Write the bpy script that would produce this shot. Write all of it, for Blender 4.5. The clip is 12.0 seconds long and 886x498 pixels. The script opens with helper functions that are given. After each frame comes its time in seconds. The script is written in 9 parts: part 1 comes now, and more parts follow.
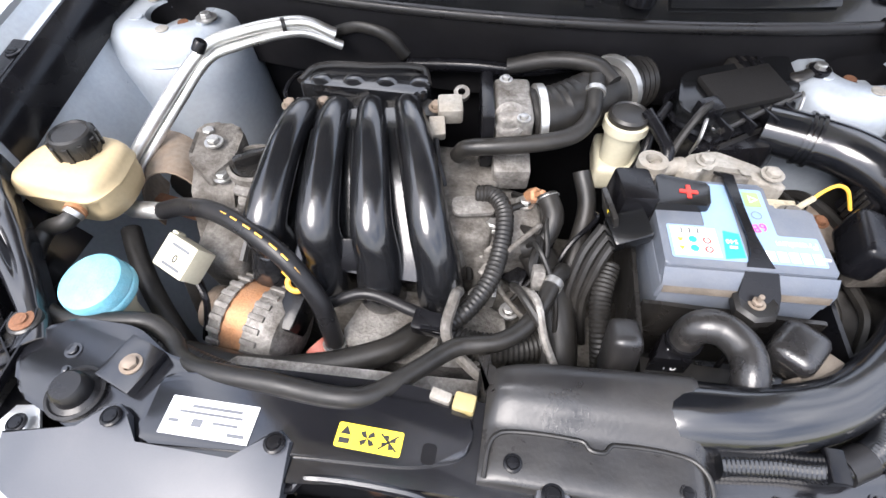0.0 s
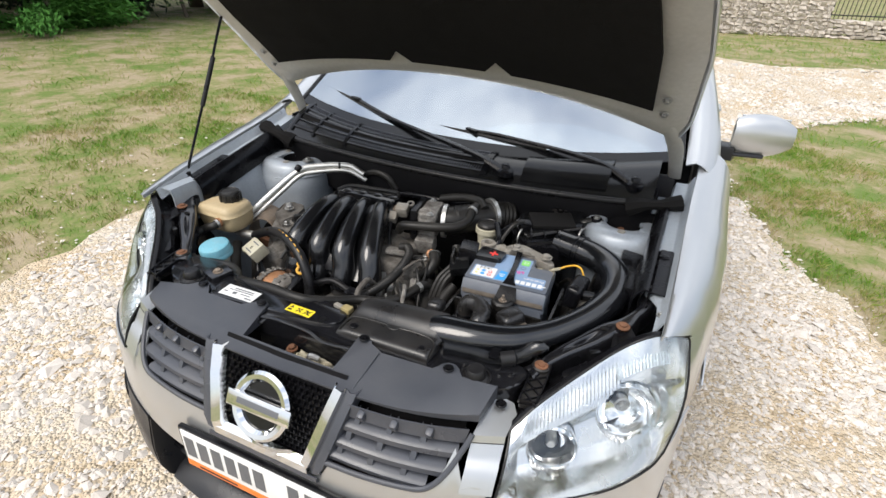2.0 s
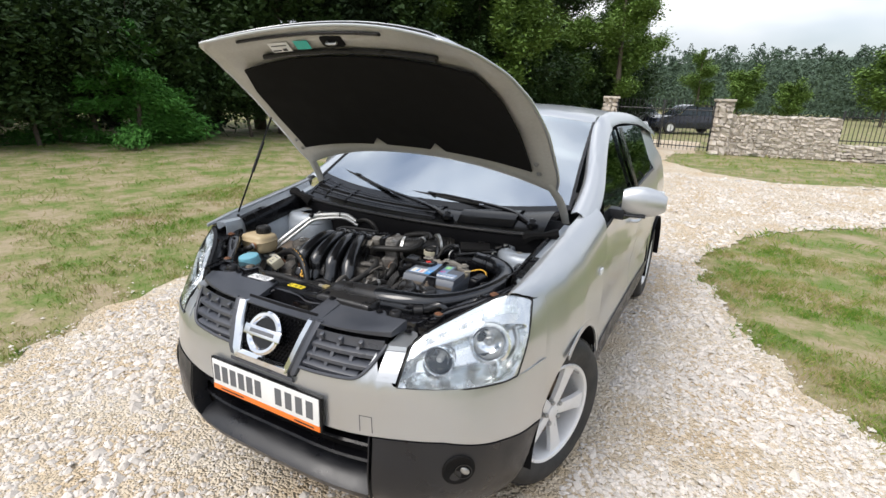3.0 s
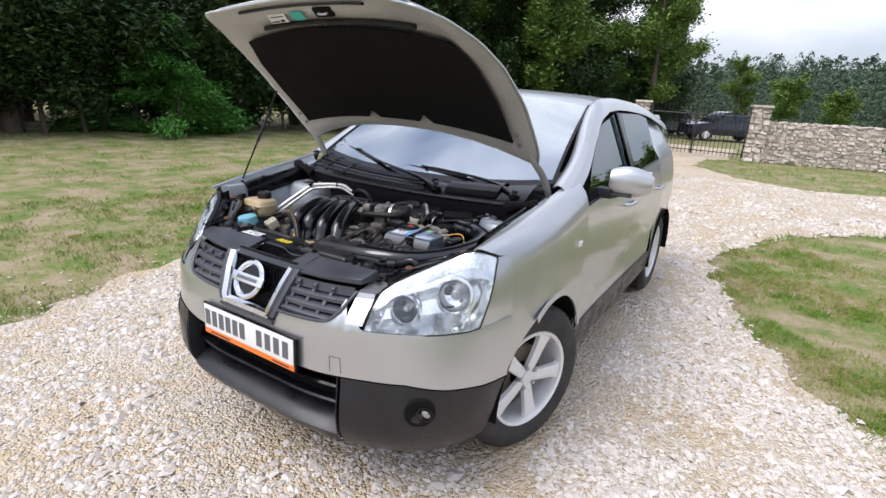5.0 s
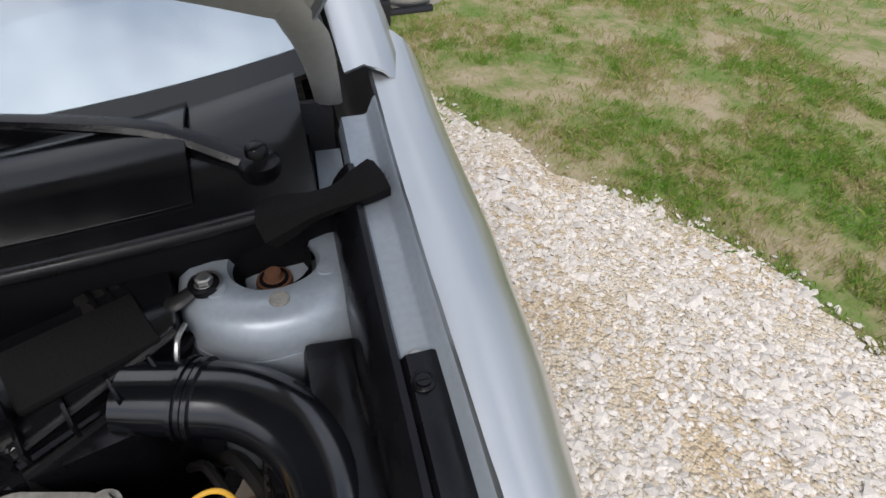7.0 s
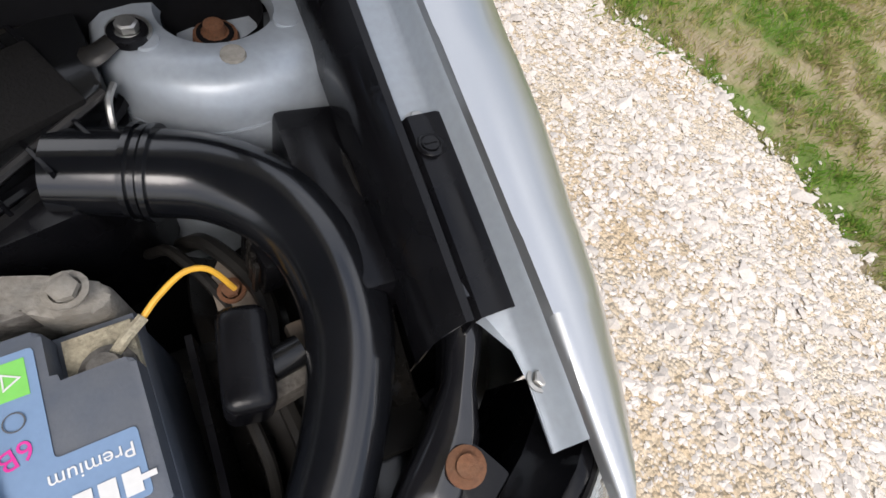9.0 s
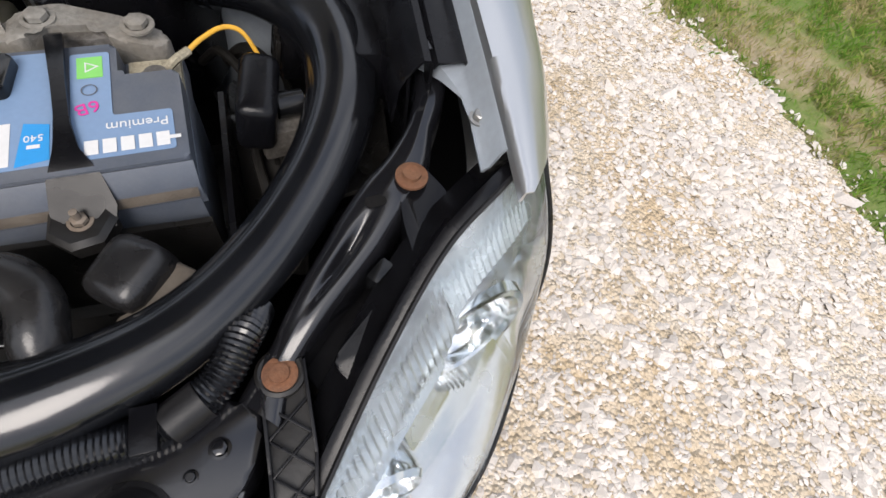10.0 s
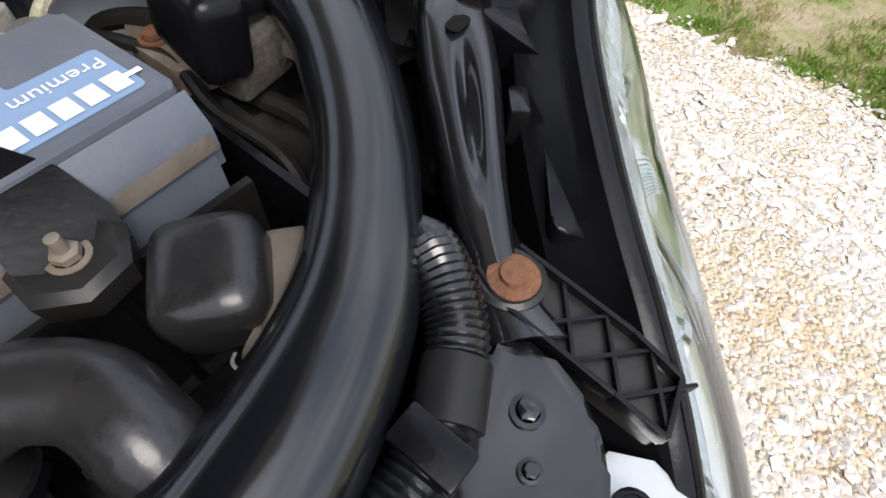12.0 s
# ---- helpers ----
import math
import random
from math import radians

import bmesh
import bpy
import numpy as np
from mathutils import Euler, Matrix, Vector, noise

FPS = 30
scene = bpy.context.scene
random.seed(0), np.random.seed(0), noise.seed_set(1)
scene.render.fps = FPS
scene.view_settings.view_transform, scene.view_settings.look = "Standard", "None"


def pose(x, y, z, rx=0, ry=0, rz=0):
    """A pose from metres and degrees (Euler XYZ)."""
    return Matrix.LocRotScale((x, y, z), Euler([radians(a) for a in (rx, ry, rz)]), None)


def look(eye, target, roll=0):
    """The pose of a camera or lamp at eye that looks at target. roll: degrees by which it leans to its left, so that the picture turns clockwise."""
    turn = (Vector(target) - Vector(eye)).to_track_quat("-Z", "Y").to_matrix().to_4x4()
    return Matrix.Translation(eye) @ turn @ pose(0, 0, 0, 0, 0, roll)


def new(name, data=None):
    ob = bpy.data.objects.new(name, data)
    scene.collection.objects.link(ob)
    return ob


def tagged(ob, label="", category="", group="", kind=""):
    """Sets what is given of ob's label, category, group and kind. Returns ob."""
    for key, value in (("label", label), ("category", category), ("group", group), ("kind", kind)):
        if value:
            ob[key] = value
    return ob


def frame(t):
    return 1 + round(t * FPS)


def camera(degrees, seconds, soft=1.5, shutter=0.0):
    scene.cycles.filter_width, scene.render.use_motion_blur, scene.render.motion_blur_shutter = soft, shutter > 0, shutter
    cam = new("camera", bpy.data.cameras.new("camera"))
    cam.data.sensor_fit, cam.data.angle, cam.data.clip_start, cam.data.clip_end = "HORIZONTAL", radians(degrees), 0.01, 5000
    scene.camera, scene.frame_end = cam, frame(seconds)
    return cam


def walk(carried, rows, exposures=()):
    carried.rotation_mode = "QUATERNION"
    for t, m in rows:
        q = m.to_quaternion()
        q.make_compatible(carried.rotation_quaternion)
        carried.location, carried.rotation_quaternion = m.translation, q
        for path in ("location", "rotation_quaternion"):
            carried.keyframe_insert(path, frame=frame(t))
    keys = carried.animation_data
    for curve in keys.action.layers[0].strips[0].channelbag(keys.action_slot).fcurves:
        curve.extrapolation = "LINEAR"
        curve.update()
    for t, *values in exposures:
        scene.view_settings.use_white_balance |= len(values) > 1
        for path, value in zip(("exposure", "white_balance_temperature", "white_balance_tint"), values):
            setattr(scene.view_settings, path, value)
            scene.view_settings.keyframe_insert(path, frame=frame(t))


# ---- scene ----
cam = camera(81.7, 12.0)
PATH = [
    (0, (0.039, 0.086, 1.508), (-0.165, 1.303, -0.066), -0.1),
    (0.5, (0.057, 0.065, 1.521), (-0.138, 1.262, -0.069), 0.8),
    (1, (0.118, 0.002, 1.638), (-0.157, 1.283, 0.126), 2.5),
    (1.5, (0.301, -0.301, 1.679), (-0.08, 1.24, 0.462), 1.7),
    (2, (0.643, -0.541, 1.697), (-0.044, 1.059, 0.713), 2.2),
    (2.5, (0.986, -0.818, 1.697), (0.147, 0.852, 0.985), 1.0),
    (3, (1.283, -1.099, 1.67), (0.38, 0.587, 1.083), 2.2),
    (3.2, (1.411, -1.151, 1.653), (0.466, 0.521, 1.097), 2.7),
    (4.8, (1.672, -1.209, 1.569), (0.635, 0.418, 1.039), 3.3),
    (5, (1.542, -1.12, 1.557), (0.538, 0.509, 0.975), 3.5),
    (5.5, (1.234, -0.825, 1.545), (0.39, 0.804, 0.749), 2.7),
    (6, (1.012, -0.381, 1.5), (0.298, 1.175, 0.466), -1.0),
    (6.5, (0.742, 0.064, 1.473), (0.662, 1.699, 0.324), 0.8),
    (6.7, (0.679, 0.255, 1.476), (0.973, 1.815, 0.259), 2.8),
    (8.3, (0.57, 0.671, 1.441), (1.24, 1.427, -0.285), 16.4),
    (8.5, (0.568, 0.62, 1.43), (1.241, 1.368, -0.298), 17.8),
    (9, (0.558, 0.474, 1.396), (1.232, 1.191, -0.345), 22.0),
    (9.5, (0.554, 0.343, 1.384), (1.192, 1.057, -0.372), 21.5),
    (10, (0.552, 0.194, 1.381), (1.059, 1.059, -0.349), 17.5),
    (10.5, (0.543, 0.063, 1.367), (0.867, 1.004, -0.368), 17.1),
    (11, (0.485, 0.047, 1.345), (0.866, 1.012, -0.365), 16.7),
    (11.5, (0.351, 0.17, 1.237), (1.144, 0.867, -0.461), 18.3),
    (12, (0.368, 0.272, 1.174), (1.314, 0.92, -0.465), 5.7),
]
walk(cam, [(t, look(eye, target, roll)) for t, eye, target, roll in PATH],
     exposures=[(0.0, 2.12, 6300, 14), (0.8, 1.98, 6300, 14), (1.5, 1.1, 6500, 10), (2.5, 0.70, 6550, 10), (3.2, 0.62, 6350, 11), (4.8, 0.60, 6150, 14), (5.5, 0.50, 6150, 16),
                (6.0, 0.48, 5950, 17), (6.5, 0.3, 6250, 14), (7.2, 0.35, 6300, 11), (8.3, 0.62, 6500, 12), (10.5, 0.57, 6500, 13), (11.5, 0.68, 6450, 13), (12.0, 0.88, 6400, 12)])

# ---- sky and sun: bright, thinly overcast day ----
world = bpy.data.worlds.new("overcast_sky")
scene.world = world
world.use_nodes = True
wn, wl = world.node_tree.nodes, world.node_tree.links
wn.clear()
SUN_EL, SUN_AZ = radians(52), radians(205)
sky = wn.new("ShaderNodeTexSky")
sky.sky_type, sky.sun_disc, sky.sun_elevation, sky.sun_rotation = "NISHITA", False, SUN_EL, SUN_AZ
sky.dust_density, sky.air_density = 2.0, 1.0
tc = wn.new("ShaderNodeTexCoord")
mp = wn.new("ShaderNodeMapping")
mp.inputs["Scale"].default_value = (1.0, 1.0, 2.6)
cl = wn.new("ShaderNodeTexNoise")
cl.inputs["Scale"].default_value, cl.inputs["Detail"].default_value, cl.inputs["Roughness"].default_value = 1.9, 4.0, 0.5
rm = wn.new("ShaderNodeValToRGB")
rm.color_ramp.elements[0].position, rm.color_ramp.elements[1].position = 0.36, 0.62
rm.color_ramp.elements[0].color, rm.color_ramp.elements[1].color = (0.25, 0.25, 0.25, 1), (0.95, 0.95, 0.95, 1)
cloud = wn.new("ShaderNodeMix")
cloud.data_type = "RGBA"
cloud.inputs[7].default_value = (8.6, 8.9, 9.3, 1)
grey = wn.new("ShaderNodeTexNoise")
grey.inputs["Scale"].default_value, grey.inputs["Detail"].default_value = 1.3, 5.0
gr = wn.new("ShaderNodeValToRGB")
gr.color_ramp.elements[0].position, gr.color_ramp.elements[1].position = 0.35, 0.65
gr.color_ramp.elements[0].color, gr.color_ramp.elements[1].color = (5.6, 6.0, 6.7, 1), (10.0, 10.1, 10.2, 1)
bg = wn.new("ShaderNodeBackground")
bg.inputs["Strength"].default_value = 0.115
out = wn.new("ShaderNodeOutputWorld")
wl.new(tc.outputs["Generated"], mp.inputs["Vector"])
wl.new(mp.outputs[0], cl.inputs["Vector"])
wl.new(mp.outputs[0], grey.inputs["Vector"])
wl.new(cl.outputs["Fac"], rm.inputs[0])
wl.new(grey.outputs["Fac"], gr.inputs[0])
wl.new(rm.outputs[0], cloud.inputs[0])
wl.new(sky.outputs[0], cloud.inputs[6])
wl.new(gr.outputs[0], cloud.inputs[7])
# an overcast sky is brightest overhead
sep = wn.new("ShaderNodeSeparateXYZ")
wl.new(tc.outputs["Generated"], sep.inputs[0])
lift = wn.new("ShaderNodeMapRange")
lift.inputs[1].default_value, lift.inputs[2].default_value = 0.0, 0.9
lift.inputs[3].default_value, lift.inputs[4].default_value = 0.62, 1.30
wl.new(sep.outputs["Z"], lift.inputs[0])
scl = wn.new("ShaderNodeVectorMath")
scl.operation = "SCALE"
wl.new(cloud.outputs[2], scl.inputs[0])
wl.new(lift.outputs[0], scl.inputs[3])
wl.new(scl.outputs[0], bg.inputs[0])
wl.new(bg.outputs[0], out.inputs[0])

sun = new("sun", bpy.data.lights.new("sun", "SUN"))
sun.data.energy, sun.data.angle, sun.data.color = 1.7, radians(34), (1.0, 0.95, 0.88)
sun_from = Vector((math.sin(SUN_AZ) * math.cos(SUN_EL), math.cos(SUN_AZ) * math.cos(SUN_EL), math.sin(SUN_EL)))
sun.matrix_world = look(sun_from * 50, (0, 0, 0))


# ---- materials ----
def shade(name, col, rough=0.5, metal=0.0, vary=0.25, scale=18.0, fine=140.0, bump=0.1, dust=0.0, dust_col=(0.30, 0.27, 0.23),
          coat=0.0, island=0.0, objrand=0.0, rvary=0.15, trans=0.0, ior=1.5, spec=0.5):
    """A node material: base colour with stains at two scales, uneven gloss, fine relief, and settled dust."""
    m = bpy.data.materials.new(name)
    m.use_nodes = True
    n, l = m.node_tree.nodes, m.node_tree.links
    p = n["Principled BSDF"]
    c = n.new("ShaderNodeTexCoord")
    big, small = n.new("ShaderNodeTexNoise"), n.new("ShaderNodeTexNoise")
    big.inputs["Scale"].default_value, big.inputs["Detail"].default_value = scale, 5.0
    small.inputs["Scale"].default_value, small.inputs["Detail"].default_value = fine, 3.0
    l.new(c.outputs["Object"], big.inputs["Vector"])
    l.new(c.outputs["Object"], small.inputs["Vector"])
    add = n.new("ShaderNodeMath")
    add.operation = "ADD"
    l.new(big.outputs["Fac"], add.inputs[0])
    l.new(small.outputs["Fac"], add.inputs[1])
    src = add.outputs[0]
    for use, node, sock in ((island, "ShaderNodeNewGeometry", "Random Per Island"), (objrand, "ShaderNodeObjectInfo", "Random")):
        if use:
            g = n.new(node)
            k = n.new("ShaderNodeMath")
            k.operation = "MULTIPLY_ADD"
            l.new(g.outputs[sock], k.inputs[0])
            k.inputs[1].default_value = use
            l.new(src, k.inputs[2])
            src = k.outputs[0]
    mid = 1.0 + (island + objrand) / 2
    ramp = n.new("ShaderNodeMapRange")
    ramp.inputs[1].default_value, ramp.inputs[2].default_value = mid - 0.45 - (island + objrand) / 2, mid + 0.45 + (island + objrand) / 2
    ramp.inputs[3].default_value, ramp.inputs[4].default_value = 1 - vary, 1 + vary
    l.new(src, ramp.inputs[0])
    mul = n.new("ShaderNodeVectorMath")
    mul.operation = "SCALE"
    mul.inputs[0].default_value = col
    l.new(ramp.outputs[0], mul.inputs[3])
    colour = mul.outputs[0]
    rr = n.new("ShaderNodeMapRange")
    rr.inputs[1].default_value, rr.inputs[2].default_value = 0.3, 0.7
    rr.inputs[3].default_value, rr.inputs[4].default_value = max(0.02, rough - rvary), min(1.0, rough + rvary)
    l.new(big.outputs["Fac"], rr.inputs[0])
    roughness = rr.outputs[0]
    if dust:
        d = n.new("ShaderNodeTexNoise")
        d.inputs["Scale"].default_value, d.inputs["Detail"].default_value, d.inputs["Roughness"].default_value = scale * 0.6, 8.0, 0.7
        l.new(c.outputs["Object"], d.inputs["Vector"])
        dr = n.new("ShaderNodeMapRange")
        dr.inputs[1].default_value, dr.inputs[2].default_value = 0.42, 0.72
        dr.inputs[3].default_value, dr.inputs[4].default_value = dust * 0.25, min(1.0, dust * 1.6)
        l.new(d.outputs["Fac"], dr.inputs[0])
        mx = n.new("ShaderNodeMix")
        mx.data_type = "RGBA"
        mx.inputs[7].default_value = (*dust_col, 1)
        l.new(dr.outputs[0], mx.inputs[0])
        l.new(colour, mx.inputs[6])
        colour = mx.outputs[2]
        ra = n.new("ShaderNodeMix")
        ra.inputs[3].default_value = 0.9
        l.new(dr.outputs[0], ra.inputs[0])
        l.new(roughness, ra.inputs[2])
        roughness = ra.outputs[0]
    l.new(colour, p.inputs["Base Color"])
    l.new(roughness, p.inputs["Roughness"])
    p.inputs["Metallic"].default_value = metal
    p.inputs["Coat Weight"].default_value = coat
    p.inputs["Coat Roughness"].default_value = 0.03
    p.inputs["Transmission Weight"].default_value = trans
    p.inputs["IOR"].default_value = ior
    p.inputs["Specular IOR Level"].default_value = spec
    if bump:
        b = n.new("ShaderNodeBump")
        b.inputs["Strength"].default_value, b.inputs["Distance"].default_value = bump, 0.002
        l.new(add.outputs[0], b.inputs["Height"])
        l.new(b.outputs[0], p.inputs["Normal"])
    return m


def glass(name, tint, gloss, rough=0.01):
    """A thin pane: a clear tinted body and a mirror-like film."""
    m = bpy.data.materials.new(name)
    m.use_nodes = True
    n, l = m.node_tree.nodes, m.node_tree.links
    n.remove(n["Principled BSDF"])
    t, g, x = n.new("ShaderNodeBsdfTransparent"), n.new("ShaderNodeBsdfGlossy"), n.new("ShaderNodeMixShader")
    t.inputs[0].default_value = (*tint, 1)
    g.inputs["Roughness"].default_value = rough
    g.inputs["Color"].default_value = (0.90, 0.96, 1.0, 1)
    fr, mr = n.new("ShaderNodeFresnel"), n.new("ShaderNodeMapRange")
    fr.inputs["IOR"].default_value = 1.5
    mr.inputs[3].default_value, mr.inputs[4].default_value = gloss, 1.0
    l.new(fr.outputs[0], mr.inputs[0])
    l.new(mr.outputs[0], x.inputs[0])
    l.new(t.outputs[0], x.inputs[1])
    l.new(g.outputs[0], x.inputs[2])
    l.new(x.outputs[0], n["Material Output"].inputs[0])
    return m


SILVER = shade("silver_paint", (0.50, 0.513, 0.522), 0.32, 0.78, 0.03, 6, 900, 0.0, coat=0.6, rvary=0.03)
APRON = shade("apron_paint", (0.32, 0.36, 0.405), 0.36, 0.25, 0.12, 9, 120, 0.05, dust=0.16, dust_col=(0.36, 0.34, 0.31), coat=0.3)
UNDERHOOD = shade("bonnet_inner_paint", (0.50, 0.49, 0.46), 0.45, 0.3, 0.12, 7, 90, 0.05, dust=0.25, dust_col=(0.40, 0.38, 0.34))
BLACKPAINT = shade("black_painted_steel", (0.007, 0.0072, 0.009), 0.17, 0.0, 0.3, 10, 110, 0.03, dust=0.02, dust_col=(0.10, 0.09, 0.075), spec=0.75, rvary=0.09)
GLOSSBLACK = shade("glossy_black_plastic", (0.005, 0.0053, 0.006), 0.18, 0.0, 0.25, 12, 160, 0.05, dust=0.015, dust_col=(0.10, 0.09, 0.075), spec=0.42, rvary=0.07)
PLASTIC = shade("black_plastic", (0.0042, 0.0043, 0.0055), 0.23, 0.0, 0.3, 14, 220, 0.08, dust=0.02, dust_col=(0.08, 0.07, 0.06), spec=0.23)
DUCTBLACK = shade("satin_black_plastic", (0.005, 0.0056, 0.0072), 0.15, 0.0, 0.25, 12, 160, 0.025, dust=0.02, dust_col=(0.09, 0.08, 0.07), spec=0.76, rvary=0.05)
MANIBLACK = shade("manifold_plastic", (0.006, 0.0065, 0.0078), 0.16, 0.0, 0.3, 14, 170, 0.05, dust=0.05, dust_col=(0.09, 0.08, 0.07), spec=0.7, rvary=0.06)
LIGHTCAST = shade("pale_casting", (0.27, 0.26, 0.235), 0.6, 0.2, 0.45, 26, 170, 0.7, dust=0.5, dust_col=(0.22, 0.19, 0.15))
DUSTYPLASTIC = shade("dusty_black_plastic", (0.008, 0.008, 0.008), 0.30, 0.0, 0.3, 14, 200, 0.12, dust=0.09, dust_col=(0.10, 0.085, 0.07), spec=0.4)
GREYPLASTIC = shade("grey_plastic_trim", (0.040, 0.044, 0.054), 0.42, 0.0, 0.10, 8, 500, 0.02, dust=0.05)
GRILLE = shade("grille_plastic", (0.046, 0.051, 0.064), 0.36, 0.0, 0.12, 9, 300, 0.06, dust=0.06)
BUMPERBLACK = shade("bumper_plastic", (0.008, 0.0085, 0.011), 0.36, 0.0, 0.15, 9, 500, 0.15, dust=0.02, dust_col=(0.12, 0.11, 0.10))
RUBBER = shade("rubber", (0.009, 0.0088, 0.0086), 0.42, 0.0, 0.3, 20, 180, 0.15, dust=0.10, dust_col=(0.10, 0.088, 0.073), spec=0.32)
CLEANRUBBER = shade("clean_rubber", (0.009, 0.009, 0.010), 0.34, 0.0, 0.2, 20, 180, 0.10, dust=0.04, dust_col=(0.12, 0.105, 0.09), spec=0.3)
TYRE = shade("tyre_rubber", (0.020, 0.0195, 0.0195), 0.7, 0.0, 0.25, 12, 150, 0.3, dust=0.16, dust_col=(0.11, 0.10, 0.085))
CHROME = shade("chrome", (0.78, 0.79, 0.80), 0.08, 1.0, 0.05, 9, 200, 0.0, rvary=0.03)
STEEL = shade("zinc_steel", (0.45, 0.45, 0.44), 0.38, 0.9, 0.2, 30, 200, 0.1, dust=0.2)
ALUMINIUM = shade("aluminium_pipe", (0.62, 0.62, 0.60), 0.36, 0.9, 0.12, 18, 150, 0.08, dust=0.15, dust_col=(0.4, 0.38, 0.35))
CASTING = shade("cast_aluminium", (0.27, 0.258, 0.24), 0.55, 0.5, 0.5, 40, 190, 0.7, dust=0.6, dust_col=(0.06, 0.05, 0.04), spec=0.25)
GRIMECAST = shade("grimy_casting", (0.17, 0.16, 0.145), 0.65, 0.3, 0.5, 36, 170, 0.8, dust=0.65, dust_col=(0.046, 0.038, 0.031), spec=0.25)
RUST = shade("rusty_steel", (0.15, 0.062, 0.03), 0.85, 0.1, 0.5, 60, 300, 0.6, dust=0.3, dust_col=(0.20, 0.115, 0.065))
BROWNMETAL = shade("browned_steel", (0.20, 0.17, 0.14), 0.65, 0.4, 0.4, 18, 120, 0.3, dust=0.35, dust_col=(0.25, 0.16, 0.09))
COPPER = shade("copper_winding", (0.42, 0.20, 0.09), 0.5, 0.5, 0.3, 40, 300, 0.3, dust=0.25)
CREAM = shade("yellowed_plastic", (0.46, 0.36, 0.21), 0.45, 0.0, 0.12, 12, 140, 0.1, dust=0.15, dust_col=(0.40, 0.31, 0.19))
MILKY = shade("milky_plastic", (0.46, 0.43, 0.32), 0.4, 0.0, 0.1, 18, 140, 0.1, dust=0.12)
BLUECAP = shade("blue_plastic", (0.13, 0.37, 0.46), 0.5, 0.0, 0.16, 60, 260, 0.4, dust=0.25, dust_col=(0.30, 0.40, 0.42))
BATTGREY = shade("battery_case", (0.080, 0.095, 0.122), 0.45, 0.0, 0.1, 14, 300, 0.12, dust=0.14, dust_col=(0.30, 0.28, 0.25))
WHITE = shade("white_label", (0.74, 0.74, 0.73), 0.45, 0.0, 0.06, 14, 200, 0.02, dust=0.10, dust_col=(0.55, 0.54, 0.52))
PALEBLUE = shade("pale_blue_label", (0.20, 0.30, 0.46), 0.4, 0.0, 0.06, 14, 200, 0.02)
CYAN = shade("cyan_print", (0.03, 0.30, 0.68), 0.4, 0.0, 0.05)
GREEN = shade("green_print", (0.22, 0.62, 0.13), 0.4, 0.0, 0.05)
TEAL = shade("teal_sticker", (0.05, 0.45, 0.38), 0.45, 0.0, 0.08)
MAGENTA = shade("magenta_print", (0.70, 0.05, 0.32), 0.4, 0.0, 0.05)
RED = shade("red_print", (0.72, 0.04, 0.03), 0.4, 0.0, 0.1)
YELLOW = shade("yellow_label", (0.86, 0.66, 0.03), 0.4, 0.0, 0.06, dust=0.06)
YELLOWPL = shade("yellow_plastic", (0.75, 0.40, 0.03), 0.45, 0.0, 0.15, dust=0.15)
INK = shade("black_print", (0.015, 0.015, 0.015), 0.5, 0.0, 0.1)
GREYINK = shade("grey_print", (0.105, 0.11, 0.12), 0.5, 0.0, 0.1)
ORANGE = shade("orange_strip", (0.85, 0.19, 0.02), 0.4, 0.0, 0.06)
REDPL = shade("faded_red_rubber", (0.42, 0.09, 0.06), 0.6, 0.0, 0.2, dust=0.3)
# felt and foam black, also used for painted shade in openings
FELTSHADE = shade("black_felt_and_shade", (0.0085, 0.008, 0.0078), 0.95, 0.0, 0.35, 10, 300, 0.6, spec=0.15)
# near-black for dark parts; deep shade of bay and hollows is in this colour
DARK = shade("dark_parts_and_shade", (0.0045, 0.0045, 0.0055), 0.7, 0.0, 0.4, 8, 60, 0.2, dust=0.04, dust_col=(0.05, 0.043, 0.037), spec=0.12)
RIM = shade("wheel_silver", (0.78, 0.78, 0.78), 0.38, 0.3, 0.06, 20, 300, 0.03, coat=0.3, dust=0.06, dust_col=(0.36, 0.33, 0.30))
LAMPCHROME = shade("lamp_reflector", (0.90, 0.91, 0.92), 0.13, 1.0, 0.04, 20, 300, 0.02, rvary=0.05)
LAMPGREY = shade("lamp_bezel", (0.76, 0.77, 0.775), 0.19, 0.88, 0.05, 20, 300, 0.03)
CABIN = shade("cabin_trim", (0.05, 0.05, 0.055), 0.8, 0.0, 0.2, 10, 200, 0.2)
LENS = glass("lamp_lens", (0.97, 0.98, 0.98), 0.05)
WINDSCREEN = glass("windscreen_glass", (0.45, 0.50, 0.50), 0.46, 0.0)
SIDEGLASS = glass("side_glass", (0.30, 0.34, 0.33), 0.10)
YELLOWOLD = shade("aged_yellow_plastic", (0.30, 0.23, 0.07), 0.55, 0.0, 0.15, dust=0.3)
CREAMFOAM = shade("dirty_grease", (0.40, 0.36, 0.26), 0.8, 0.0, 0.5, 60, 300, 0.8, dust=0.4, dust_col=(0.15, 0.12, 0.08))
GREYDUST = shade("dust_grey_plastic", (0.012, 0.012, 0.013), 0.28, 0.0, 0.3, 16, 200, 0.10, dust=0.10, dust_col=(0.10, 0.088, 0.073), spec=0.5)
BROWNDUST = shade("brown_dust", (0.075, 0.060, 0.046), 0.8, 0.0, 0.3, 30, 200, 0.4, dust=0.4, dust_col=(0.17, 0.145, 0.115))


# ---- building helpers ----
def smooth(me, angle=40):
    for p in me.polygons:
        p.use_smooth = True
    me.set_sharp_from_angle(angle=radians(angle))


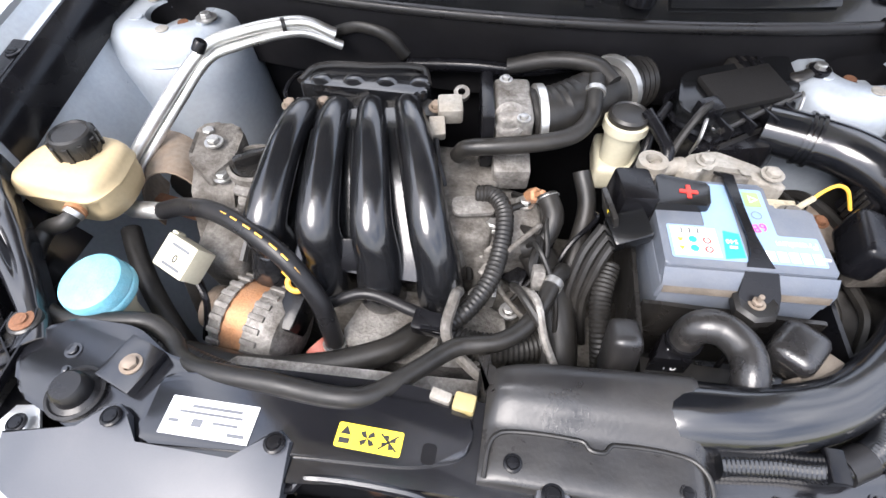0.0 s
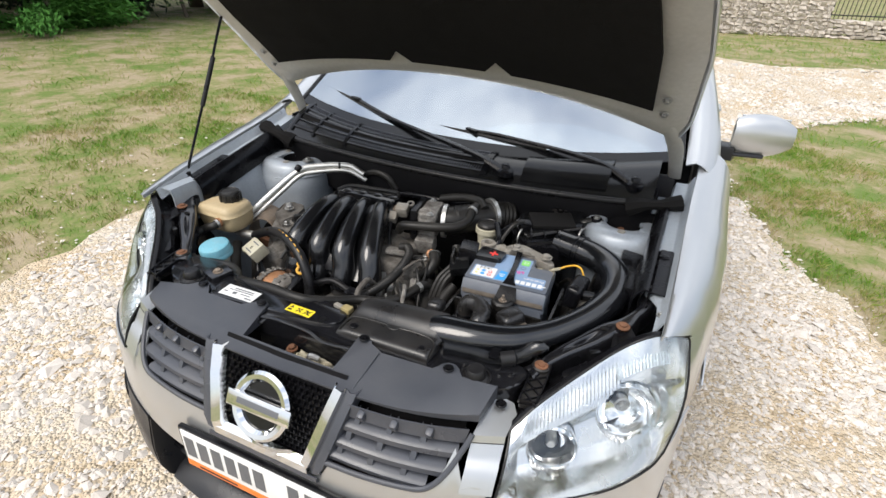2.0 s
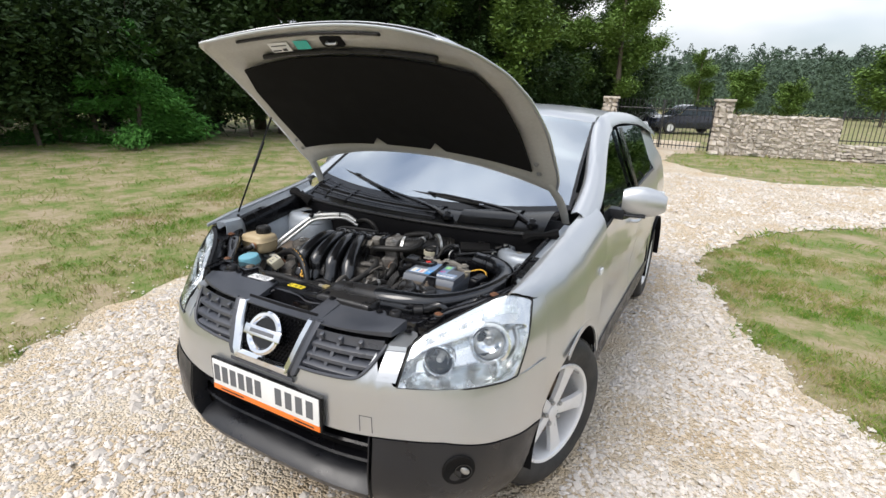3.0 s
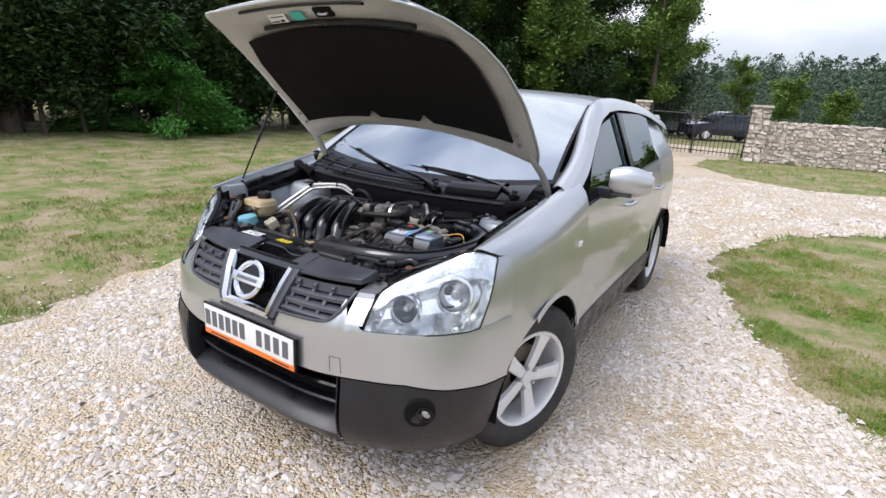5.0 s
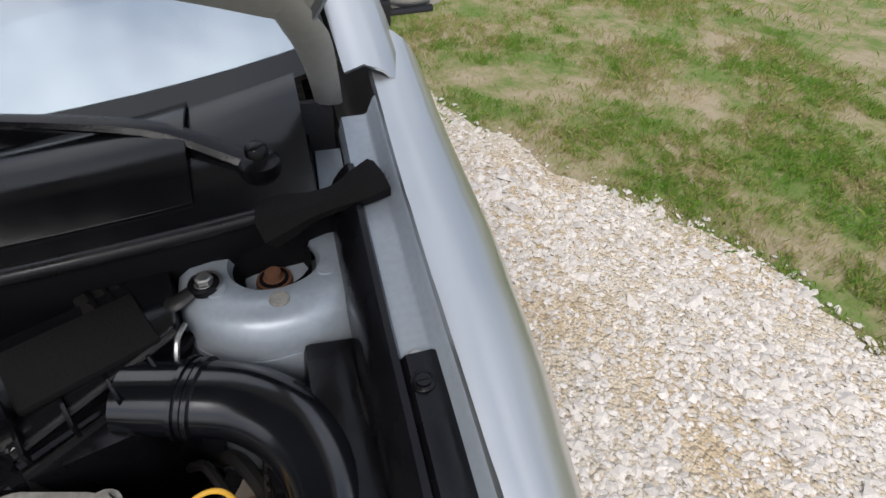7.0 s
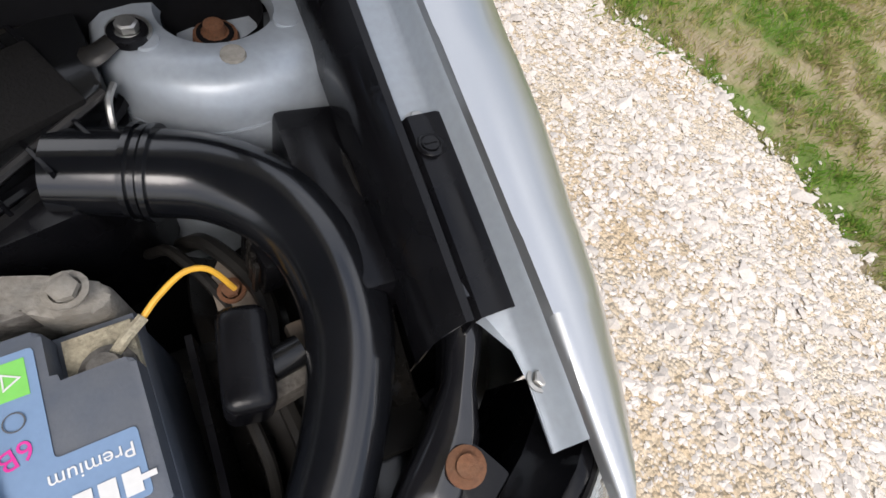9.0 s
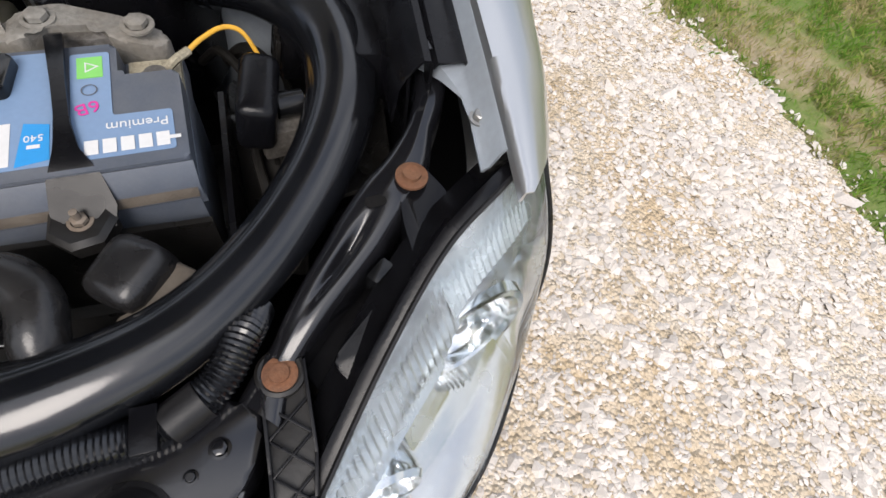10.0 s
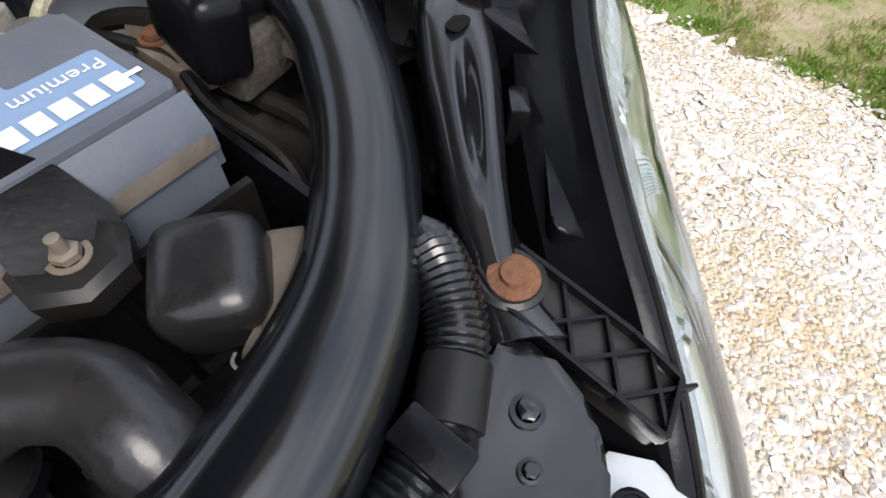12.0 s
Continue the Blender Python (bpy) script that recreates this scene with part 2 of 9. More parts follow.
def part(name, bm, material, parent=None, label="", angle=40):
    """Link a bmesh as one mesh object under a thing or a part."""
    me = bpy.data.meshes.new(name)
    bmesh.ops.recalc_face_normals(bm, faces=bm.faces)
    bm.to_mesh(me)
    bm.free()
    smooth(me, angle)
    me.materials.append(material)
    ob = new(name, me)
    if parent is not None:
        ob.parent = parent
    if label:
        ob["label"] = label
    return ob


def thing(name, label, category, group="", kind="", at=None):
    """An Empty at the thing's base that parents its parts; parts are given in world places."""
    ob = new(name)
    ob.empty_display_size = 0.05
    return tagged(ob, label, category, group, kind)


def catmull(pts, n):
    """n + 1 points on a smooth curve through pts, evenly by chord."""
    p = np.array(pts, float)
    if len(p) == 2:
        return np.array([p[0] + (p[1] - p[0]) * k / n for k in range(n + 1)])
    d = np.r_[0, np.cumsum(np.linalg.norm(np.diff(p, axis=0), axis=1) ** 0.7)]
    m = np.zeros_like(p)
    m[1:-1] = (p[2:] - p[:-2]) / (d[2:] - d[:-2])[:, None]
    m[0], m[-1] = (p[1] - p[0]) / (d[1] - d[0]), (p[-1] - p[-2]) / (d[-1] - d[-2])
    res = []
    for s in np.linspace(0, d[-1], n + 1):
        i = min(np.searchsorted(d, s, "right") - 1, len(p) - 2)
        h = d[i + 1] - d[i]
        t = (s - d[i]) / h
        res.append((2 * t**3 - 3 * t**2 + 1) * p[i] + (t**3 - 2 * t**2 + t) * h * m[i] + (3 * t**2 - 2 * t**3) * p[i + 1] + (t**3 - t**2) * h * m[i + 1])
    return np.array(res)


def grid(rows, thick=0.0, closed=False, bm=None):
    """A surface through rows of points; thick gives it depth against its normals."""
    bm = bm or bmesh.new()
    vs = [[bm.verts.new(p) for p in r] for r in rows]
    faces = []
    for a, b in zip(vs, vs[1:]):
        k = len(a)
        for i in range(k if closed else k - 1):
            j = (i + 1) % k
            q = [a[i], a[j], b[j], b[i]]
            u = []
            for v in q:
                if all((v.co - w.co).length > 1e-6 for w in u):
                    u.append(v)
            if len(u) > 2:
                try:
                    faces.append(bm.faces.new(u))
                except ValueError:
                    pass
    if thick:
        bmesh.ops.recalc_face_normals(bm, faces=faces)
        bmesh.ops.solidify(bm, geom=faces, thickness=thick)
    return bm


def frames_along(p):
    t = np.gradient(p, axis=0)
    t /= np.linalg.norm(t, axis=1)[:, None] + 1e-12
    up = np.array([0, 0, 1.0]) if abs(t[0][2]) < 0.9 else np.array([0, 1.0, 0])
    a = np.cross(up, t[0])
    a /= np.linalg.norm(a)
    out_a = []
    for k in range(len(p)):
        a = a - t[k] * (a @ t[k])
        a /= np.linalg.norm(a)
        out_a.append(a)
    out_a = np.array(out_a)
    return t, out_a, np.cross(t, out_a)


def tube(pts, r, seg=12, n=None, flat=1.0, ribs=0.0, pitch=0.006, caps=True, bm=None):
    """A round (or flattened) pipe along a smooth curve; r may be a list; ribs makes it corrugated."""
    bm = bm or bmesh.new()
    pts = np.array(pts, float)
    length = np.linalg.norm(np.diff(pts, axis=0), axis=1).sum()
    if n is None:
        n = max(len(pts) * 6, 8)
    if ribs:
        n = int(min(220, max(12, length / pitch * 2)))
    p = catmull(pts, n)
    rad = np.interp(np.linspace(0, 1, n + 1), np.linspace(0, 1, len(r)), r) if isinstance(r, (list, tuple)) else np.full(n + 1, r)
    t, a, b = frames_along(p)
    rings = []
    for k in range(n + 1):
        rr = rad[k] * (1 + (ribs if ribs and k % 2 else 0))
        rings.append([bm.verts.new(p[k] + a[k] * rr * math.cos(q) + b[k] * rr * flat * math.sin(q)) for q in np.linspace(0, 2 * math.pi, seg, endpoint=False)])
    for x, y in zip(rings, rings[1:]):
        for i in range(seg):
            bm.faces.new((x[i], x[(i + 1) % seg], y[(i + 1) % seg], y[i]))
    if caps:
        bm.faces.new(rings[0][::-1])
        bm.faces.new(rings[-1])
    return bm


def box(c, s, bevel=0.004, rot=(0, 0, 0), bm=None, segs=2):
    bm = bm or bmesh.new()
    m = pose(*c, *rot) @ Matrix.Diagonal((*s, 1))
    if not bevel:
        v = [bm.verts.new(m @ Vector((x, y, z))) for x in (-0.5, 0.5) for y in (-0.5, 0.5) for z in (-0.5, 0.5)]
        for q in ((0, 1, 3, 2), (4, 6, 7, 5), (0, 4, 5, 1), (2, 3, 7, 6), (0, 2, 6, 4), (1, 5, 7, 3)):
            bm.faces.new([v[i] for i in q])
        return bm
    vs = bmesh.ops.create_cube(bm, size=1, matrix=m)["verts"]
    if bevel:
        es = list({e for v in vs for e in v.link_edges})
        bmesh.ops.bevel(bm, geom=es, offset=min(bevel, min(s) * 0.45), segments=segs, affect="EDGES", profile=0.6)
    return bm


def prism(outline, z0, z1, bevel=0.003, m=None, bm=None, top=None):
    """A plate or block: an outline in x and y, from z0 to z1; top(x, y) may lift its upper face."""
    bm = bm or bmesh.new()
    m = m or Matrix()
    lo = [bm.verts.new(m @ Vector((x, y, z0))) for x, y in outline]
    hi = [bm.verts.new(m @ Vector((x, y, top(x, y) if top else z1))) for x, y in outline]
    k = len(lo)
    fs = [bm.faces.new(hi), bm.faces.new(lo[::-1])]
    fs += [bm.faces.new((lo[i], lo[(i + 1) % k], hi[(i + 1) % k], hi[i])) for i in range(k)]
    if bevel:
        es = list(fs[0].edges)
        bmesh.ops.bevel(bm, geom=es, offset=bevel, segments=2, affect="EDGES", profile=0.6, clamp_overlap=True)
    return bm


def lathe(profile, m, seg=24, bm=None):
    """A turned shape: (radius, height) pairs round the local z of m."""
    bm = bm or bmesh.new()
    rings = []
    for r, z in profile:
        if r < 1e-5:
            rings.append([bm.verts.new(m @ Vector((0, 0, z)))])
        else:
            rings.append([bm.verts.new(m @ Vector((r * math.cos(q), r * math.sin(q), z))) for q in np.linspace(0, 2 * math.pi, seg, endpoint=False)])
    for x, y in zip(rings, rings[1:]):
        for i in range(seg):
            f = [x[i % len(x)], x[(i + 1) % len(x)], y[(i + 1) % len(y)], y[i % len(y)]]
            u = []
            for v in f:
                if v not in u:
                    u.append(v)
            if len(u) > 2:
                bm.faces.new(u)
    return bm


def rounded(outline, r, n=4):
    """Round the corners of a polygon."""
    res = []
    k = len(outline)
    for i in range(k):
        p, a, b = (np.array(outline[j % k], float) for j in (i, i - 1, i + 1))
        da, db = a - p, b - p
        ra = min(r, np.linalg.norm(da) * 0.45)
        rb = min(r, np.linalg.norm(db) * 0.45)
        s, e = p + da / np.linalg.norm(da) * ra, p + db / np.linalg.norm(db) * rb
        for t in np.linspace(0, 1, n + 1):
            q = (1 - t) ** 2 * s + 2 * t * (1 - t) * p + t * t * e
            res.append((q[0], q[1]))
    return res


def bolt(c, r=0.008, h=0.006, axis=(0, 0, 1), washer=1.5, bm=None):
    """A hexagon bolt head on its washer."""
    m = Matrix.Translation(c) @ Vector((0, 0, 1)).rotation_difference(Vector(axis)).to_matrix().to_4x4()
    bm = lathe([(0, 0), (r * washer, 0), (r * washer, h * 0.3), (r * 1.05, h * 0.35)], m, 16, bm)
    return lathe([(r, h * 0.3), (r, h), (r * 0.8, h * 1.15), (0, h * 1.15)], m, 6, bm)


def push_clip(name, c, parent=None, r=0.012, axis=(0, 0, 1)):
    """A black plastic push rivet: a round collar and a slotted head."""
    m = Matrix.Translation(c) @ Vector((0, 0, 1)).rotation_difference(Vector(axis)).to_matrix().to_4x4()
    bm = lathe([(r, 0), (r, 0.002), (r * 0.8, 0.0035), (r * 0.72, 0.0035), (r * 0.70, 0.002), (r * 0.62, 0.002), (r * 0.6, 0.0045), (0, 0.005)], m, 18)
    box((0, 0, 0.0052), (r * 0.9, r * 0.16, 0.0012), 0, bm=bm).verts.ensure_lookup_table()
    for v in bm.verts[-8:]:
        v.co = m @ v.co
    return part(name, bm, PLASTIC, parent)


def letters(name, body, size, m, material, parent, depth=0.0006, spread=1.0):
    """Printed or raised words in the built-in font, turned into a mesh."""
    cu = bpy.data.curves.new(name, "FONT")
    cu.body, cu.size, cu.extrude, cu.align_x, cu.align_y, cu.space_character = body, size, depth, "CENTER", "CENTER", spread
    cu.resolution_u = 3
    tmp = bpy.data.objects.new(name, cu)
    scene.collection.objects.link(tmp)
    me = bpy.data.meshes.new_from_object(tmp.evaluated_get(bpy.context.evaluated_depsgraph_get()))
    bpy.data.objects.remove(tmp)
    me.transform(m)
    me.materials.append(material)
    ob = new(name, me)
    ob.parent = parent
    return ob


def bars(name, rects, m, material, parent, label="", h=0.0006):
    """Flat printed bars: (x, y, width, height) on a label's plane."""
    bm = bmesh.new()
    for x, y, w, hh in rects:
        prism([(x - w / 2, y - hh / 2), (x + w / 2, y - hh / 2), (x + w / 2, y + hh / 2), (x - w / 2, y + hh / 2)], 0, h, 0, m, bm)
    return part(name, bm, material, parent, label)


CX = -0.015


def mir(p, side):
    return (CX + side * p[0], p[1], p[2])

from mathutils.geometry import delaunay_2d_cdt


# ---- ground: pale limestone gravel drive, grass on both sides ----
def ground_material():
    m = bpy.data.materials.new("limestone_gravel")
    m.use_nodes = True
    n, l = m.node_tree.nodes, m.node_tree.links
    p = n["Principled BSDF"]
    c = n.new("ShaderNodeTexCoord")
    v = n.new("ShaderNodeTexVoronoi")
    v.inputs["Scale"].default_value = 34
    w = n.new("ShaderNodeTexVoronoi")
    w.inputs["Scale"].default_value = 75
    big = n.new("ShaderNodeTexNoise")
    big.inputs["Scale"].default_value, big.inputs["Detail"].default_value = 1.6, 6
    for t in (v, w, big):
        l.new(c.outputs["Object"], t.inputs["Vector"])
    r = n.new("ShaderNodeValToRGB")
    r.color_ramp.elements[0].color, r.color_ramp.elements[1].color = (0.54, 0.445, 0.315, 1), (0.68, 0.60, 0.49, 1)
    r.color_ramp.elements[0].position, r.color_ramp.elements[1].position = 0.0, 0.75
    l.new(v.outputs["Color"], r.inputs[0])
    tint = n.new("ShaderNodeValToRGB")
    tint.color_ramp.elements[0].position, tint.color_ramp.elements[1].position = 0.36, 0.62
    tint.color_ramp.elements[0].color, tint.color_ramp.elements[1].color = (0.92, 0.83, 0.70, 1), (1, 1, 1, 1)
    l.new(big.outputs["Fac"], tint.inputs[0])
    mx = n.new("ShaderNodeMix")
    mx.data_type, mx.blend_type = "RGBA", "MULTIPLY"
    mx.inputs[0].default_value = 1
    l.new(r.outputs[0], mx.inputs[6])
    l.new(tint.outputs[0], mx.inputs[7])
    l.new(mx.outputs[2], p.inputs["Base Color"])
    p.inputs["Roughness"].default_value = 0.9
    b = n.new("ShaderNodeBump")
    b.inputs["Strength"].default_value, b.inputs["Distance"].default_value = 0.9, 0.02
    ad = n.new("ShaderNodeMath")
    l.new(v.outputs["Distance"], ad.inputs[0])
    l.new(w.outputs["Distance"], ad.inputs[1])
    iv = n.new("ShaderNodeMath")
    iv.operation = "MULTIPLY"
    iv.inputs[1].default_value = -1
    l.new(ad.outputs[0], iv.inputs[0])
    l.new(iv.outputs[0], b.inputs["Height"])
    l.new(b.outputs[0], p.inputs["Normal"])
    return m


def lawn_material(name, green, mid, tan, island, bump):
    """Mown grass with dry tan patches of its own shape, and single blades that differ."""
    m = bpy.data.materials.new(name)
    m.use_nodes = True
    n, l = m.node_tree.nodes, m.node_tree.links
    p = n["Principled BSDF"]
    c = n.new("ShaderNodeTexCoord")
    big, small = n.new("ShaderNodeTexNoise"), n.new("ShaderNodeTexNoise")
    big.inputs["Scale"].default_value, big.inputs["Detail"].default_value, big.inputs["Roughness"].default_value = 1.7, 9, 0.70
    small.inputs["Scale"].default_value, small.inputs["Detail"].default_value = 24, 6
    l.new(c.outputs["Object"], big.inputs["Vector"])
    l.new(c.outputs["Object"], small.inputs["Vector"])
    ad = n.new("ShaderNodeMath")
    ad.operation = "MULTIPLY_ADD"
    l.new(small.outputs["Fac"], ad.inputs[0])
    ad.inputs[1].default_value = 0.16
    sb = n.new("ShaderNodeMath")
    sb.operation = "SUBTRACT"
    l.new(big.outputs["Fac"], sb.inputs[0])
    sb.inputs[1].default_value = 0.08
    l.new(sb.outputs[0], ad.inputs[2])
    src = ad.outputs[0]
    if island:
        g, k = n.new("ShaderNodeNewGeometry"), n.new("ShaderNodeMath")
        k.operation = "MULTIPLY_ADD"
        k.inputs[1].default_value = island
        off = n.new("ShaderNodeMath")
        off.operation = "SUBTRACT"
        off.inputs[1].default_value = island / 2
        l.new(src, off.inputs[0])
        l.new(g.outputs["Random Per Island"], k.inputs[0])
        l.new(off.outputs[0], k.inputs[2])
        src = k.outputs[0]
    r = n.new("ShaderNodeValToRGB")
    r.color_ramp.elements[0].position, r.color_ramp.elements[1].position = 0.41, 0.60
    r.color_ramp.elements[0].color, r.color_ramp.elements[1].color = (*green, 1), (*tan, 1)
    r.color_ramp.elements.new(0.50).color = (*mid, 1)
    l.new(src, r.inputs[0])
    l.new(r.outputs[0], p.inputs["Base Color"])
    p.inputs["Roughness"].default_value = 0.9
    p.inputs["Specular IOR Level"].default_value = 0.2
    if bump:
        b = n.new("ShaderNodeBump")
        b.inputs["Strength"].default_value, b.inputs["Distance"].default_value = bump, 0.05
        l.new(small.outputs["Fac"], b.inputs["Height"])
        l.new(b.outputs[0], p.inputs["Normal"])
    return m


GZ = -0.012
TURF = lawn_material("dry_turf", (0.130, 0.180, 0.046), (0.232, 0.215, 0.100), (0.33, 0.27, 0.178), 0.0, 0.5)
bm = bmesh.new()
vs = [bm.verts.new((x, y, GZ - 0.012)) for x, y in ((-400, -300), (400, -300), (400, 600), (-400, 600))]
bm.faces.new(vs)
tagged(part("ground", bm, TURF), "dry patchy grass ground around the gravel drive", "ground", kind="structure")

# the gravel drive runs past both sides of the car and swings across behind it
DRIVE_R = [(2.7, -6.0), (2.62, -2.0), (2.62, 0.0), (2.60, 0.75), (2.61, 1.15), (2.56, 1.5), (2.43, 1.82), (2.24, 2.08), (2.06, 2.32), (1.90, 2.62), (1.86, 2.85), (1.62, 3.3), (1.42, 3.85), (1.28, 4.4),
           (1.22, 5.1), (1.45, 5.85), (2.0, 7.1), (2.75, 7.8), (3.5, 8.5), (6.0, 9.6), (12.0, 10.8), (30.0, 11.5)]
DRIVE_B = [(30.0, 17.0), (9.0, 14.6), (4.4, 13.5), (2.5, 12.5), (0.9, 13.3), (-0.3, 15.3), (-0.2, 17.5), (0.3, 18.4), (0.3, 24.0), (-2.6, 24.0), (-2.6, 18.4),
           (-3.4, 14.0), (-3.9, 9.0), (-3.7, 6.0), (-3.2, 3.4), (-3.0, 2.0), (-2.75, 1.3), (-2.55, 0.5), (-2.35, 0.1), (-2.25, -0.4), (-2.1, -2.0), (-2.0, -6.0)]


def ragged(pts, step, amp, seed):
    rng = np.random.RandomState(seed)
    p = np.array(pts, float)
    res = []
    for a, b in zip(p, p[1:]):
        k = max(1, int(np.linalg.norm(b - a) / step))
        nrm = np.array([b[1] - a[1], a[0] - b[0]]) / (np.linalg.norm(b - a) + 1e-9)
        for i in range(k):
            q = a + (b - a) * i / k
            res.append(q + nrm * (rng.normal(0, amp) + 2.6 * amp * noise.noise((q[0] * 2.6, q[1] * 2.6, seed))))
    res.append(p[-1])
    return np.array(res)


EDGE_R = ragged(DRIVE_R, 0.10, 0.03, 3)
EDGE_B = ragged(DRIVE_B, 0.20, 0.05, 4)
DRIVE = np.vstack([EDGE_R, EDGE_B])
vs, _, fs, _, _, _ = delaunay_2d_cdt([Vector(p) for p in DRIVE], [], [list(range(len(DRIVE)))], 1, 1e-5)
me = bpy.data.meshes.new("road")
me.from_pydata([(p.x, p.y, GZ) for p in vs], [], fs)
me.materials.append(ground_material())
tagged(new("road", me), "drive of pale crushed limestone gravel with ochre patches", "road", kind="structure")


def inside(x, y, poly):
    res = np.zeros(len(x), bool)
    px, py = poly[:, 0], poly[:, 1]
    j = len(px) - 1
    for i in range(len(px)):
        c = ((py[i] > y) != (py[j] > y)) & (x < (px[j] - px[i]) * (y - py[i]) / (py[j] - py[i] + 1e-12) + px[i])
        res ^= c
        j = i
    return res


STONE = shade("limestone_chip", (0.58, 0.53, 0.475), 0.9, 0.0, 0.36, 25, 160, 0.5, island=0.9, spec=0.25)


def stones(name, areas, seed, label):
    """Loose chips lying on the drive, joined into one heap that nobody could count."""
    rng = np.random.RandomState(seed)
    base = np.array([(1, 0, 0), (0.3, 0.95, 0), (-0.8, 0.6, 0), (-0.8, -0.6, 0), (0.3, -0.95, 0), (0.1, 0.1, 0.8), (-0.3, 0.2, 0.7)])
    tri = np.array([(0, 1, 5), (1, 6, 5), (1, 2, 6), (2, 3, 6), (3, 5, 6), (3, 4, 5), (4, 0, 5)])
    allv, allf = [], []
    o = 0
    for x0, x1, y0, y1, density, size, stray in areas:
        k = int((x1 - x0) * (y1 - y0) * density)
        x, y = rng.uniform(x0, x1, k), rng.uniform(y0, y1, k)
        ok = inside(x + rng.normal(0, stray, k), y + rng.normal(0, stray, k), DRIVE)
        fines = np.array([noise.noise((a * 1.7, b * 1.7, 7)) + 0.7 * noise.noise((a * 5.5, b * 5.5, 9)) for a, b in zip(x, y)])
        ok &= rng.uniform(size=k) < np.interp(fines, (0.05, 0.40), (1.0, 0.52))
        for px, py, f in zip(x[ok], y[ok], fines[ok]):
            s = size * rng.lognormal(0, 0.42) * float(np.interp(f, (-0.4, 0.0, 0.40), (1.12, 1.0, 0.66)))
            q = base * (1 + rng.uniform(-0.28, 0.28, base.shape)) * (s, s * rng.uniform(0.5, 0.9), s * rng.uniform(0.35, 0.65))
            a, t = rng.uniform(0, 6.28), rng.normal(0, 0.25)
            q[:, 2] += q[:, 0] * t
            ca, sa = math.cos(a), math.sin(a)
            v = np.c_[q[:, 0] * ca - q[:, 1] * sa + px, q[:, 0] * sa + q[:, 1] * ca + py, q[:, 2] + GZ + 0.001]
            allv.append(v)
            allf.append(tri + o)
            o += len(base)
    me = bpy.data.meshes.new(name)
    me.from_pydata(np.vstack(allv).tolist(), [], np.vstack(allf).tolist())
    me.materials.append(STONE)
    return tagged(new(name, me), label, "gravel", kind="stuff")


stones("gravel", [(0.9, 2.95, -1.6, 2.6, 3700, 0.0114, 0.065), (0.75, 2.2, 2.6, 5.2, 2000, 0.0135, 0.05), (-2.6, -0.85, -1.8, 2.2, 1600, 0.0140, 0.09), (-4.2, -1.8, -0.8, 4.0, 260, 0.013, 0.42),
                  (-0.9, 0.9, -1.8, 0.6, 1800, 0.0125, 0.04), (2.2, 5.0, 5.2, 9.5, 500, 0.017, 0.05), (-1.0, 3.5, 5.2, 12.5, 320, 0.020, 0.05), (3.5, 9.0, 8.5, 14.5, 170, 0.022, 0.05)], 5, "loose angular chips of pale limestone gravel")


def blades(name, polys, seed, label, material):
    """Short mown grass blades over an area, thick in clumps and thin on bare patches, one heap."""
    rng = np.random.RandomState(seed)
    vv, ff, o = [], [], 0
    for (x0, x1, y0, y1), density, h, away in polys:
        k = int((x1 - x0) * (y1 - y0) * density)
        x, y = rng.uniform(x0, x1, k), rng.uniform(y0, y1, k)
        if away:
            # most blades stand in tufts
            mid = rng.uniform((x0, y0), (x1, y1), (max(4, int((x1 - x0) * (y1 - y0) * 150)), 2))
            pick = rng.randint(0, len(mid), k)
            near = rng.uniform(size=k) < 0.62
            x = np.where(near, mid[pick, 0] + rng.normal(0, 0.020, k), x)
            y = np.where(near, mid[pick, 1] + rng.normal(0, 0.020, k), y)
        clump = np.array([noise.noise((a * 1.3, b * 1.3, 0)) + 0.6 * noise.noise((a * 5, b * 5, 3)) for a, b in zip(x, y)])
        out_of = ~inside(x, y, DRIVE)
        ok = (clump > -0.10 + rng.uniform(-0.38, 0.38, k)) & out_of
        if away:
            jit = rng.normal(0, 0.09, (k, 2))
            tuft = clump > 0.05
            ok |= (~inside(x + jit[:, 0], y + jit[:, 1], DRIVE)) & (rng.uniform(size=k) < np.where(tuft, 0.55, 0.04))
        for px, py, c in zip(x[ok], y[ok], clump[ok]):
            hh = h * rng.uniform(0.4, 1.35) * (1 + 0.8 * max(c, -0.5))
            a = rng.uniform(0, 6.28)
            w = 0.0011 + h * 0.016
            lean = rng.normal(0, 0.6, 2) * hh
            ca, sa = math.cos(a) * w, math.sin(a) * w
            vv += [(px - ca, py - sa, GZ - 0.012), (px + ca, py + sa, GZ - 0.012), (px + lean[0] * 0.4 + ca * 0.7, py + lean[1] * 0.4 + sa * 0.7, GZ + hh * 0.6), (px + lean[0], py + lean[1], GZ + hh)]
            ff += [(o, o + 1, o + 2), (o, o + 2, o + 3)]
            o += 4
    me = bpy.data.meshes.new(name)
    me.from_pydata(vv, [], ff)
    me.materials.append(material)
    return tagged(new(name, me), label, "grass", kind="stuff")


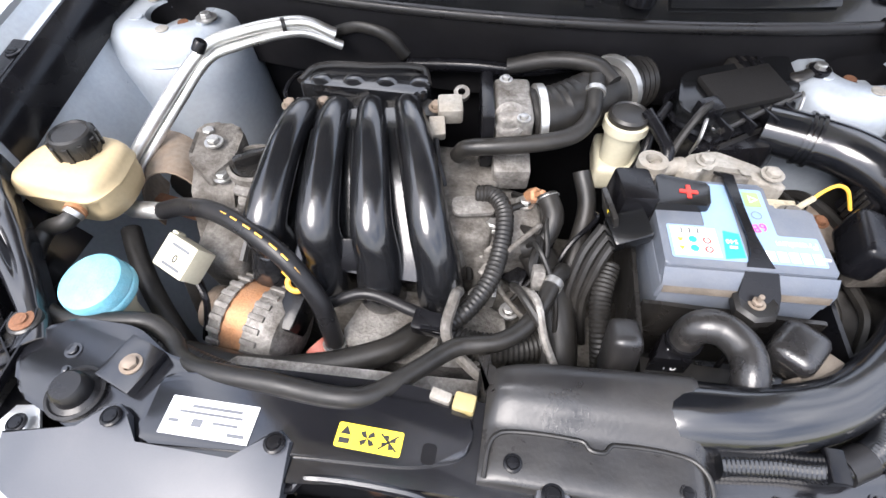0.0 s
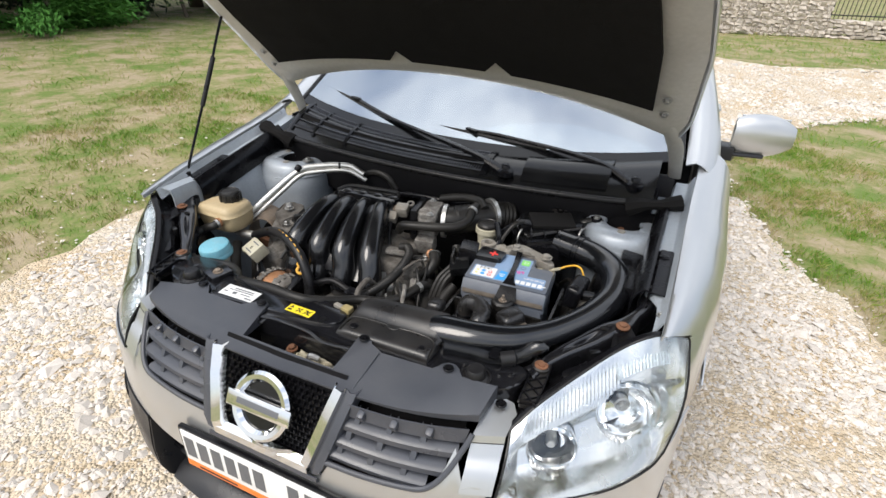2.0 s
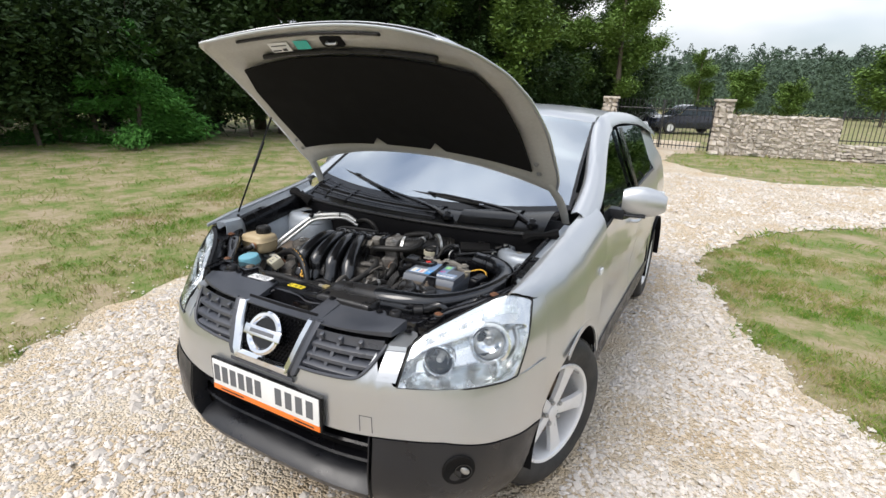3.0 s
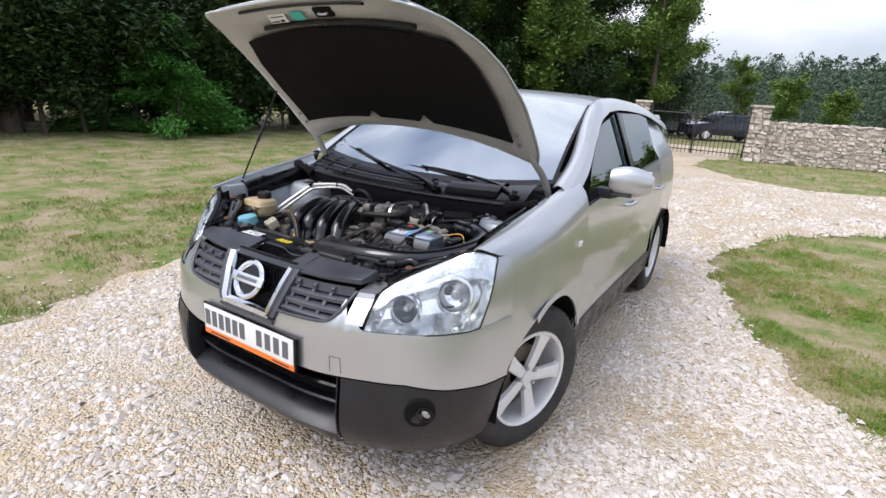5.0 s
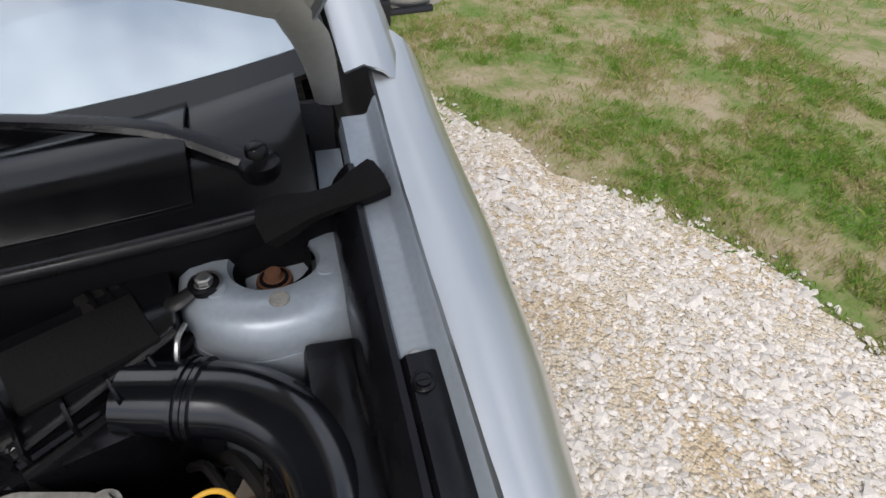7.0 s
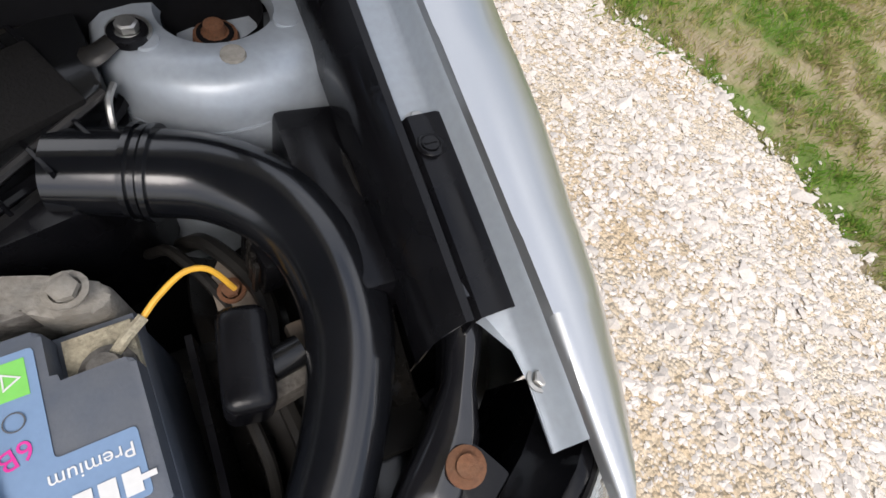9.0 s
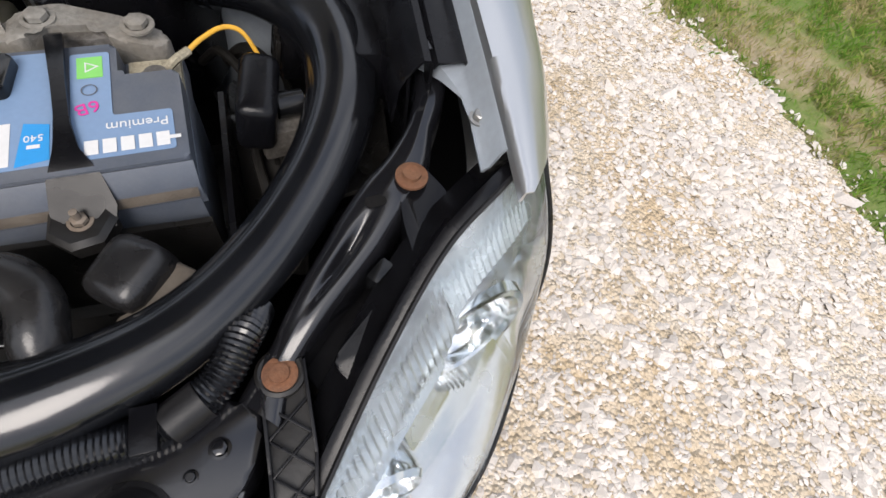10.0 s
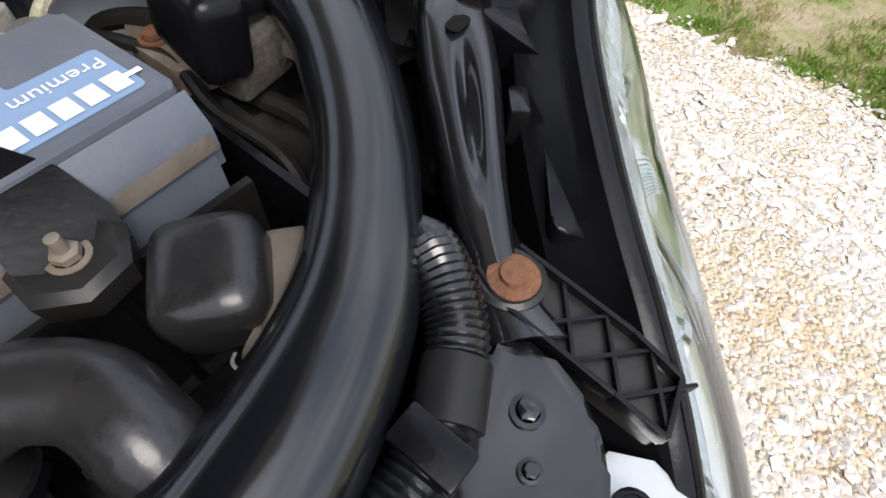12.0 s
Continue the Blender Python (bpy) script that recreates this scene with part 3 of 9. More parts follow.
GRASS = lawn_material("grass_blade", (0.125, 0.245, 0.030), (0.235, 0.285, 0.062), (0.38, 0.325, 0.16), 0.20, 0.0)
blades("grass", [((1.9, 4.6, -0.8, 2.8), 9500, 0.022, True), ((1.2, 5.0, 2.8, 6.2), 4200, 0.026, True), ((1.4, 8.0, 6.2, 10.5), 420, 0.045, True), ((4.6, 8.0, -0.8, 6.2), 500, 0.045, False),
                 ((-6.0, -2.0, -0.5, 5.0), 2200, 0.022, True), ((-14, -3.3, 2.0, 14.0), 160, 0.035, False), ((-0.4, 9.0, 12.4, 19.0), 130, 0.06, True)],
       11, "short uneven grass, part green and part dry", GRASS)
# ---- the car: body shell ----
car = thing("car", "silver compact crossover car with its bonnet propped open, parked on gravel", "car")

# plan curves of the nose at several heights: half width from the middle, depth
NOSE = {
    0.24: [(0, 0.10), (0.3, 0.105), (0.55, 0.16), (0.70, 0.27), (0.78, 0.42), (0.80, 0.53)],
    0.36: [(0, 0.015), (0.3, 0.025), (0.55, 0.085), (0.71, 0.20), (0.815, 0.37), (0.845, 0.53)],
    0.46: [(0, 0.000), (0.3, 0.008), (0.55, 0.070), (0.72, 0.185), (0.825, 0.36), (0.860, 0.53)],
    0.58: [(0, 0.012), (0.3, 0.020), (0.54, 0.080), (0.72, 0.190), (0.825, 0.36), (0.868, 0.53)],
    0.70: [(0, 0.014), (0.3, 0.022), (0.52, 0.078), (0.70, 0.185), (0.815, 0.355), (0.866, 0.53)],
    0.78: [(0, 0.028), (0.3, 0.034), (0.52, 0.088), (0.69, 0.195), (0.810, 0.360), (0.862, 0.53)],
    0.86: [(0, 0.066), (0.3, 0.078), (0.51, 0.140), (0.67, 0.240), (0.80, 0.40), (0.855, 0.53)],
    0.94: [(0, 0.110), (0.3, 0.126), (0.50, 0.195), (0.65, 0.300), (0.79, 0.44), (0.845, 0.53)],
}
NZ = sorted(NOSE)
NCUR = np.array([catmull(NOSE[z], 60) for z in NZ])


def nose(s, z, side=1, off=0.0):
    """A point on the nose: s from 0 in the middle to 1 at the wheel arch; off stands it proud."""
    k = int(np.clip(np.searchsorted(NZ, z) - 1, 0, len(NZ) - 2))
    t = (z - NZ[k]) / (NZ[k + 1] - NZ[k])
    m0 = (NCUR[k + 1] - NCUR[max(k - 1, 0)]) / 2
    m1 = (NCUR[min(k + 2, len(NZ) - 1)] - NCUR[k]) / 2
    c = (2 * t**3 - 3 * t**2 + 1) * NCUR[k] + (t**3 - 2 * t**2 + t) * m0 + (3 * t**2 - 2 * t**3) * NCUR[k + 1] + (t**3 - t**2) * m1
    f = np.clip(s, 0, 1) * 60
    i = int(min(f, 59))
    p = c[i] + (c[i + 1] - c[i]) * (f - i)
    if off:
        d = c[i + 1] - c[i]
        d = d / np.linalg.norm(d)
        p = p + np.array([d[1], -d[0]]) * off
    return (CX + side * p[0], p[1], z)


def nose_h(h, z, side=1, off=0.0):
    """As nose(), by half width."""
    lo, hi = 0.0, 1.0
    for _ in range(24):
        mid = (lo + hi) / 2
        if abs(nose(mid, z)[0] - CX) < h:
            lo = mid
        else:
            hi = mid
    return nose(lo, z, side, off)


def band(svals, zlo, zhi, nz, side=1, off=0.0):
    return [[nose(s, zlo(s) + (zhi(s) - zlo(s)) * k / nz, side, off) for k in range(nz + 1)] for s in svals]


def lerp_table(tab):
    xs, ys = [a for a, b in tab], [b for a, b in tab]
    return lambda s: float(np.interp(s, xs, ys))


S = [i / 64 for i in range(65)]
# s is about 0.28 at the plate's end, 0.42 at the lamp's inner corner, 0.80 at its outer corner
split = lerp_table([(0, 0.585), (0.30, 0.585), (0.40, 0.590), (0.46, 0.592), (0.58, 0.590), (0.72, 0.560), (0.86, 0.540), (1, 0.525)])
brow = lerp_table([(0, 0.725), (0.13, 0.728), (0.17, 0.755), (0.33, 0.775), (0.37, 0.785), (0.40, 0.80), (0.425, 0.80), (0.44, 0.772), (0.80, 0.768), (1, 0.775)])

brow_base = brow
rim_h = lambda h: float(np.interp(h, (0.16, 0.25, 0.34, 0.385, 0.415, 0.440, 0.452), (0.764, 0.768, 0.773, 0.781, 0.810, 0.858, 0.868)))


def brow(s_):
    h = nose(s_, 0.78)[0] - CX
    return max(brow_base(s_), rim_h(h)) if 0.165 < h < 0.452 else brow_base(s_)


bumper = new("bumper")
bumper.parent = car
rows = [r for r in band(S[::-1], split, brow, 14, -1)] + band(S[1:], split, brow, 14, 1)
part("bumper_cover", grid(rows, 0.004), SILVER, bumper, "silver painted bumper cover")
low = lerp_table([(0, 0.30), (0.30, 0.30), (0.6, 0.29), (0.85, 0.27), (1, 0.27)])
split_b = lambda s: split(s) - 0.004
SB = [s for s in S if s >= 0.36]
for side in (-1, 1):
    rows = []
    for s_ in SB:
        row = []
        for k in range(13):
            z = low(s_) + (split_b(s_) - low(s_)) * k / 12
            end = min(0.53, 0.885 - math.sqrt(0.41**2 - (z - 0.338) ** 2))
            row.append(nose(s_ * (1 - (0.53 - end) * 1.15 * max(0, (s_ - 0.6) / 0.4)), z, side, 0.004))
        rows.append(row)
    part("bumper_corner", grid(rows, 0.005), BUMPERBLACK, bumper, "unpainted black plastic bumper corner")
# lower lip and the wide intake with its slats
rows = [[nose(s, z, sd, o) for z, o in ((0.27, 0.0), (0.29, 0.010), (0.320, 0.014), (0.345, 0.006), (0.372, -0.030), (0.392, -0.080), (0.398, -0.14))] for sd, ss in ((-1, S[:24][::-1]), (1, S[1:24])) for s in ss]
part("bumper_lip", grid(rows, 0.004), BUMPERBLACK, bumper)
for z in (0.455, 0.515):
    rows = [[nose(s, z + dz, sd, o) for dz, o in ((-0.007, -0.085), (-0.008, -0.05), (0, -0.044), (0.007, -0.05), (0.007, -0.085))] for sd, ss in ((-1, S[:24][::-1]), (1, S[1:24])) for s in ss]
    part("intake_slat", grid(rows, 0.003), PLASTIC, bumper)
# added dark sheet for the shade inside the intake
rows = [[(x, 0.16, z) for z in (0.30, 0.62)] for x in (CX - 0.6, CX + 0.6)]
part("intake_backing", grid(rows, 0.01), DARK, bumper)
for side in (-1, 1):
    # end cheeks of the intake
    rows = [[nose(0.365, z, side, o) for o in (0.004, -0.02, -0.06)] for z in np.linspace(0.31, 0.583, 6)]
    part("intake_cheek", grid(rows, 0.004), BUMPERBLACK, bumper)
    c = Vector(nose(0.63, 0.485, side, 0.003))
    n = (Vector(nose(0.63, 0.485, side, 0.03)) - c).normalized()
    n = (n + Vector((0, 0, -0.05))).normalized()
    m = Matrix.Translation(c) @ Vector((0, 0, 1)).rotation_difference(n).to_matrix().to_4x4()
    oval = m @ Matrix.Diagonal((0.92, 0.92, 1, 1))
    # flat dark disc proud of the bumper, painted shade of the lamp recess
    fog = part("fog_lamp", lathe([(0.062, -0.003), (0.061, 0.003), (0.056, 0.0045), (0.050, 0.003), (0.047, 0.0012), (0.0, 0.001)], oval, 32), FELTSHADE, bumper, "round fog lamp, its recess shade drawn as a dark disc")
    part("lens", lathe([(0.034, 0.0015), (0.032, 0.004), (0.020, 0.007), (0.0, 0.008)], m @ pose(0.020 * side, 0.010, 0) @ Matrix.Diagonal((0.56, 0.34, 1, 1)), 24), STEEL, fog, "clear fog lamp lens", 40)
    part("lamp_shade", lathe([(0.040, 0.0015), (0.039, 0.005), (0.034, 0.004)], m @ pose(0.016 * side, 0.006, 0) @ Matrix.Diagonal((0.85, 0.72, 1, 1)), 24), GLOSSBLACK, fog)
# tow eye flap and the two seams beside it
bm = bmesh.new()
for z0, z1, s0, s1 in ((0.60, 0.66, 0.335, 0.338), (0.60, 0.66, 0.372, 0.375), (0.657, 0.66, 0.335, 0.375)):
    grid([[nose(s0, z0, 1, 0.0006), nose(s0, z1, 1, 0.0006)], [nose(s1, z0, 1, 0.0006), nose(s1, z1, 1, 0.0006)]], bm=bm)
part("tow_flap_seam", bm, GREYINK, bumper)
# silver horns beside the lamps
for side in (-1, 1):
    hs = (0.450, 0.47, 0.49, 0.511)
    rows = [[nose_h(h, z, side, o) for h in hs] for z, o in ((0.786, 0.0005), (0.81, 0.0005), (0.832, 0.0005), (0.836, -0.004), (0.848, -0.005), (0.866, -0.005))]
    part("bumper_horn", grid(rows, 0.003), SILVER, bumper)
    lip = [nose_h(h, 0.867, side, -0.006) for h in hs]
    far_edge = [mir(p, side) for p in ((0.452, 0.214, 0.901), (0.470, 0.238, 0.900), (0.500, 0.234, 0.897), (0.513, 0.212, 0.893))]
    rows = [lip, [(a[0], a[1] + 0.006, a[2] + 0.014) for a in lip], [tuple((np.array(a) + (0, 0.006, 0.014) + np.array(b)) / 2) for a, b in zip(lip, far_edge)], far_edge]
    part("horn_tab", grid(rows, 0.003), SILVER, bumper, "silver mounting tab", 25)
    push_clip("push_clip", mir((0.478, 0.212, 0.905), side), bumper)

# number plate in its frame: the lettering stands as plain bars
plate = new("number_plate")
plate.parent = car
part("plate_frame", box((0, 0.004, 0.632), (0.536, 0.014, 0.134), 0.004), PLASTIC, plate, "black plate frame")
part("plate", box((0, -0.0045, 0.642), (0.516, 0.004, 0.102), 0.0015), WHITE, plate, "white dealer plate")
part("plate_strip", box((0, -0.0042, 0.579), (0.520, 0.004, 0.020), 0.001), ORANGE, plate, "orange advertising strip")
m = pose(0, -0.0065, 0.642, 90, 0, 0)
w = 0.031
for i in range(10):
    bars("plate_bar", [(-0.235 + 0.0425 * i if i < 6 else 0.075 + 0.0475 * (i - 6), 0, w, 0.066)], m, GREYINK, plate)
for x, w in ((-0.16, 0.12), (0.19, 0.09)):
    bars("strip_bar", [(x, 0, w, 0.006)], pose(0, -0.0064, 0.579, 90, 0, 0), INK, plate)

# grille: a wing each side, chrome vee, mesh and badge
grille = new("grille")
grille.parent = car
for side in (-1, 1):
    zb = (0.775, 0.805, 0.838, 0.872)
    for k, z in enumerate(zb):
        h0, h1 = 0.150 + (k * 0.012), (0.385, 0.415, 0.430, 0.438)[k]
        hs = np.linspace(h0, h1, 12)
        if k == 3:
            prof = ((0.012, 0.012), (0.0, 0.004), (-0.018, -0.004), (-0.026, -0.020))
        else:
            prof = ((0.008, -0.030), (0.006, -0.004), (0.0, 0.0), (-0.012, -0.006), (-0.016, -0.030))
        rows = [[nose_h(h, z + 0.012 + dz, side, o) for dz, o in prof] for h in hs]
        part("grille_bar", grid(rows, 0.003), GRILLE, grille)
    for k in range(3):
        for j in range(3):
            h = 0.215 + 0.072 * j - 0.012 * (2 - k)
            z0, z1 = zb[k] + 0.016, zb[k + 1] - 0.004
            rows = [[nose_h(h + d, z, side, o) for d, o in ((-0.010, -0.03), (-0.006, -0.006), (0.006, -0.006), (0.010, -0.03))] for z in np.linspace(z0, z1 + 0.006, 4)]
            part("grille_rib", grid(rows, 0.002), GRILLE, grille)
    for j in range(3):
        c = nose_h(0.225 + 0.072 * j, 0.878, side, 0.002)
        part("grille_knuckle", box(c, (0.016, 0.018, 0.026), 0.006, (25, 0, 0)), GRILLE, grille)
    # added dark sheet: the shade behind the grille bars
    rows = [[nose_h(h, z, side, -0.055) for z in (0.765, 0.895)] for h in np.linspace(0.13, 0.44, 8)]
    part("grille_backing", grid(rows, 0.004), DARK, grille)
    # outer frame of the wing, then the grey cheek of the vee
    edge = [nose_h(h, z, side, 0.003) for h, z in ((0.165, 0.770), (0.25, 0.773), (0.34, 0.778), (0.385, 0.786), (0.415, 0.815), (0.440, 0.865), (0.447, 0.885))]
    part("grille_rim", tube(edge, 0.006, 8), GRILLE, grille)
    pv = [(0.178, 0.915), (0.165, 0.862), (0.140, 0.765), (0.128, 0.738)]
    rows = [[nose_h(h + d, z, side, o) for d, o in ((0.0, 0.004), (0.012, 0.012), (0.026, 0.010), (0.034, -0.02))] for h, z in pv]
    part("vee_cheek", grid(rows, 0.004), GRILLE, grille)
    rows = [[nose_h(h + d, z, side, o) for d, o in ((-0.030, -0.004), (-0.026, 0.012), (-0.004, 0.018), (0.001, 0.004))] for h, z in pv]
    part("chrome_leg", grid(rows, 0.003), CHROME, grille, "chrome leg of the grille surround")
rows = [[nose_h(abs(h), z, 1 if h >= 0 else -1, o) for z, o in ((0.728, 0.002), (0.732, 0.014), (0.752, 0.016), (0.758, 0.0))] for h in np.linspace(-0.128, 0.128, 16)]
part("chrome_base", grid(rows, 0.003), CHROME, grille, "chrome base of the grille surround")
rows = [[nose_h(abs(h), z, 1 if h >= 0 else -1, o) for z, o in ((0.708, 0.002), (0.716, 0.012), (0.728, 0.012))] for h in np.linspace(-0.150, 0.150, 16)]
part("vee_chin", grid(rows, 0.003), GRILLE, grille)
# added dark sheet that gives the mesh its shaded depth
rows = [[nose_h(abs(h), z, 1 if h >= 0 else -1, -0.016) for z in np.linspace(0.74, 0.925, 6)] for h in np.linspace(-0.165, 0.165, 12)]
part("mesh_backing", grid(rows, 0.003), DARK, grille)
bm = bmesh.new()
for r in range(12):
    z = 0.758 + r * 0.0115
    wid = 0.105 + (z - 0.75) * 0.27
    for c in range(-10, 11):
        h = (c + 0.5 * (r % 2)) * 0.0155
        if abs(h) > wid:
            continue
        p = nose_h(abs(h), z, 1 if h >= 0 else -1, -0.006)
        box((p[0], p[1] + 0.004, p[2]), (0.0115, 0.008, 0.0030), 0, (0, 0, 0), bm)
        box((p[0] + 0.0058, p[1] + 0.004, p[2] + 0.0055), (0.0028, 0.008, 0.0085), 0, (0, 0, 0), bm)
part("mesh", bm, PLASTIC, grille, "fine black plastic mesh")
bc = Vector((CX - 0.003, 0.038, 0.842))
bmx = Matrix.Translation(bc) @ Euler((radians(62), 0, 0)).to_matrix().to_4x4()
badge = part("badge", lathe([(0.074, -0.004), (0.077, 0.006), (0.070, 0.013), (0.060, 0.012), (0.053, 0.004), (0.053, -0.004)], bmx, 40), CHROME, grille, "round chrome badge")
part("badge_bar", box((0, 0, 0.010), (0.170, 0.036, 0.012), 0.003), CHROME, badge).matrix_basis = bmx
part("badge_disc", lathe([(0.06, -0.002), (0.06, 0.0), (0, 0.0)], bmx, 24), GLOSSBLACK, badge)
part("badge_inlay", box((0, 0, 0.0165), (0.112, 0.013, 0.001), 0.0003), GREYINK, badge).matrix_basis = bmx


# ---- headlights ----
def headlight(side):
    lamp = new("headlight")
    lamp.parent = car
    lamp["label"] = "clear headlight with ribbed reflector"
    bot = catmull([(0.517, 0.086, 0.770), (0.62, 0.142, 0.768), (0.72, 0.220, 0.767), (0.790, 0.310, 0.767), (0.815, 0.365, 0.770)], 24)
    top = catmull([(0.512, 0.178, 0.882), (0.548, 0.226, 0.920), (0.617, 0.314, 0.964), (0.683, 0.384, 1.003), (0.738, 0.420, 1.027), (0.800, 0.470, 1.012)], 24)
    top[-1] = (0.806, 0.476, 1.005)

    def across(u, t):
        k = min(23, int(u * 24))
        f = u * 24 - k
        a, b = bot[k] + (bot[k + 1] - bot[k]) * f, top[k] + (top[k + 1] - top[k]) * f
        return a + (b - a) * t

    def outward(u):
        d = np.array([0.35 + 0.45 * u, -0.80 + 0.30 * u, 0.42])
        return d / np.linalg.norm(d)

    def bulge(u, t):
        return 0.030 * math.sin(math.pi * t) * (0.5 + 0.2 * u)

    def surf(i, t):
        return mir(across(i / 24, t) + outward(i / 24) * bulge(i / 24, t), side)

    part("lens", grid([[surf(i, k / 14) for k in range(15)] for i in range(25)], 0.0), LENS, lamp, "clear polycarbonate lens").visible_shadow = False
    # the thin dark seal round the rim
    rim = [surf(0, k / 8) for k in range(9)] + [surf(i, 1) for i in range(1, 25)] + [surf(24, 1 - k / 8) for k in range(1, 9)] + [surf(24 - i, 0) for i in range(1, 25)]
    bm = bmesh.new()
    tube(rim, 0.0028, 6, n=130, bm=bm)
    part("lamp_seal", bm, CLEANRUBBER, lamp)
    # bright bezel behind the lens: a finely ribbed lower shelf, a ribbed upper panel, dished round the reflectors
    bowls = []
    for u, t, r, sink, tilt, name in ((0.285, 0.42, 0.046, 0.046, 0.20, "inner_reflector"), (0.70, 0.47, 0.058, 0.040, 0.34, "outer_reflector")):
        axis = np.array((tilt, -0.90, 0.16))
        axis /= np.linalg.norm(axis)
        bowls.append((across(u, t) - outward(u) * 0.026, axis, r, sink, name))
    rows = []
    NU, NT = 200, 56
    for i in range(NU + 1):
        u = i / NU
        row = []
        for k in range(NT + 1):
            t = k / NT
            ends = min(1, min(u, 1 - u) * 9)
            deep = float(np.interp(t, (0, 0.10, 0.30, 0.50, 0.58, 0.66, 1.0), (0.0, 0.012, 0.034, 0.036, 0.026, 0.007, 0.0)))
            d = 0.003 + (deep + bulge(u, t) * min(1, deep / 0.02)) * ends
            if t < 0.28:
                d += 0.00025 * math.cos(math.pi * i) * min(1, (0.28 - t) * 12)
            band_ = math.exp(-((t - 0.81) / 0.10) ** 4) * float(np.interp(u, (0.05, 0.10, 0.60, 0.64), (0, 1, 1, 0)))
            d += band_ * (0.0012 + 0.0012 * math.sin(math.pi * i / 2.0))
            row.append(across(u, t) + outward(u) * (bulge(u, t) - d))
        rows.append(row)
    for row in rows:
        for k, q in enumerate(row):
            for c, axis, r, sink, name in bowls:
                away = np.linalg.norm(q - c - axis * ((q - c) @ axis)) / r
                if away < 1.08:
                    deep = float(np.clip((1.08 - away) / 0.06, 0, 1))
                    row[k] = q + (c - axis * (sink + 0.012) - q) @ axis * axis * deep
                    break
    bm = grid([[mir(q, side) for q in row] for row in rows])
    part("bezel", bm, LAMPGREY, lamp, "ribbed silver lamp bezel", 30)
    for c, axis, r, sink, name in bowls:
        ax = Vector((axis[0] * side, axis[1], axis[2]))
        m = Matrix.Translation(mir(c, side)) @ Vector((0, 0, 1)).rotation_difference(ax).to_matrix().to_4x4()
        prof = [(r * 1.02, -0.05), (r * 1.16, -0.012), (r * 1.15, -0.002), (r * 1.05, 0.004), (r, 0.001), (r * 0.97, -sink * 0.20), (r * 0.88, -sink * 0.50), (r * 0.68, -sink * 0.78), (r * 0.42, -sink * 0.95), (r * 0.16, -sink)]
        b = part(name, lathe(prof, m, 40), LAMPCHROME, lamp, "round chrome reflector", 30)
        part("bulb", lathe([(0.012, -sink), (0.012, -sink * 0.40), (0.008, -sink * 0.22), (0, -sink * 0.2)], m, 14), STEEL, b)
        if name == "inner_reflector":
            part("reflector_ring", lathe([(r * 0.80, -0.030), (r * 0.79, -0.020), (r * 0.70, -0.022), (r * 0.68, -0.034), (r * 0.80, -0.034)], m, 32), GLOSSBLACK, b)
        else:
            arc_ = [[m @ Vector((r * q * math.cos(a), r * q * math.sin(a), h)) for q, h in ((1.04, 0.002), (1.12, 0.007), (1.26, 0.006), (1.32, -0.004))] for a in np.linspace(-0.5, 2.9, 24)]
            part("reflector_arch", grid(arc_, 0.002), LAMPCHROME, b, "bright arch over the reflector")
            part("reflector_ring", lathe([(r * 0.30, -0.036), (r * 0.29, -0.020), (r * 0.22, -0.018), (r * 0.20, -0.036)], m, 28), STEEL, b)
    # indicator prism panel in the upper outer corner
    rows = []
    for i in range(33):
        u = 0.60 + 0.30 * i / 32
        d = 0.006 + 0.0015 * (i % 2)
        rows.append([mir(across(u, t) + outward(u) * (bulge(u, t) - d), side) for t in (0.78, 0.83, 0.87, 0.91)])
    part("indicator", grid(rows, 0.002), PALEGLASS, lamp, "pale ribbed indicator panel")
    # black rear housing towards the engine bay
    rows = []
    for i in range(0, 25, 2):
        b = top[i]
        rows.append([mir(p, side) for p in (b, b + (-0.004, 0.006, 0.003), b + (-0.009, 0.010, 0.001), b + (-0.014, 0.015, -0.016), b + (-0.030, 0.032, -0.034), b + (-0.045, 0.05, -0.16))])
    part("lamp_housing", grid(rows, 0.003), PLASTIC, lamp, "black plastic lamp housing")
    rows = [[mir(p, side) for p in (bot[i], bot[i] + (-0.05, 0.06, 0.0), bot[i] + (-0.05, 0.10, 0.06))] for i in range(0, 25, 4)]
    part("lamp_tray", grid(rows, 0.003), PLASTIC, lamp)
    return lamp


PALEGLASS = shade("pale_prism", (0.56, 0.61, 0.64), 0.2, 0.4, 0.15, 60, 500, 0.5)
for side in (1, -1):
    headlight(side)


# ---- front wings ----
TOPEDGE = [(0.750, 0.400, 1.043), (0.755, 0.50, 1.062), (0.760, 0.64, 1.086), (0.764, 0.80, 1.112), (0.770, 0.97, 1.138), (0.776, 1.10, 1.162), (0.778, 1.24, 1.20)]
ARC_C, ARC_R = 0.890, 0.400


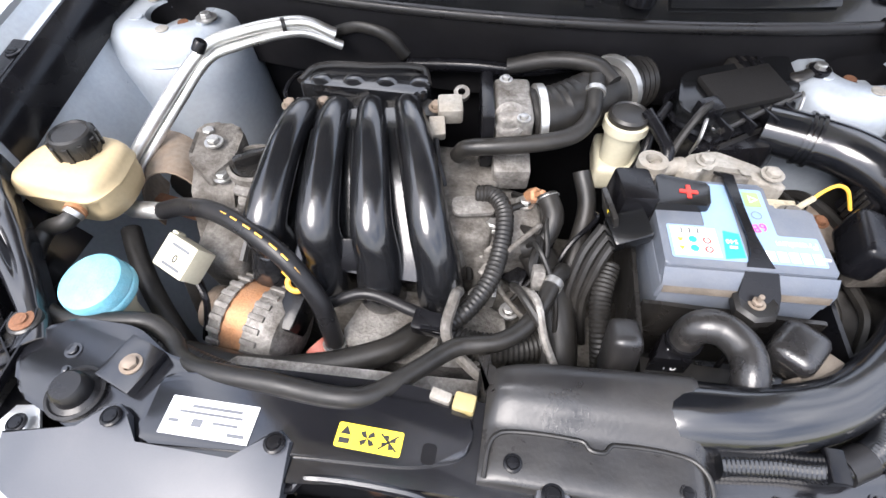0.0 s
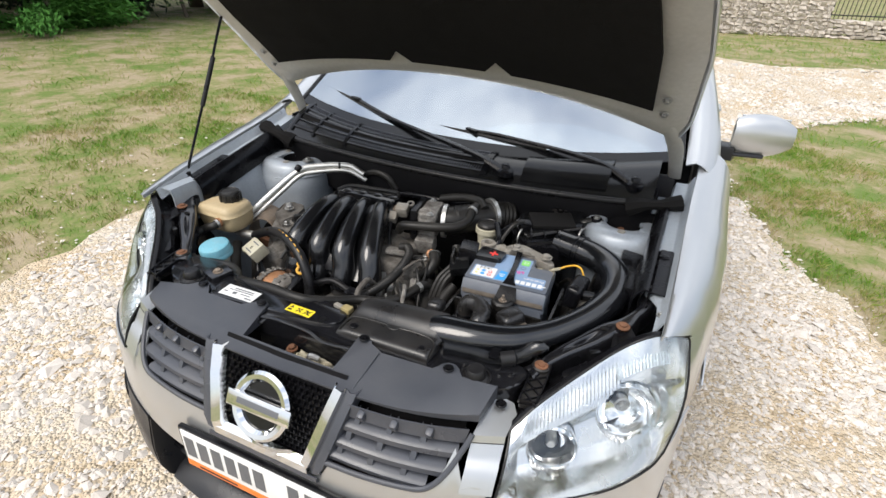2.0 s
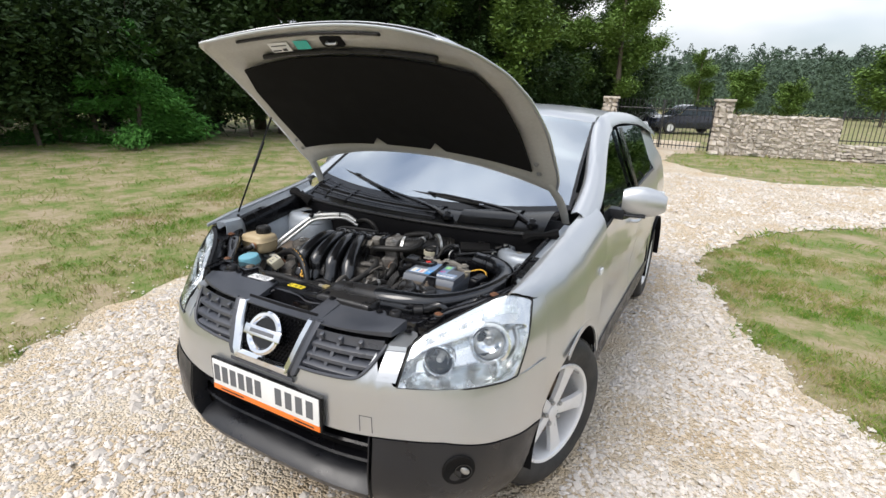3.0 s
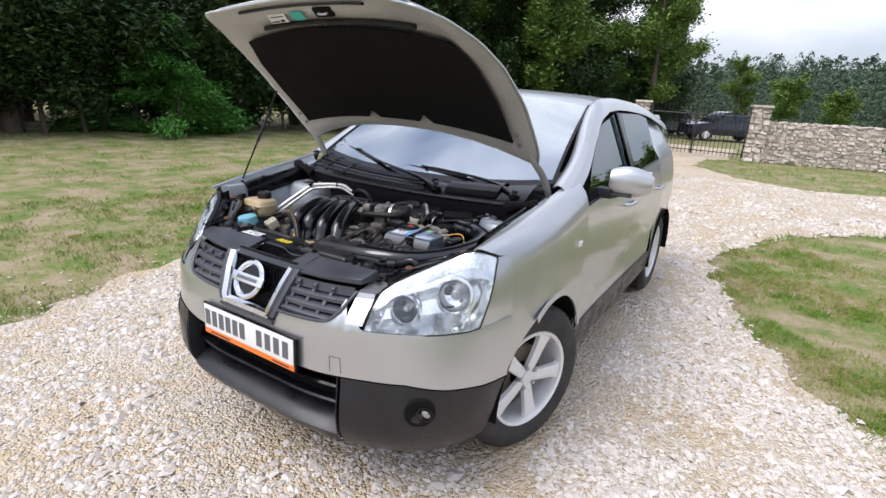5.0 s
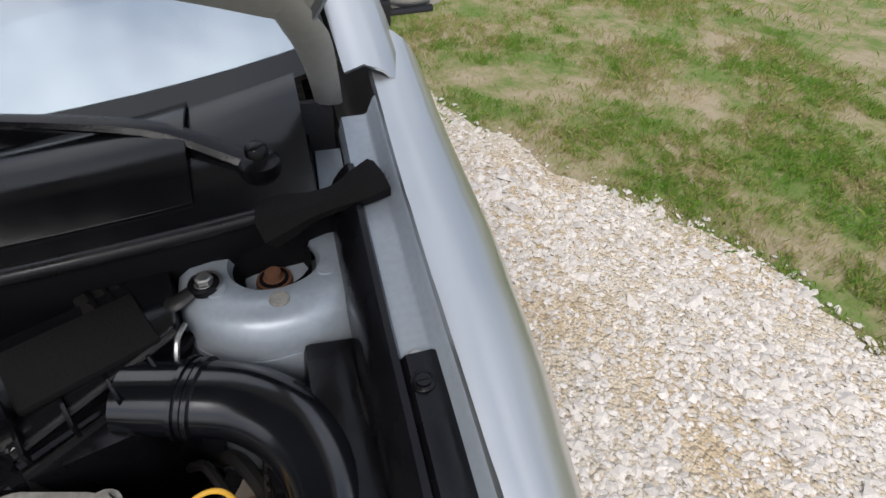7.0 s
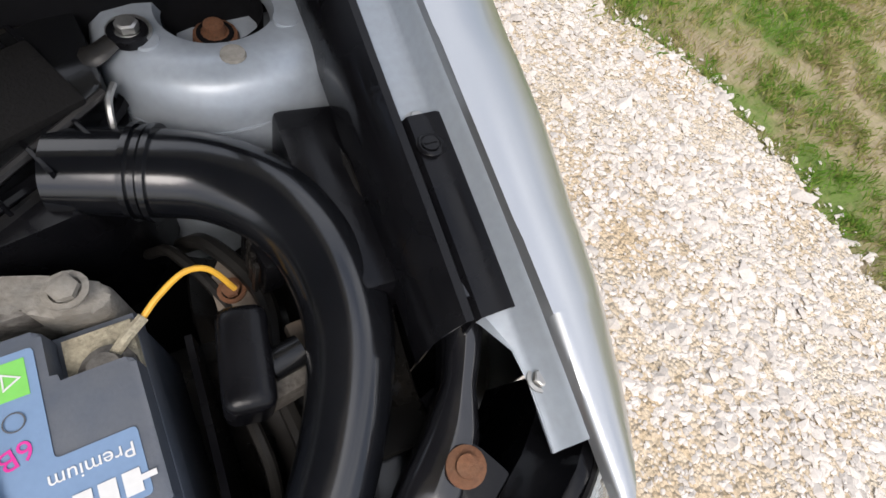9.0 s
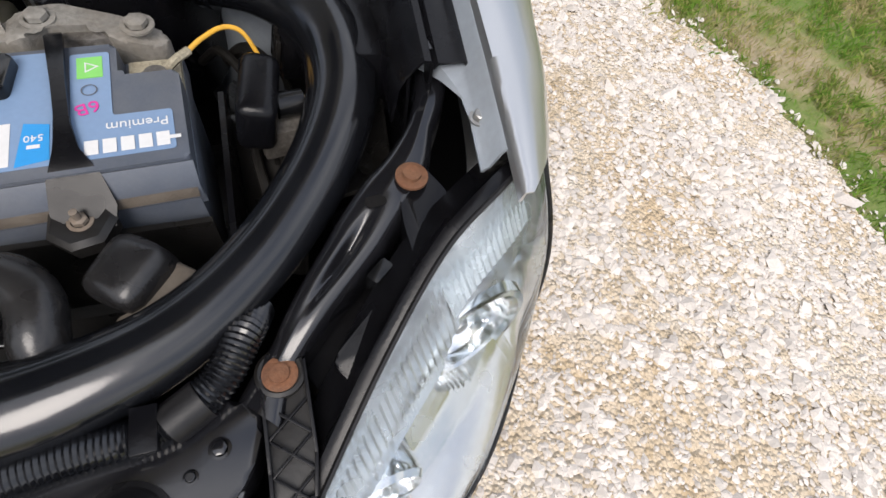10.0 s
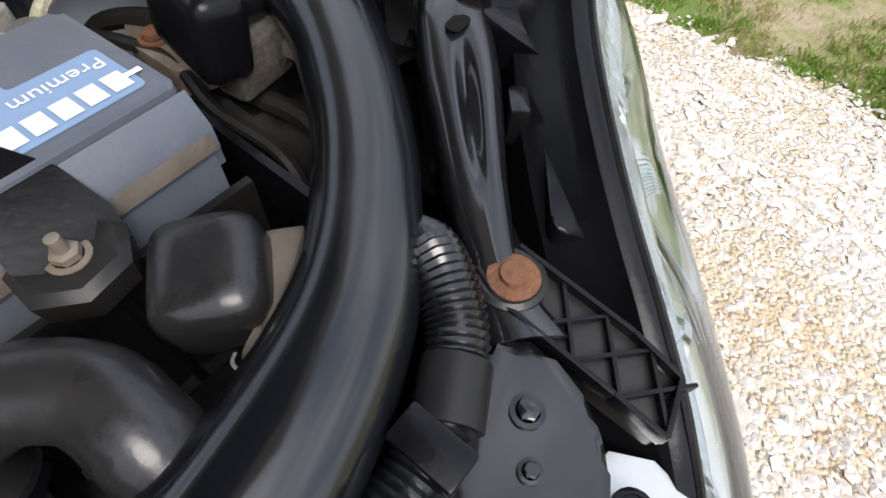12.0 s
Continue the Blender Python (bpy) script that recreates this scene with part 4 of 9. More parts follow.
def wing(side):
    fender = new("front_wing")
    fender.parent = car
    te = catmull(TOPEDGE, 84)

    def section(y, tip=False):
        """The wing across at y, from its inner top edge down and out; the tip has no wheel arch below it."""
        k = int(np.argmin(abs(te[:, 1] - y)))
        x0, z0 = te[k][0], te[k][2]
        xo = float(np.interp(y, (0.40, 0.47, 0.55, 0.70, 0.90, 1.24), (0.800, 0.832, 0.858, 0.886, 0.900, 0.897)))
        zb = 0.775
        if not tip:
            d = abs(y - ARC_C)
            zb = 0.338 + math.sqrt(max(0, ARC_R**2 - d * d)) if d < ARC_R else 0.30
            if y < 0.62:
                zb = max(min(zb, 0.775), 0.5)
            if d >= ARC_R * 0.985:
                zb = 0.34
        pts = [(x0 - 0.004, z0 - 0.012), (x0, z0), (x0 + (xo - x0) * 0.30, z0 - 0.004), (x0 + (xo - x0) * 0.66, z0 - 0.035), (x0 + (xo - x0) * 0.90, z0 - 0.10),
               (xo, z0 - 0.20), (xo + 0.003, max(zb + 0.02, z0 - 0.32)), (xo + 0.006, zb + 0.012), (xo + 0.002, zb), (xo - 0.03, zb)]
        return catmull([(a, y, b) for a, b in pts], 30 if not tip else 90)

    SEAM = 0.535
    part("wing_panel", grid([[mir(p, side) for p in section(y)] for y in np.linspace(SEAM, 1.24, 37)], 0.003), SILVER, fender, "silver front wing")
    # the tip runs out along the rear edge of the lamp
    rows = []
    for y in np.linspace(0.402, SEAM, 16):
        c = section(y, True)
        lim = float(np.interp(y, (0.40, 0.41, 0.44, 0.476, SEAM), (0.757, 0.764, 0.788, 0.811, 0.834)))
        k = next(i for i, q in enumerate(c) if i > 10 and q[0] > lim)
        rows.append([mir(c[int(g)] + (c[int(g) + 1] - c[int(g)]) * (g - int(g)), side) for g in np.linspace(0, k - 1 + (lim - c[k - 1][0]) / max(1e-4, c[k][0] - c[k - 1][0]), 21)])
    part("wing_tip", grid(rows, 0.003), SILVER, fender)
    # side closing piece between lamp, bumper and wing
    low_c, high_c, out_d = np.array((0.815, 0.365, 0.770)), np.array((0.806, 0.476, 1.005)), Vector((0.80, -0.50, 0.42)).normalized()
    near_edge = [low_c + (high_c - low_c) * t + np.array(out_d) * 0.021 * math.sin(math.pi * t) for t in np.linspace(0, 1, 11)]
    full = section(SEAM)
    k = next(i for i, q in enumerate(full) if i > 3 and q[0] > 0.834)
    down = full[k - 1:]
    down = down[down[:, 2] > 0.765]
    down = down[np.argsort(down[:, 2])]
    far_line = [np.array((np.interp(z, down[:, 2], down[:, 0]), SEAM, z)) for z in np.linspace(0.772, down[-1, 2], 11)]
    mid_line = [(a_ + b_) / 2 + (0.003, 0, 0) for a_, b_ in zip(near_edge, far_line)]
    part("wing_nose", grid([[mir(p, side) for p in line] for line in (near_edge, mid_line, far_line)], 0.003), SILVER, fender)
    # arch lip and inner liner
    arc = [(0.895, ARC_C + ARC_R * math.cos(a), 0.338 + ARC_R * math.sin(a)) for a in np.linspace(-0.15, math.pi + 0.05, 30)]
    edge_x = lambda y: float(np.interp(y, (0.48, 0.62, 0.75), (0.856, 0.872, 0.898)))
    rows = [[mir((edge_x(y), y, z), side), mir((edge_x(y) - 0.012, y, z), side), mir((0.60, y, z), side)] for _, y, z in arc]
    part("arch_liner", grid(rows, 0.003), DARK, fender, "black wheel arch liner")
    part("arch_trim", grid([[mir((0.906, ARC_C + (ARC_R + d) * math.cos(a), 0.338 + (ARC_R + d) * math.sin(a)), side) for d in (0, 0.006, 0.030)] for a in np.linspace(0.35, 2.05, 22)], 0.004), SILVER, fender)
    rep = mir((0.905, 1.13, 0.935), side)
    part("side_repeater", box(rep, (0.010, 0.045, 0.026), 0.005), WHITE, fender, "clear side repeater lamp")
    return fender


for side in (1, -1):
    wing(side)


# ---- wheels ----
def wheel(name, c, side, steer, spin):
    w = new(name)
    w.parent = car
    R = 0.343
    tyre = [(0.232, 0.095), (0.250, 0.106), (0.300, 0.110), (0.328, 0.098), (0.340, 0.075), (R, 0.03), (R, -0.03), (0.340, -0.075), (0.328, -0.098), (0.30, -0.110), (0.25, -0.106), (0.232, -0.095)]
    t = part("tyre", lathe(tyre, Matrix(), 56), TYRE, w, "black road tyre")
    bm = bmesh.new()
    for k in range(56):
        a = 2 * math.pi * k / 56
        for zz in (-0.06, -0.02, 0.02, 0.06):
            box((R * math.cos(a), R * math.sin(a), zz), (0.010, 0.030, 0.030), 0, (0, 0, math.degrees(a)), bm)
    part("tread", bm, TYRE, t)
    rim = part("rim", lathe([(0.232, 0.096), (0.228, 0.102), (0.216, 0.098), (0.210, 0.085), (0.208, 0.02), (0.205, -0.09), (0.232, -0.095)], Matrix(), 56), RIM, w, "silver alloy rim with five broad spokes")
    for k in range(5):
        a0 = 2 * math.pi * k / 5
        pts = []
        rows = []
        for r, hw, z in ((0.030, 0.026, 0.078), (0.07, 0.028, 0.082), (0.12, 0.030, 0.086), (0.17, 0.034, 0.088), (0.205, 0.042, 0.090), (0.214, 0.046, 0.090)):
            rows.append([(r, -hw, z - 0.022), (r, -hw * 0.92, z - 0.003), (r, -hw * 0.5, z), (r, hw * 0.5, z), (r, hw * 0.92, z - 0.003), (r, hw, z - 0.022)])
        m = pose(0, 0, 0, 0, 0, math.degrees(a0))
        part("spoke", grid([[m @ Vector(p) for p in r] for r in rows], 0.004), RIM, rim)
        part("wheel_nut", bolt((0.052 * math.cos(a0 + 0.63), 0.052 * math.sin(a0 + 0.63), 0.072), 0.010, 0.016), STEEL, rim)
    part("hub_cap", lathe([(0.036, 0.070), (0.034, 0.084), (0.028, 0.087), (0, 0.088)], Matrix(), 24), RIM, rim)
    part("brake_disc", lathe([(0.06, 0.03), (0.14, 0.03), (0.14, 0.01), (0.06, 0.01)], Matrix(), 32), BROWNMETAL, w)
    # added dark disc for the shade between the spokes
    part("wheel_shade_disc", lathe([(0.20, -0.02), (0, -0.02)], Matrix(), 32), DARK, w)
    w.matrix_basis = pose(*c) @ pose(0, 0, 0, 0, 0, steer) @ pose(0, 0, 0, 0, 90 * side, 0) @ pose(0, 0, 0, 0, 0, spin)
    return w


wheel("front_wheel", (0.735, 0.893, 0.338), 1, -19, 12)
wheel("front_wheel", (CX - 0.75, 0.905, 0.338), -1, -17, 30)
wheel("rear_wheel", (0.735, 3.52, 0.338), 1, 0, 40)
wheel("rear_wheel", (CX - 0.75, 3.52, 0.338), -1, 0, 0)

# ---- doors, sills, pillars, roof, tail ----
def flank(side):
    def sx(y, z):
        """Half width of the flank."""
        base = float(np.interp(y, (1.24, 1.6, 2.4, 3.2, 3.9, 4.15), (0.896, 0.888, 0.886, 0.893, 0.86, 0.80)))
        return base - 0.05 * max(0, (z - 0.85) / 0.3) ** 2 - 0.018 * math.exp(-((z - 0.62) / 0.12) ** 2) - 0.03 * max(0, (0.45 - z) / 0.2)

    belt = lambda y: float(np.interp(y, (1.24, 2.0, 3.0, 3.9), (1.075, 1.11, 1.16, 1.20)))
    for nm, y0, y1 in (("front_door", 1.243, 2.28), ("rear_door", 2.286, 3.12)):
        door = new(nm)
        door.parent = car
        rows = []
        for y in np.linspace(y0, y1, 16):
            zb = 0.40
            if nm == "rear_door" and y > 2.95:
                zb = 0.40 + (y - 2.95) * 1.8
            rows.append([mir((sx(y, z), y, z), side) for z in np.linspace(zb, belt(y), 16)])
        part("door_skin", grid(rows, 0.004), SILVER, door, "silver door skin")
        rows = [[mir((sx(y, z) + 0.006, y, z), side) for z in (0.395, 0.46, 0.47)] for y in np.linspace(y0, y1 - (0.1 if nm == "rear_door" else 0), 10)]
        part("door_moulding", grid(rows, 0.005), BUMPERBLACK, door)
        yh = y1 - 0.16
        part("door_handle", tube([mir((sx(yh, 0.98) + a, yh + b, 0.98), side) for a, b in ((-0.005, -0.09), (0.030, -0.07), (0.034, 0), (0.030, 0.07), (-0.005, 0.09))], 0.011, 8), SILVER, door)
        # glass leans in to the roof rail
        ya, yb = (y0 + 0.12, y1 - 0.035) if nm == "front_door" else (y0 + 0.035, y1 - 0.02)
        rows = []
        for y in np.linspace(ya, yb, 10):
            zt = float(np.interp(y, (1.36, 1.60, 1.9, 2.3, 2.9, 3.12), (1.09, 1.26, 1.43, 1.50, 1.49, 1.46)))
            zb = belt(y)
            rows.append([mir((sx(y, zb) - 0.012 - (z - zb) * 0.43, y, z), side) for z in np.linspace(zb, max(zt, zb + 0.01), 6)])
        part("door_window", grid(rows, 0.003), SIDEGLASS, door, "dark tinted side window")
        part("window_seal", tube([mir((sx(y, belt(y)) - 0.004, y, belt(y)), side) for y in np.linspace(y0 + 0.02, y1, 8)], 0.007, 6), CLEANRUBBER, door)
    # black B pillar
    rows = [[mir((0.86 - (z - 1.12) * 0.42, y, z), side) for y in (2.235, 2.325)] for z in (1.12, 1.3, 1.5)]
    part("centre_pillar", grid(rows, 0.004), GLOSSBLACK, car)
    # rear quarter
    rows = []
    for y in np.linspace(3.125, 4.16, 14):
        d = abs(y - 3.52)
        zb = 0.338 + math.sqrt(max(0.0, 0.385**2 - d * d)) if d < 0.384 else 0.36
        row = [mir((sx(y, z), y, z), side) for z in np.linspace(zb, 1.18, 12)]
        row += [mir((sx(y, 1.18) - (z - 1.18) * 0.72, y, z), side) for z in (1.27, 1.36, float(np.interp(y, (3.1, 4.16), (1.47, 1.40))))]
        rows.append(row)
    part("rear_quarter", grid(rows, 0.004), SILVER, car, "silver rear quarter panel")
    rows = [[mir((0.895, 3.52 + 0.385 * math.cos(a), 0.338 + 0.385 * math.sin(a)), side), mir((0.6, 3.52 + 0.385 * math.cos(a), 0.338 + 0.385 * math.sin(a)), side)] for a in np.linspace(-0.1, math.pi + 0.1, 24)]
    part("rear_arch_liner", grid(rows, 0.003), DARK, car)
    rows = [[mir((x, y, z), side) for x, z in ((0.875, 0.40), (0.885, 0.36), (0.87, 0.29), (0.78, 0.27))] for y in np.linspace(1.29, 3.13, 12)]
    part("sill", grid(rows, 0.005), BUMPERBLACK, car, "black plastic sill cladding")
    # screen pillar running up into the roof rail, as one sweep
    rail = catmull([(0.790, 1.12, 1.165), (0.772, 1.36, 1.275), (0.715, 1.62, 1.425), (0.668, 1.86, 1.525), (0.640, 2.2, 1.565), (0.630, 2.7, 1.560), (0.635, 3.3, 1.52), (0.66, 4.0, 1.41)], 40)
    rows = []
    for k, p in enumerate(rail):
        w = 0.052 if k < 16 else 0.040
        rows.append([mir(p + np.array(d), side) for d in ((-w, 0.02, 0.006), (-w * 0.5, 0.01, 0.020), (0, 0, 0.014), (w * 0.7, 0.0, -0.018), (w * 1.05, 0.01, -0.052))])
    part("roof_rail", grid(rows, 0.004), SILVER, car, "silver screen pillar and roof rail")
    # mirror on the door
    mirror = new("door_mirror")
    mirror.parent = car
    c = np.array((0.985, 1.60, 1.165))
    rows = []
    for t in np.linspace(0, 1, 13):
        x = 0.885 + 0.20 * t
        hh = 0.078 * (math.sin(math.pi * min(1, 0.20 + 0.72 * t)) ** 0.55)
        dd = 0.095 * (math.sin(math.pi * min(1, 0.20 + 0.70 * t)) ** 0.5)
        rows.append([mir((x, 1.585 + 0.05 * t + dd * 0.5 * (math.cos(a) if math.cos(a) < 0 else 0.75 * math.cos(a)), 1.178 - 0.004 * t + hh * math.sin(a)), side) for a in np.linspace(0, 2 * math.pi, 24, endpoint=False)])
    bm = grid(rows, closed=True)
    bmesh.ops.holes_fill(bm, edges=bm.edges[:], sides=30)
    part("mirror_housing", bm, SILVER, mirror, "silver mirror housing")
    part("mirror_band", tube([mir((x, 1.560 + 0.035 * (x - 0.885) / 0.2, 1.108), side) for x in (0.89, 0.95, 1.00)], 0.008, 8), BUMPERBLACK, mirror)
    part("mirror_foot", prism([(0, 0), (0.10, 0.0), (0.12, 0.07), (0.0, 0.09)], 0, 0.05, 0.008, pose(CX + side * 0.80, 1.55, 1.085) @ Matrix.Diagonal((side, 1, 1, 1))), BUMPERBLACK, mirror)
    part("mirror_glass", box(mir((0.985, 1.665, 1.178), side), (0.16, 0.004, 0.11), 0.002), CHROME, mirror)


for side in (1, -1):
    flank(side)
rows = []
for y, zc, zs, hw in ((1.80, 1.572, 1.535, 0.62), (1.86, 1.588, 1.548, 0.63), (2.2, 1.612, 1.572, 0.615), (2.7, 1.612, 1.568, 0.605), (3.3, 1.585, 1.528, 0.61), (3.9, 1.52, 1.44, 0.64), (4.05, 1.49, 1.42, 0.64)):
    rows.append([(CX + hw * u, y + 0.06 * u * u, zc + (zs - zc) * abs(u) ** 2.2) for u in np.linspace(-1, 1, 17)])
part("roof", grid(rows, 0.006), SILVER, car, "silver roof panel")
rows = [[(CX + u * hw, y - 0.10 * u * u, z) for u in np.linspace(-1, 1, 9)] for y, z, hw in ((4.05, 1.48, 0.63), (4.22, 1.12, 0.76), (4.27, 0.95, 0.80), (4.25, 0.6, 0.82), (4.18, 0.32, 0.78))]
part("tailgate", grid(rows, 0.006), SILVER, car)
part("aerial", tube([(CX, 1.98, 1.61), (CX, 2.07, 1.76)], 0.003, 6), PLASTIC, car)
# cabin: dark tub, dashboard and two seats
rows = [[(x, y, z) for x in (CX - 0.72, CX + 0.72)] for y, z in ((1.16, 1.12), (1.25, 0.55), (1.5, 0.36), (3.9, 0.40), (4.1, 1.1))]
part("cabin_floor", grid(rows, 0.01), CABIN, car)
rows = [[(CX + u * 0.66, y + 0.09 * u * u, z) for u in np.linspace(-1, 1, 9)] for y, z in ((1.10, 1.135), (1.35, 1.165), (1.60, 1.17), (1.70, 1.12), (1.72, 0.8))]
part("dashboard", grid(rows, 0.02), CABIN, car, "dark grey dashboard")
for x in (-0.36, 0.36):
    seat = new("seat")
    seat.parent = car
    part("seat_back", box((x, 2.45, 0.92), (0.48, 0.14, 0.62), 0.06, (-14, 0, 0), segs=3), CABIN, seat)
    part("headrest", box((x, 2.56, 1.30), (0.26, 0.10, 0.18), 0.04, (-10, 0, 0), segs=3), CABIN, seat)
    part("seat_cushion", box((x, 2.15, 0.58), (0.50, 0.52, 0.16), 0.05, segs=3), CABIN, seat)

# ---- windscreen, cowl, wipers ----
def screen(u, v):
    """u from -1 to 1 across, v from 0 at the cowl to 1 at the roof."""
    y0, z0 = 1.035 + 0.125 * abs(u) ** 2.3, 1.132 + 0.045 * abs(u) ** 2.5
    y1, z1 = 1.79 + 0.07 * u * u, 1.575 - 0.042 * u * u
    hw = 0.725 + (0.628 - 0.725) * v
    bul = 0.020 * math.sin(math.pi * v)
    return (CX + u * hw, y0 + (y1 - y0) * v - bul * 0.5, z0 + (z1 - z0) * v + bul)


U = np.linspace(-1, 1, 25)
part("windscreen", grid([[screen(u, v) for v in np.linspace(0.052, 1, 16)] for u in U], 0.004), WINDSCREEN, car, "windscreen mirroring a cloudy sky").visible_shadow = False
off = lambda p: (p[0], p[1] + 0.004, p[2] - 0.008)
part("screen_band", grid([[screen(u, v) for v in np.linspace(0.0, 0.050, 3)] for u in U], 0.004), GLOSSBLACK, car, "black printed band at the foot of the windscreen")
for sd in (-1, 1):
    part("screen_edge", grid([[off(screen(sd * u, v)) for u in (1.0, 0.955)] for v in np.linspace(0, 1, 12)], 0.002), GLOSSBLACK, car)
    part("screen_seal", tube([screen(sd * 1.0, v) for v in np.linspace(0, 1, 10)], 0.008, 8), CLEANRUBBER, car)
part("screen_band_top", grid([[off(screen(u, v)) for v in (0.95, 1.0)] for u in U], 0.002), GLOSSBLACK, car)


def lip_y(x):
    h = x - CX
    return 0.905 + 0.05 * (h / 0.62) ** 2


cowl = new("cowl")
cowl.parent = car
cowl["label"] = "black plastic cowl below the windscreen"
XS = np.linspace(CX - 0.67, CX + 0.67, 49)


def cowl_pt(x, v):
    """v from 0 at the front lip to 1 under the glass."""
    h = (x - CX) / 0.67
    y0, z0 = lip_y(x), 1.083 + 0.012 * h * h
    y1, z1 = 1.045 + 0.115 * abs(h) ** 2.3, 1.128 + 0.04 * abs(h) ** 2.5
    b = 0.022 * math.sin(math.pi * min(1.0, v * 0.9))
    return Vector((x, y0 + (y1 - y0) * v, z0 + (z1 - z0) * v + b))


part("cowl_panel", grid([[cowl_pt(x, v) for v in np.linspace(0, 1, 10)] for x in XS], 0.003), GLOSSBLACK, cowl)
# the shade under the cowl lip is put into this face's near-black
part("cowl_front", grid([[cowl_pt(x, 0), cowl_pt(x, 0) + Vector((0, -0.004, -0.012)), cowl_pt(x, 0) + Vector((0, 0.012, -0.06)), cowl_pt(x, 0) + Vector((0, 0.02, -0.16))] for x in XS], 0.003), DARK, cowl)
part("cowl_seal", tube([cowl_pt(x, 0.0) + Vector((0, -0.006, 0.002)) for x in np.linspace(CX - 0.62, CX + 0.62, 17)], 0.0095, 10), CLEANRUBBER, cowl, "rubber bonnet seal along the cowl lip")
# air intake grating: three framed fields of slots on the passenger half
for xa, xb in ((-0.655, -0.555), (-0.545, -0.405), (-0.392, 0.130)):
    bm = bmesh.new()
    k = int((xb - xa) / 0.0085)
    for i in range(k):
        x = xa + (i + 0.5) * (xb - xa) / k
        a, b = cowl_pt(x, 0.22) + Vector((0, 0, 0.003)), cowl_pt(x, 0.90) + Vector((0, 0, 0.003))
        tube([a + Vector((0, 0, 0.002)), b + Vector((0, 0, 0.002))], 0.0019, 4, n=4, bm=bm)
    for v in (0.22, 0.39, 0.56, 0.73, 0.90):
        tube([cowl_pt(x, v) + Vector((0, 0, 0.004)) for x in np.linspace(xa, xb, 6)], 0.0022, 5, bm=bm)
    part("intake_grating", bm, GREYPLASTIC, cowl, "slotted air intake grating")
    # dark sheet laid on the panel as the shade below the slots
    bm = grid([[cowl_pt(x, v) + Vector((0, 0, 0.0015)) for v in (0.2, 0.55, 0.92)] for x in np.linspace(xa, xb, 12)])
    part("grating_void", bm, FELTSHADE, cowl)
for xa, xb in ((-0.665, -0.655), (-0.555, -0.545), (-0.405, -0.392), (0.130, 0.150)):
    part("grating_frame", grid([[cowl_pt(x, v) + Vector((0, 0, 0.007)) for v in np.linspace(0.12, 1, 6)] for x in (xa, xb)], 0.006), PLASTIC, cowl)
# raised shield on the driver's half, dished round the wiper pivots
part("cowl_shield", grid([[cowl_pt(x, v) + Vector((0, 0, 0.004 + 0.014 * math.sin(math.pi * v))) for v in np.linspace(0.12, 0.98, 8)] for x in np.linspace(0.262, 0.520, 14)], 0.004), GLOSSBLACK, cowl, "smooth black cowl shield")


def wiper(pivot, elbow, mid, tip0, tip1):
    w = new("wiper")
    w.parent = car
    w["label"] = "black windscreen wiper"
    part("pivot_cap", lathe([(0.026, -0.01), (0.026, 0.004), (0.018, 0.012), (0, 0.014)], Matrix.Translation(pivot), 18), PLASTIC, w)
    part("pivot_nut", lathe([(0.014, 0), (0.013, 0.012), (0.009, 0.016), (0, 0.017)], Matrix.Translation((pivot[0], pivot[1], pivot[2] + 0.010)), 16), PLASTIC, w)
    part("wiper_arm", tube([pivot, elbow, mid, tuple((np.array(tip0) + np.array(tip1)) / 2 + (0, 0, 0.012))], [0.017, 0.014, 0.009, 0.008], 8, flat=0.55), PLASTIC, w)
    part("wiper_blade", tube([tip0, tuple((np.array(tip0) + np.array(tip1)) / 2 + (0, -0.003, 0.003)), tip1], 0.006, 6), RUBBER, w)
    part("blade_clip", box(tuple((np.array(tip0) + np.array(tip1)) / 2 + (0, 0, 0.010)), (0.05, 0.018, 0.014), 0.003, (0, 0, -25)), PLASTIC, w)


wiper((0.212, 0.935, 1.122), (0.10, 0.965, 1.150), (-0.26, 1.088, 1.180), (-0.30, 1.10, 1.180), (-0.67, 1.245, 1.226))
wiper((0.595, 1.005, 1.128), (0.47, 1.05, 1.165), (0.15, 1.10, 1.183), (0.30, 1.08, 1.168), (-0.24, 1.125, 1.178))
# foam end blocks of the cowl and the hinge brackets
for side in (1, -1):
    pts = [mir(p, side) for p in ((0.610, 0.945, 1.082), (0.645, 0.94, 1.098), (0.70, 0.945, 1.108), (0.745, 0.958, 1.118))]
    part("cowl_end_block", tube(pts, [0.034, 0.030, 0.020, 0.018, 0.026, 0.030], 8, n=14, flat=0.8), FELTSHADE, cowl, "black foam end block")
    part("cowl_side", prism(rounded([(-0.02, 0.0), (0.058, 0.0), (0.068, 0.012), (0.074, 0.05), (0.080, 0.19), (-0.02, 0.15)], 0.010), 0, 0.02, 0.004, pose(CX + side * 0.60, 0.97, 1.055) @ Matrix.Diagonal((side, 1, 1, 1))), PLASTIC, cowl)
for side in (1, -1):
    corner = [(0.674, 0.985), (0.712, 0.985), (0.722, 1.13), (0.684, 1.13)]
    part("body_corner", prism([(CX + side * x, y) for x, y in corner][::side], 1.02, 1.060, 0.003), APRON, cowl, "silver-blue painted corner of the body")
    part("cowl_screw", bolt(mir((0.640, 0.988, 1.075), side), 0.006, 0.005, washer=1.8), STEEL, cowl)
    # no hole is cut: a thin dark disc paints its shade
    part("cowl_hole_shade", lathe([(0.005, 0), (0.005, 0.0006), (0, 0.0006)], Matrix.Translation(mir((0.626, 1.000, 1.0752), side)), 12), FELTSHADE, cowl)
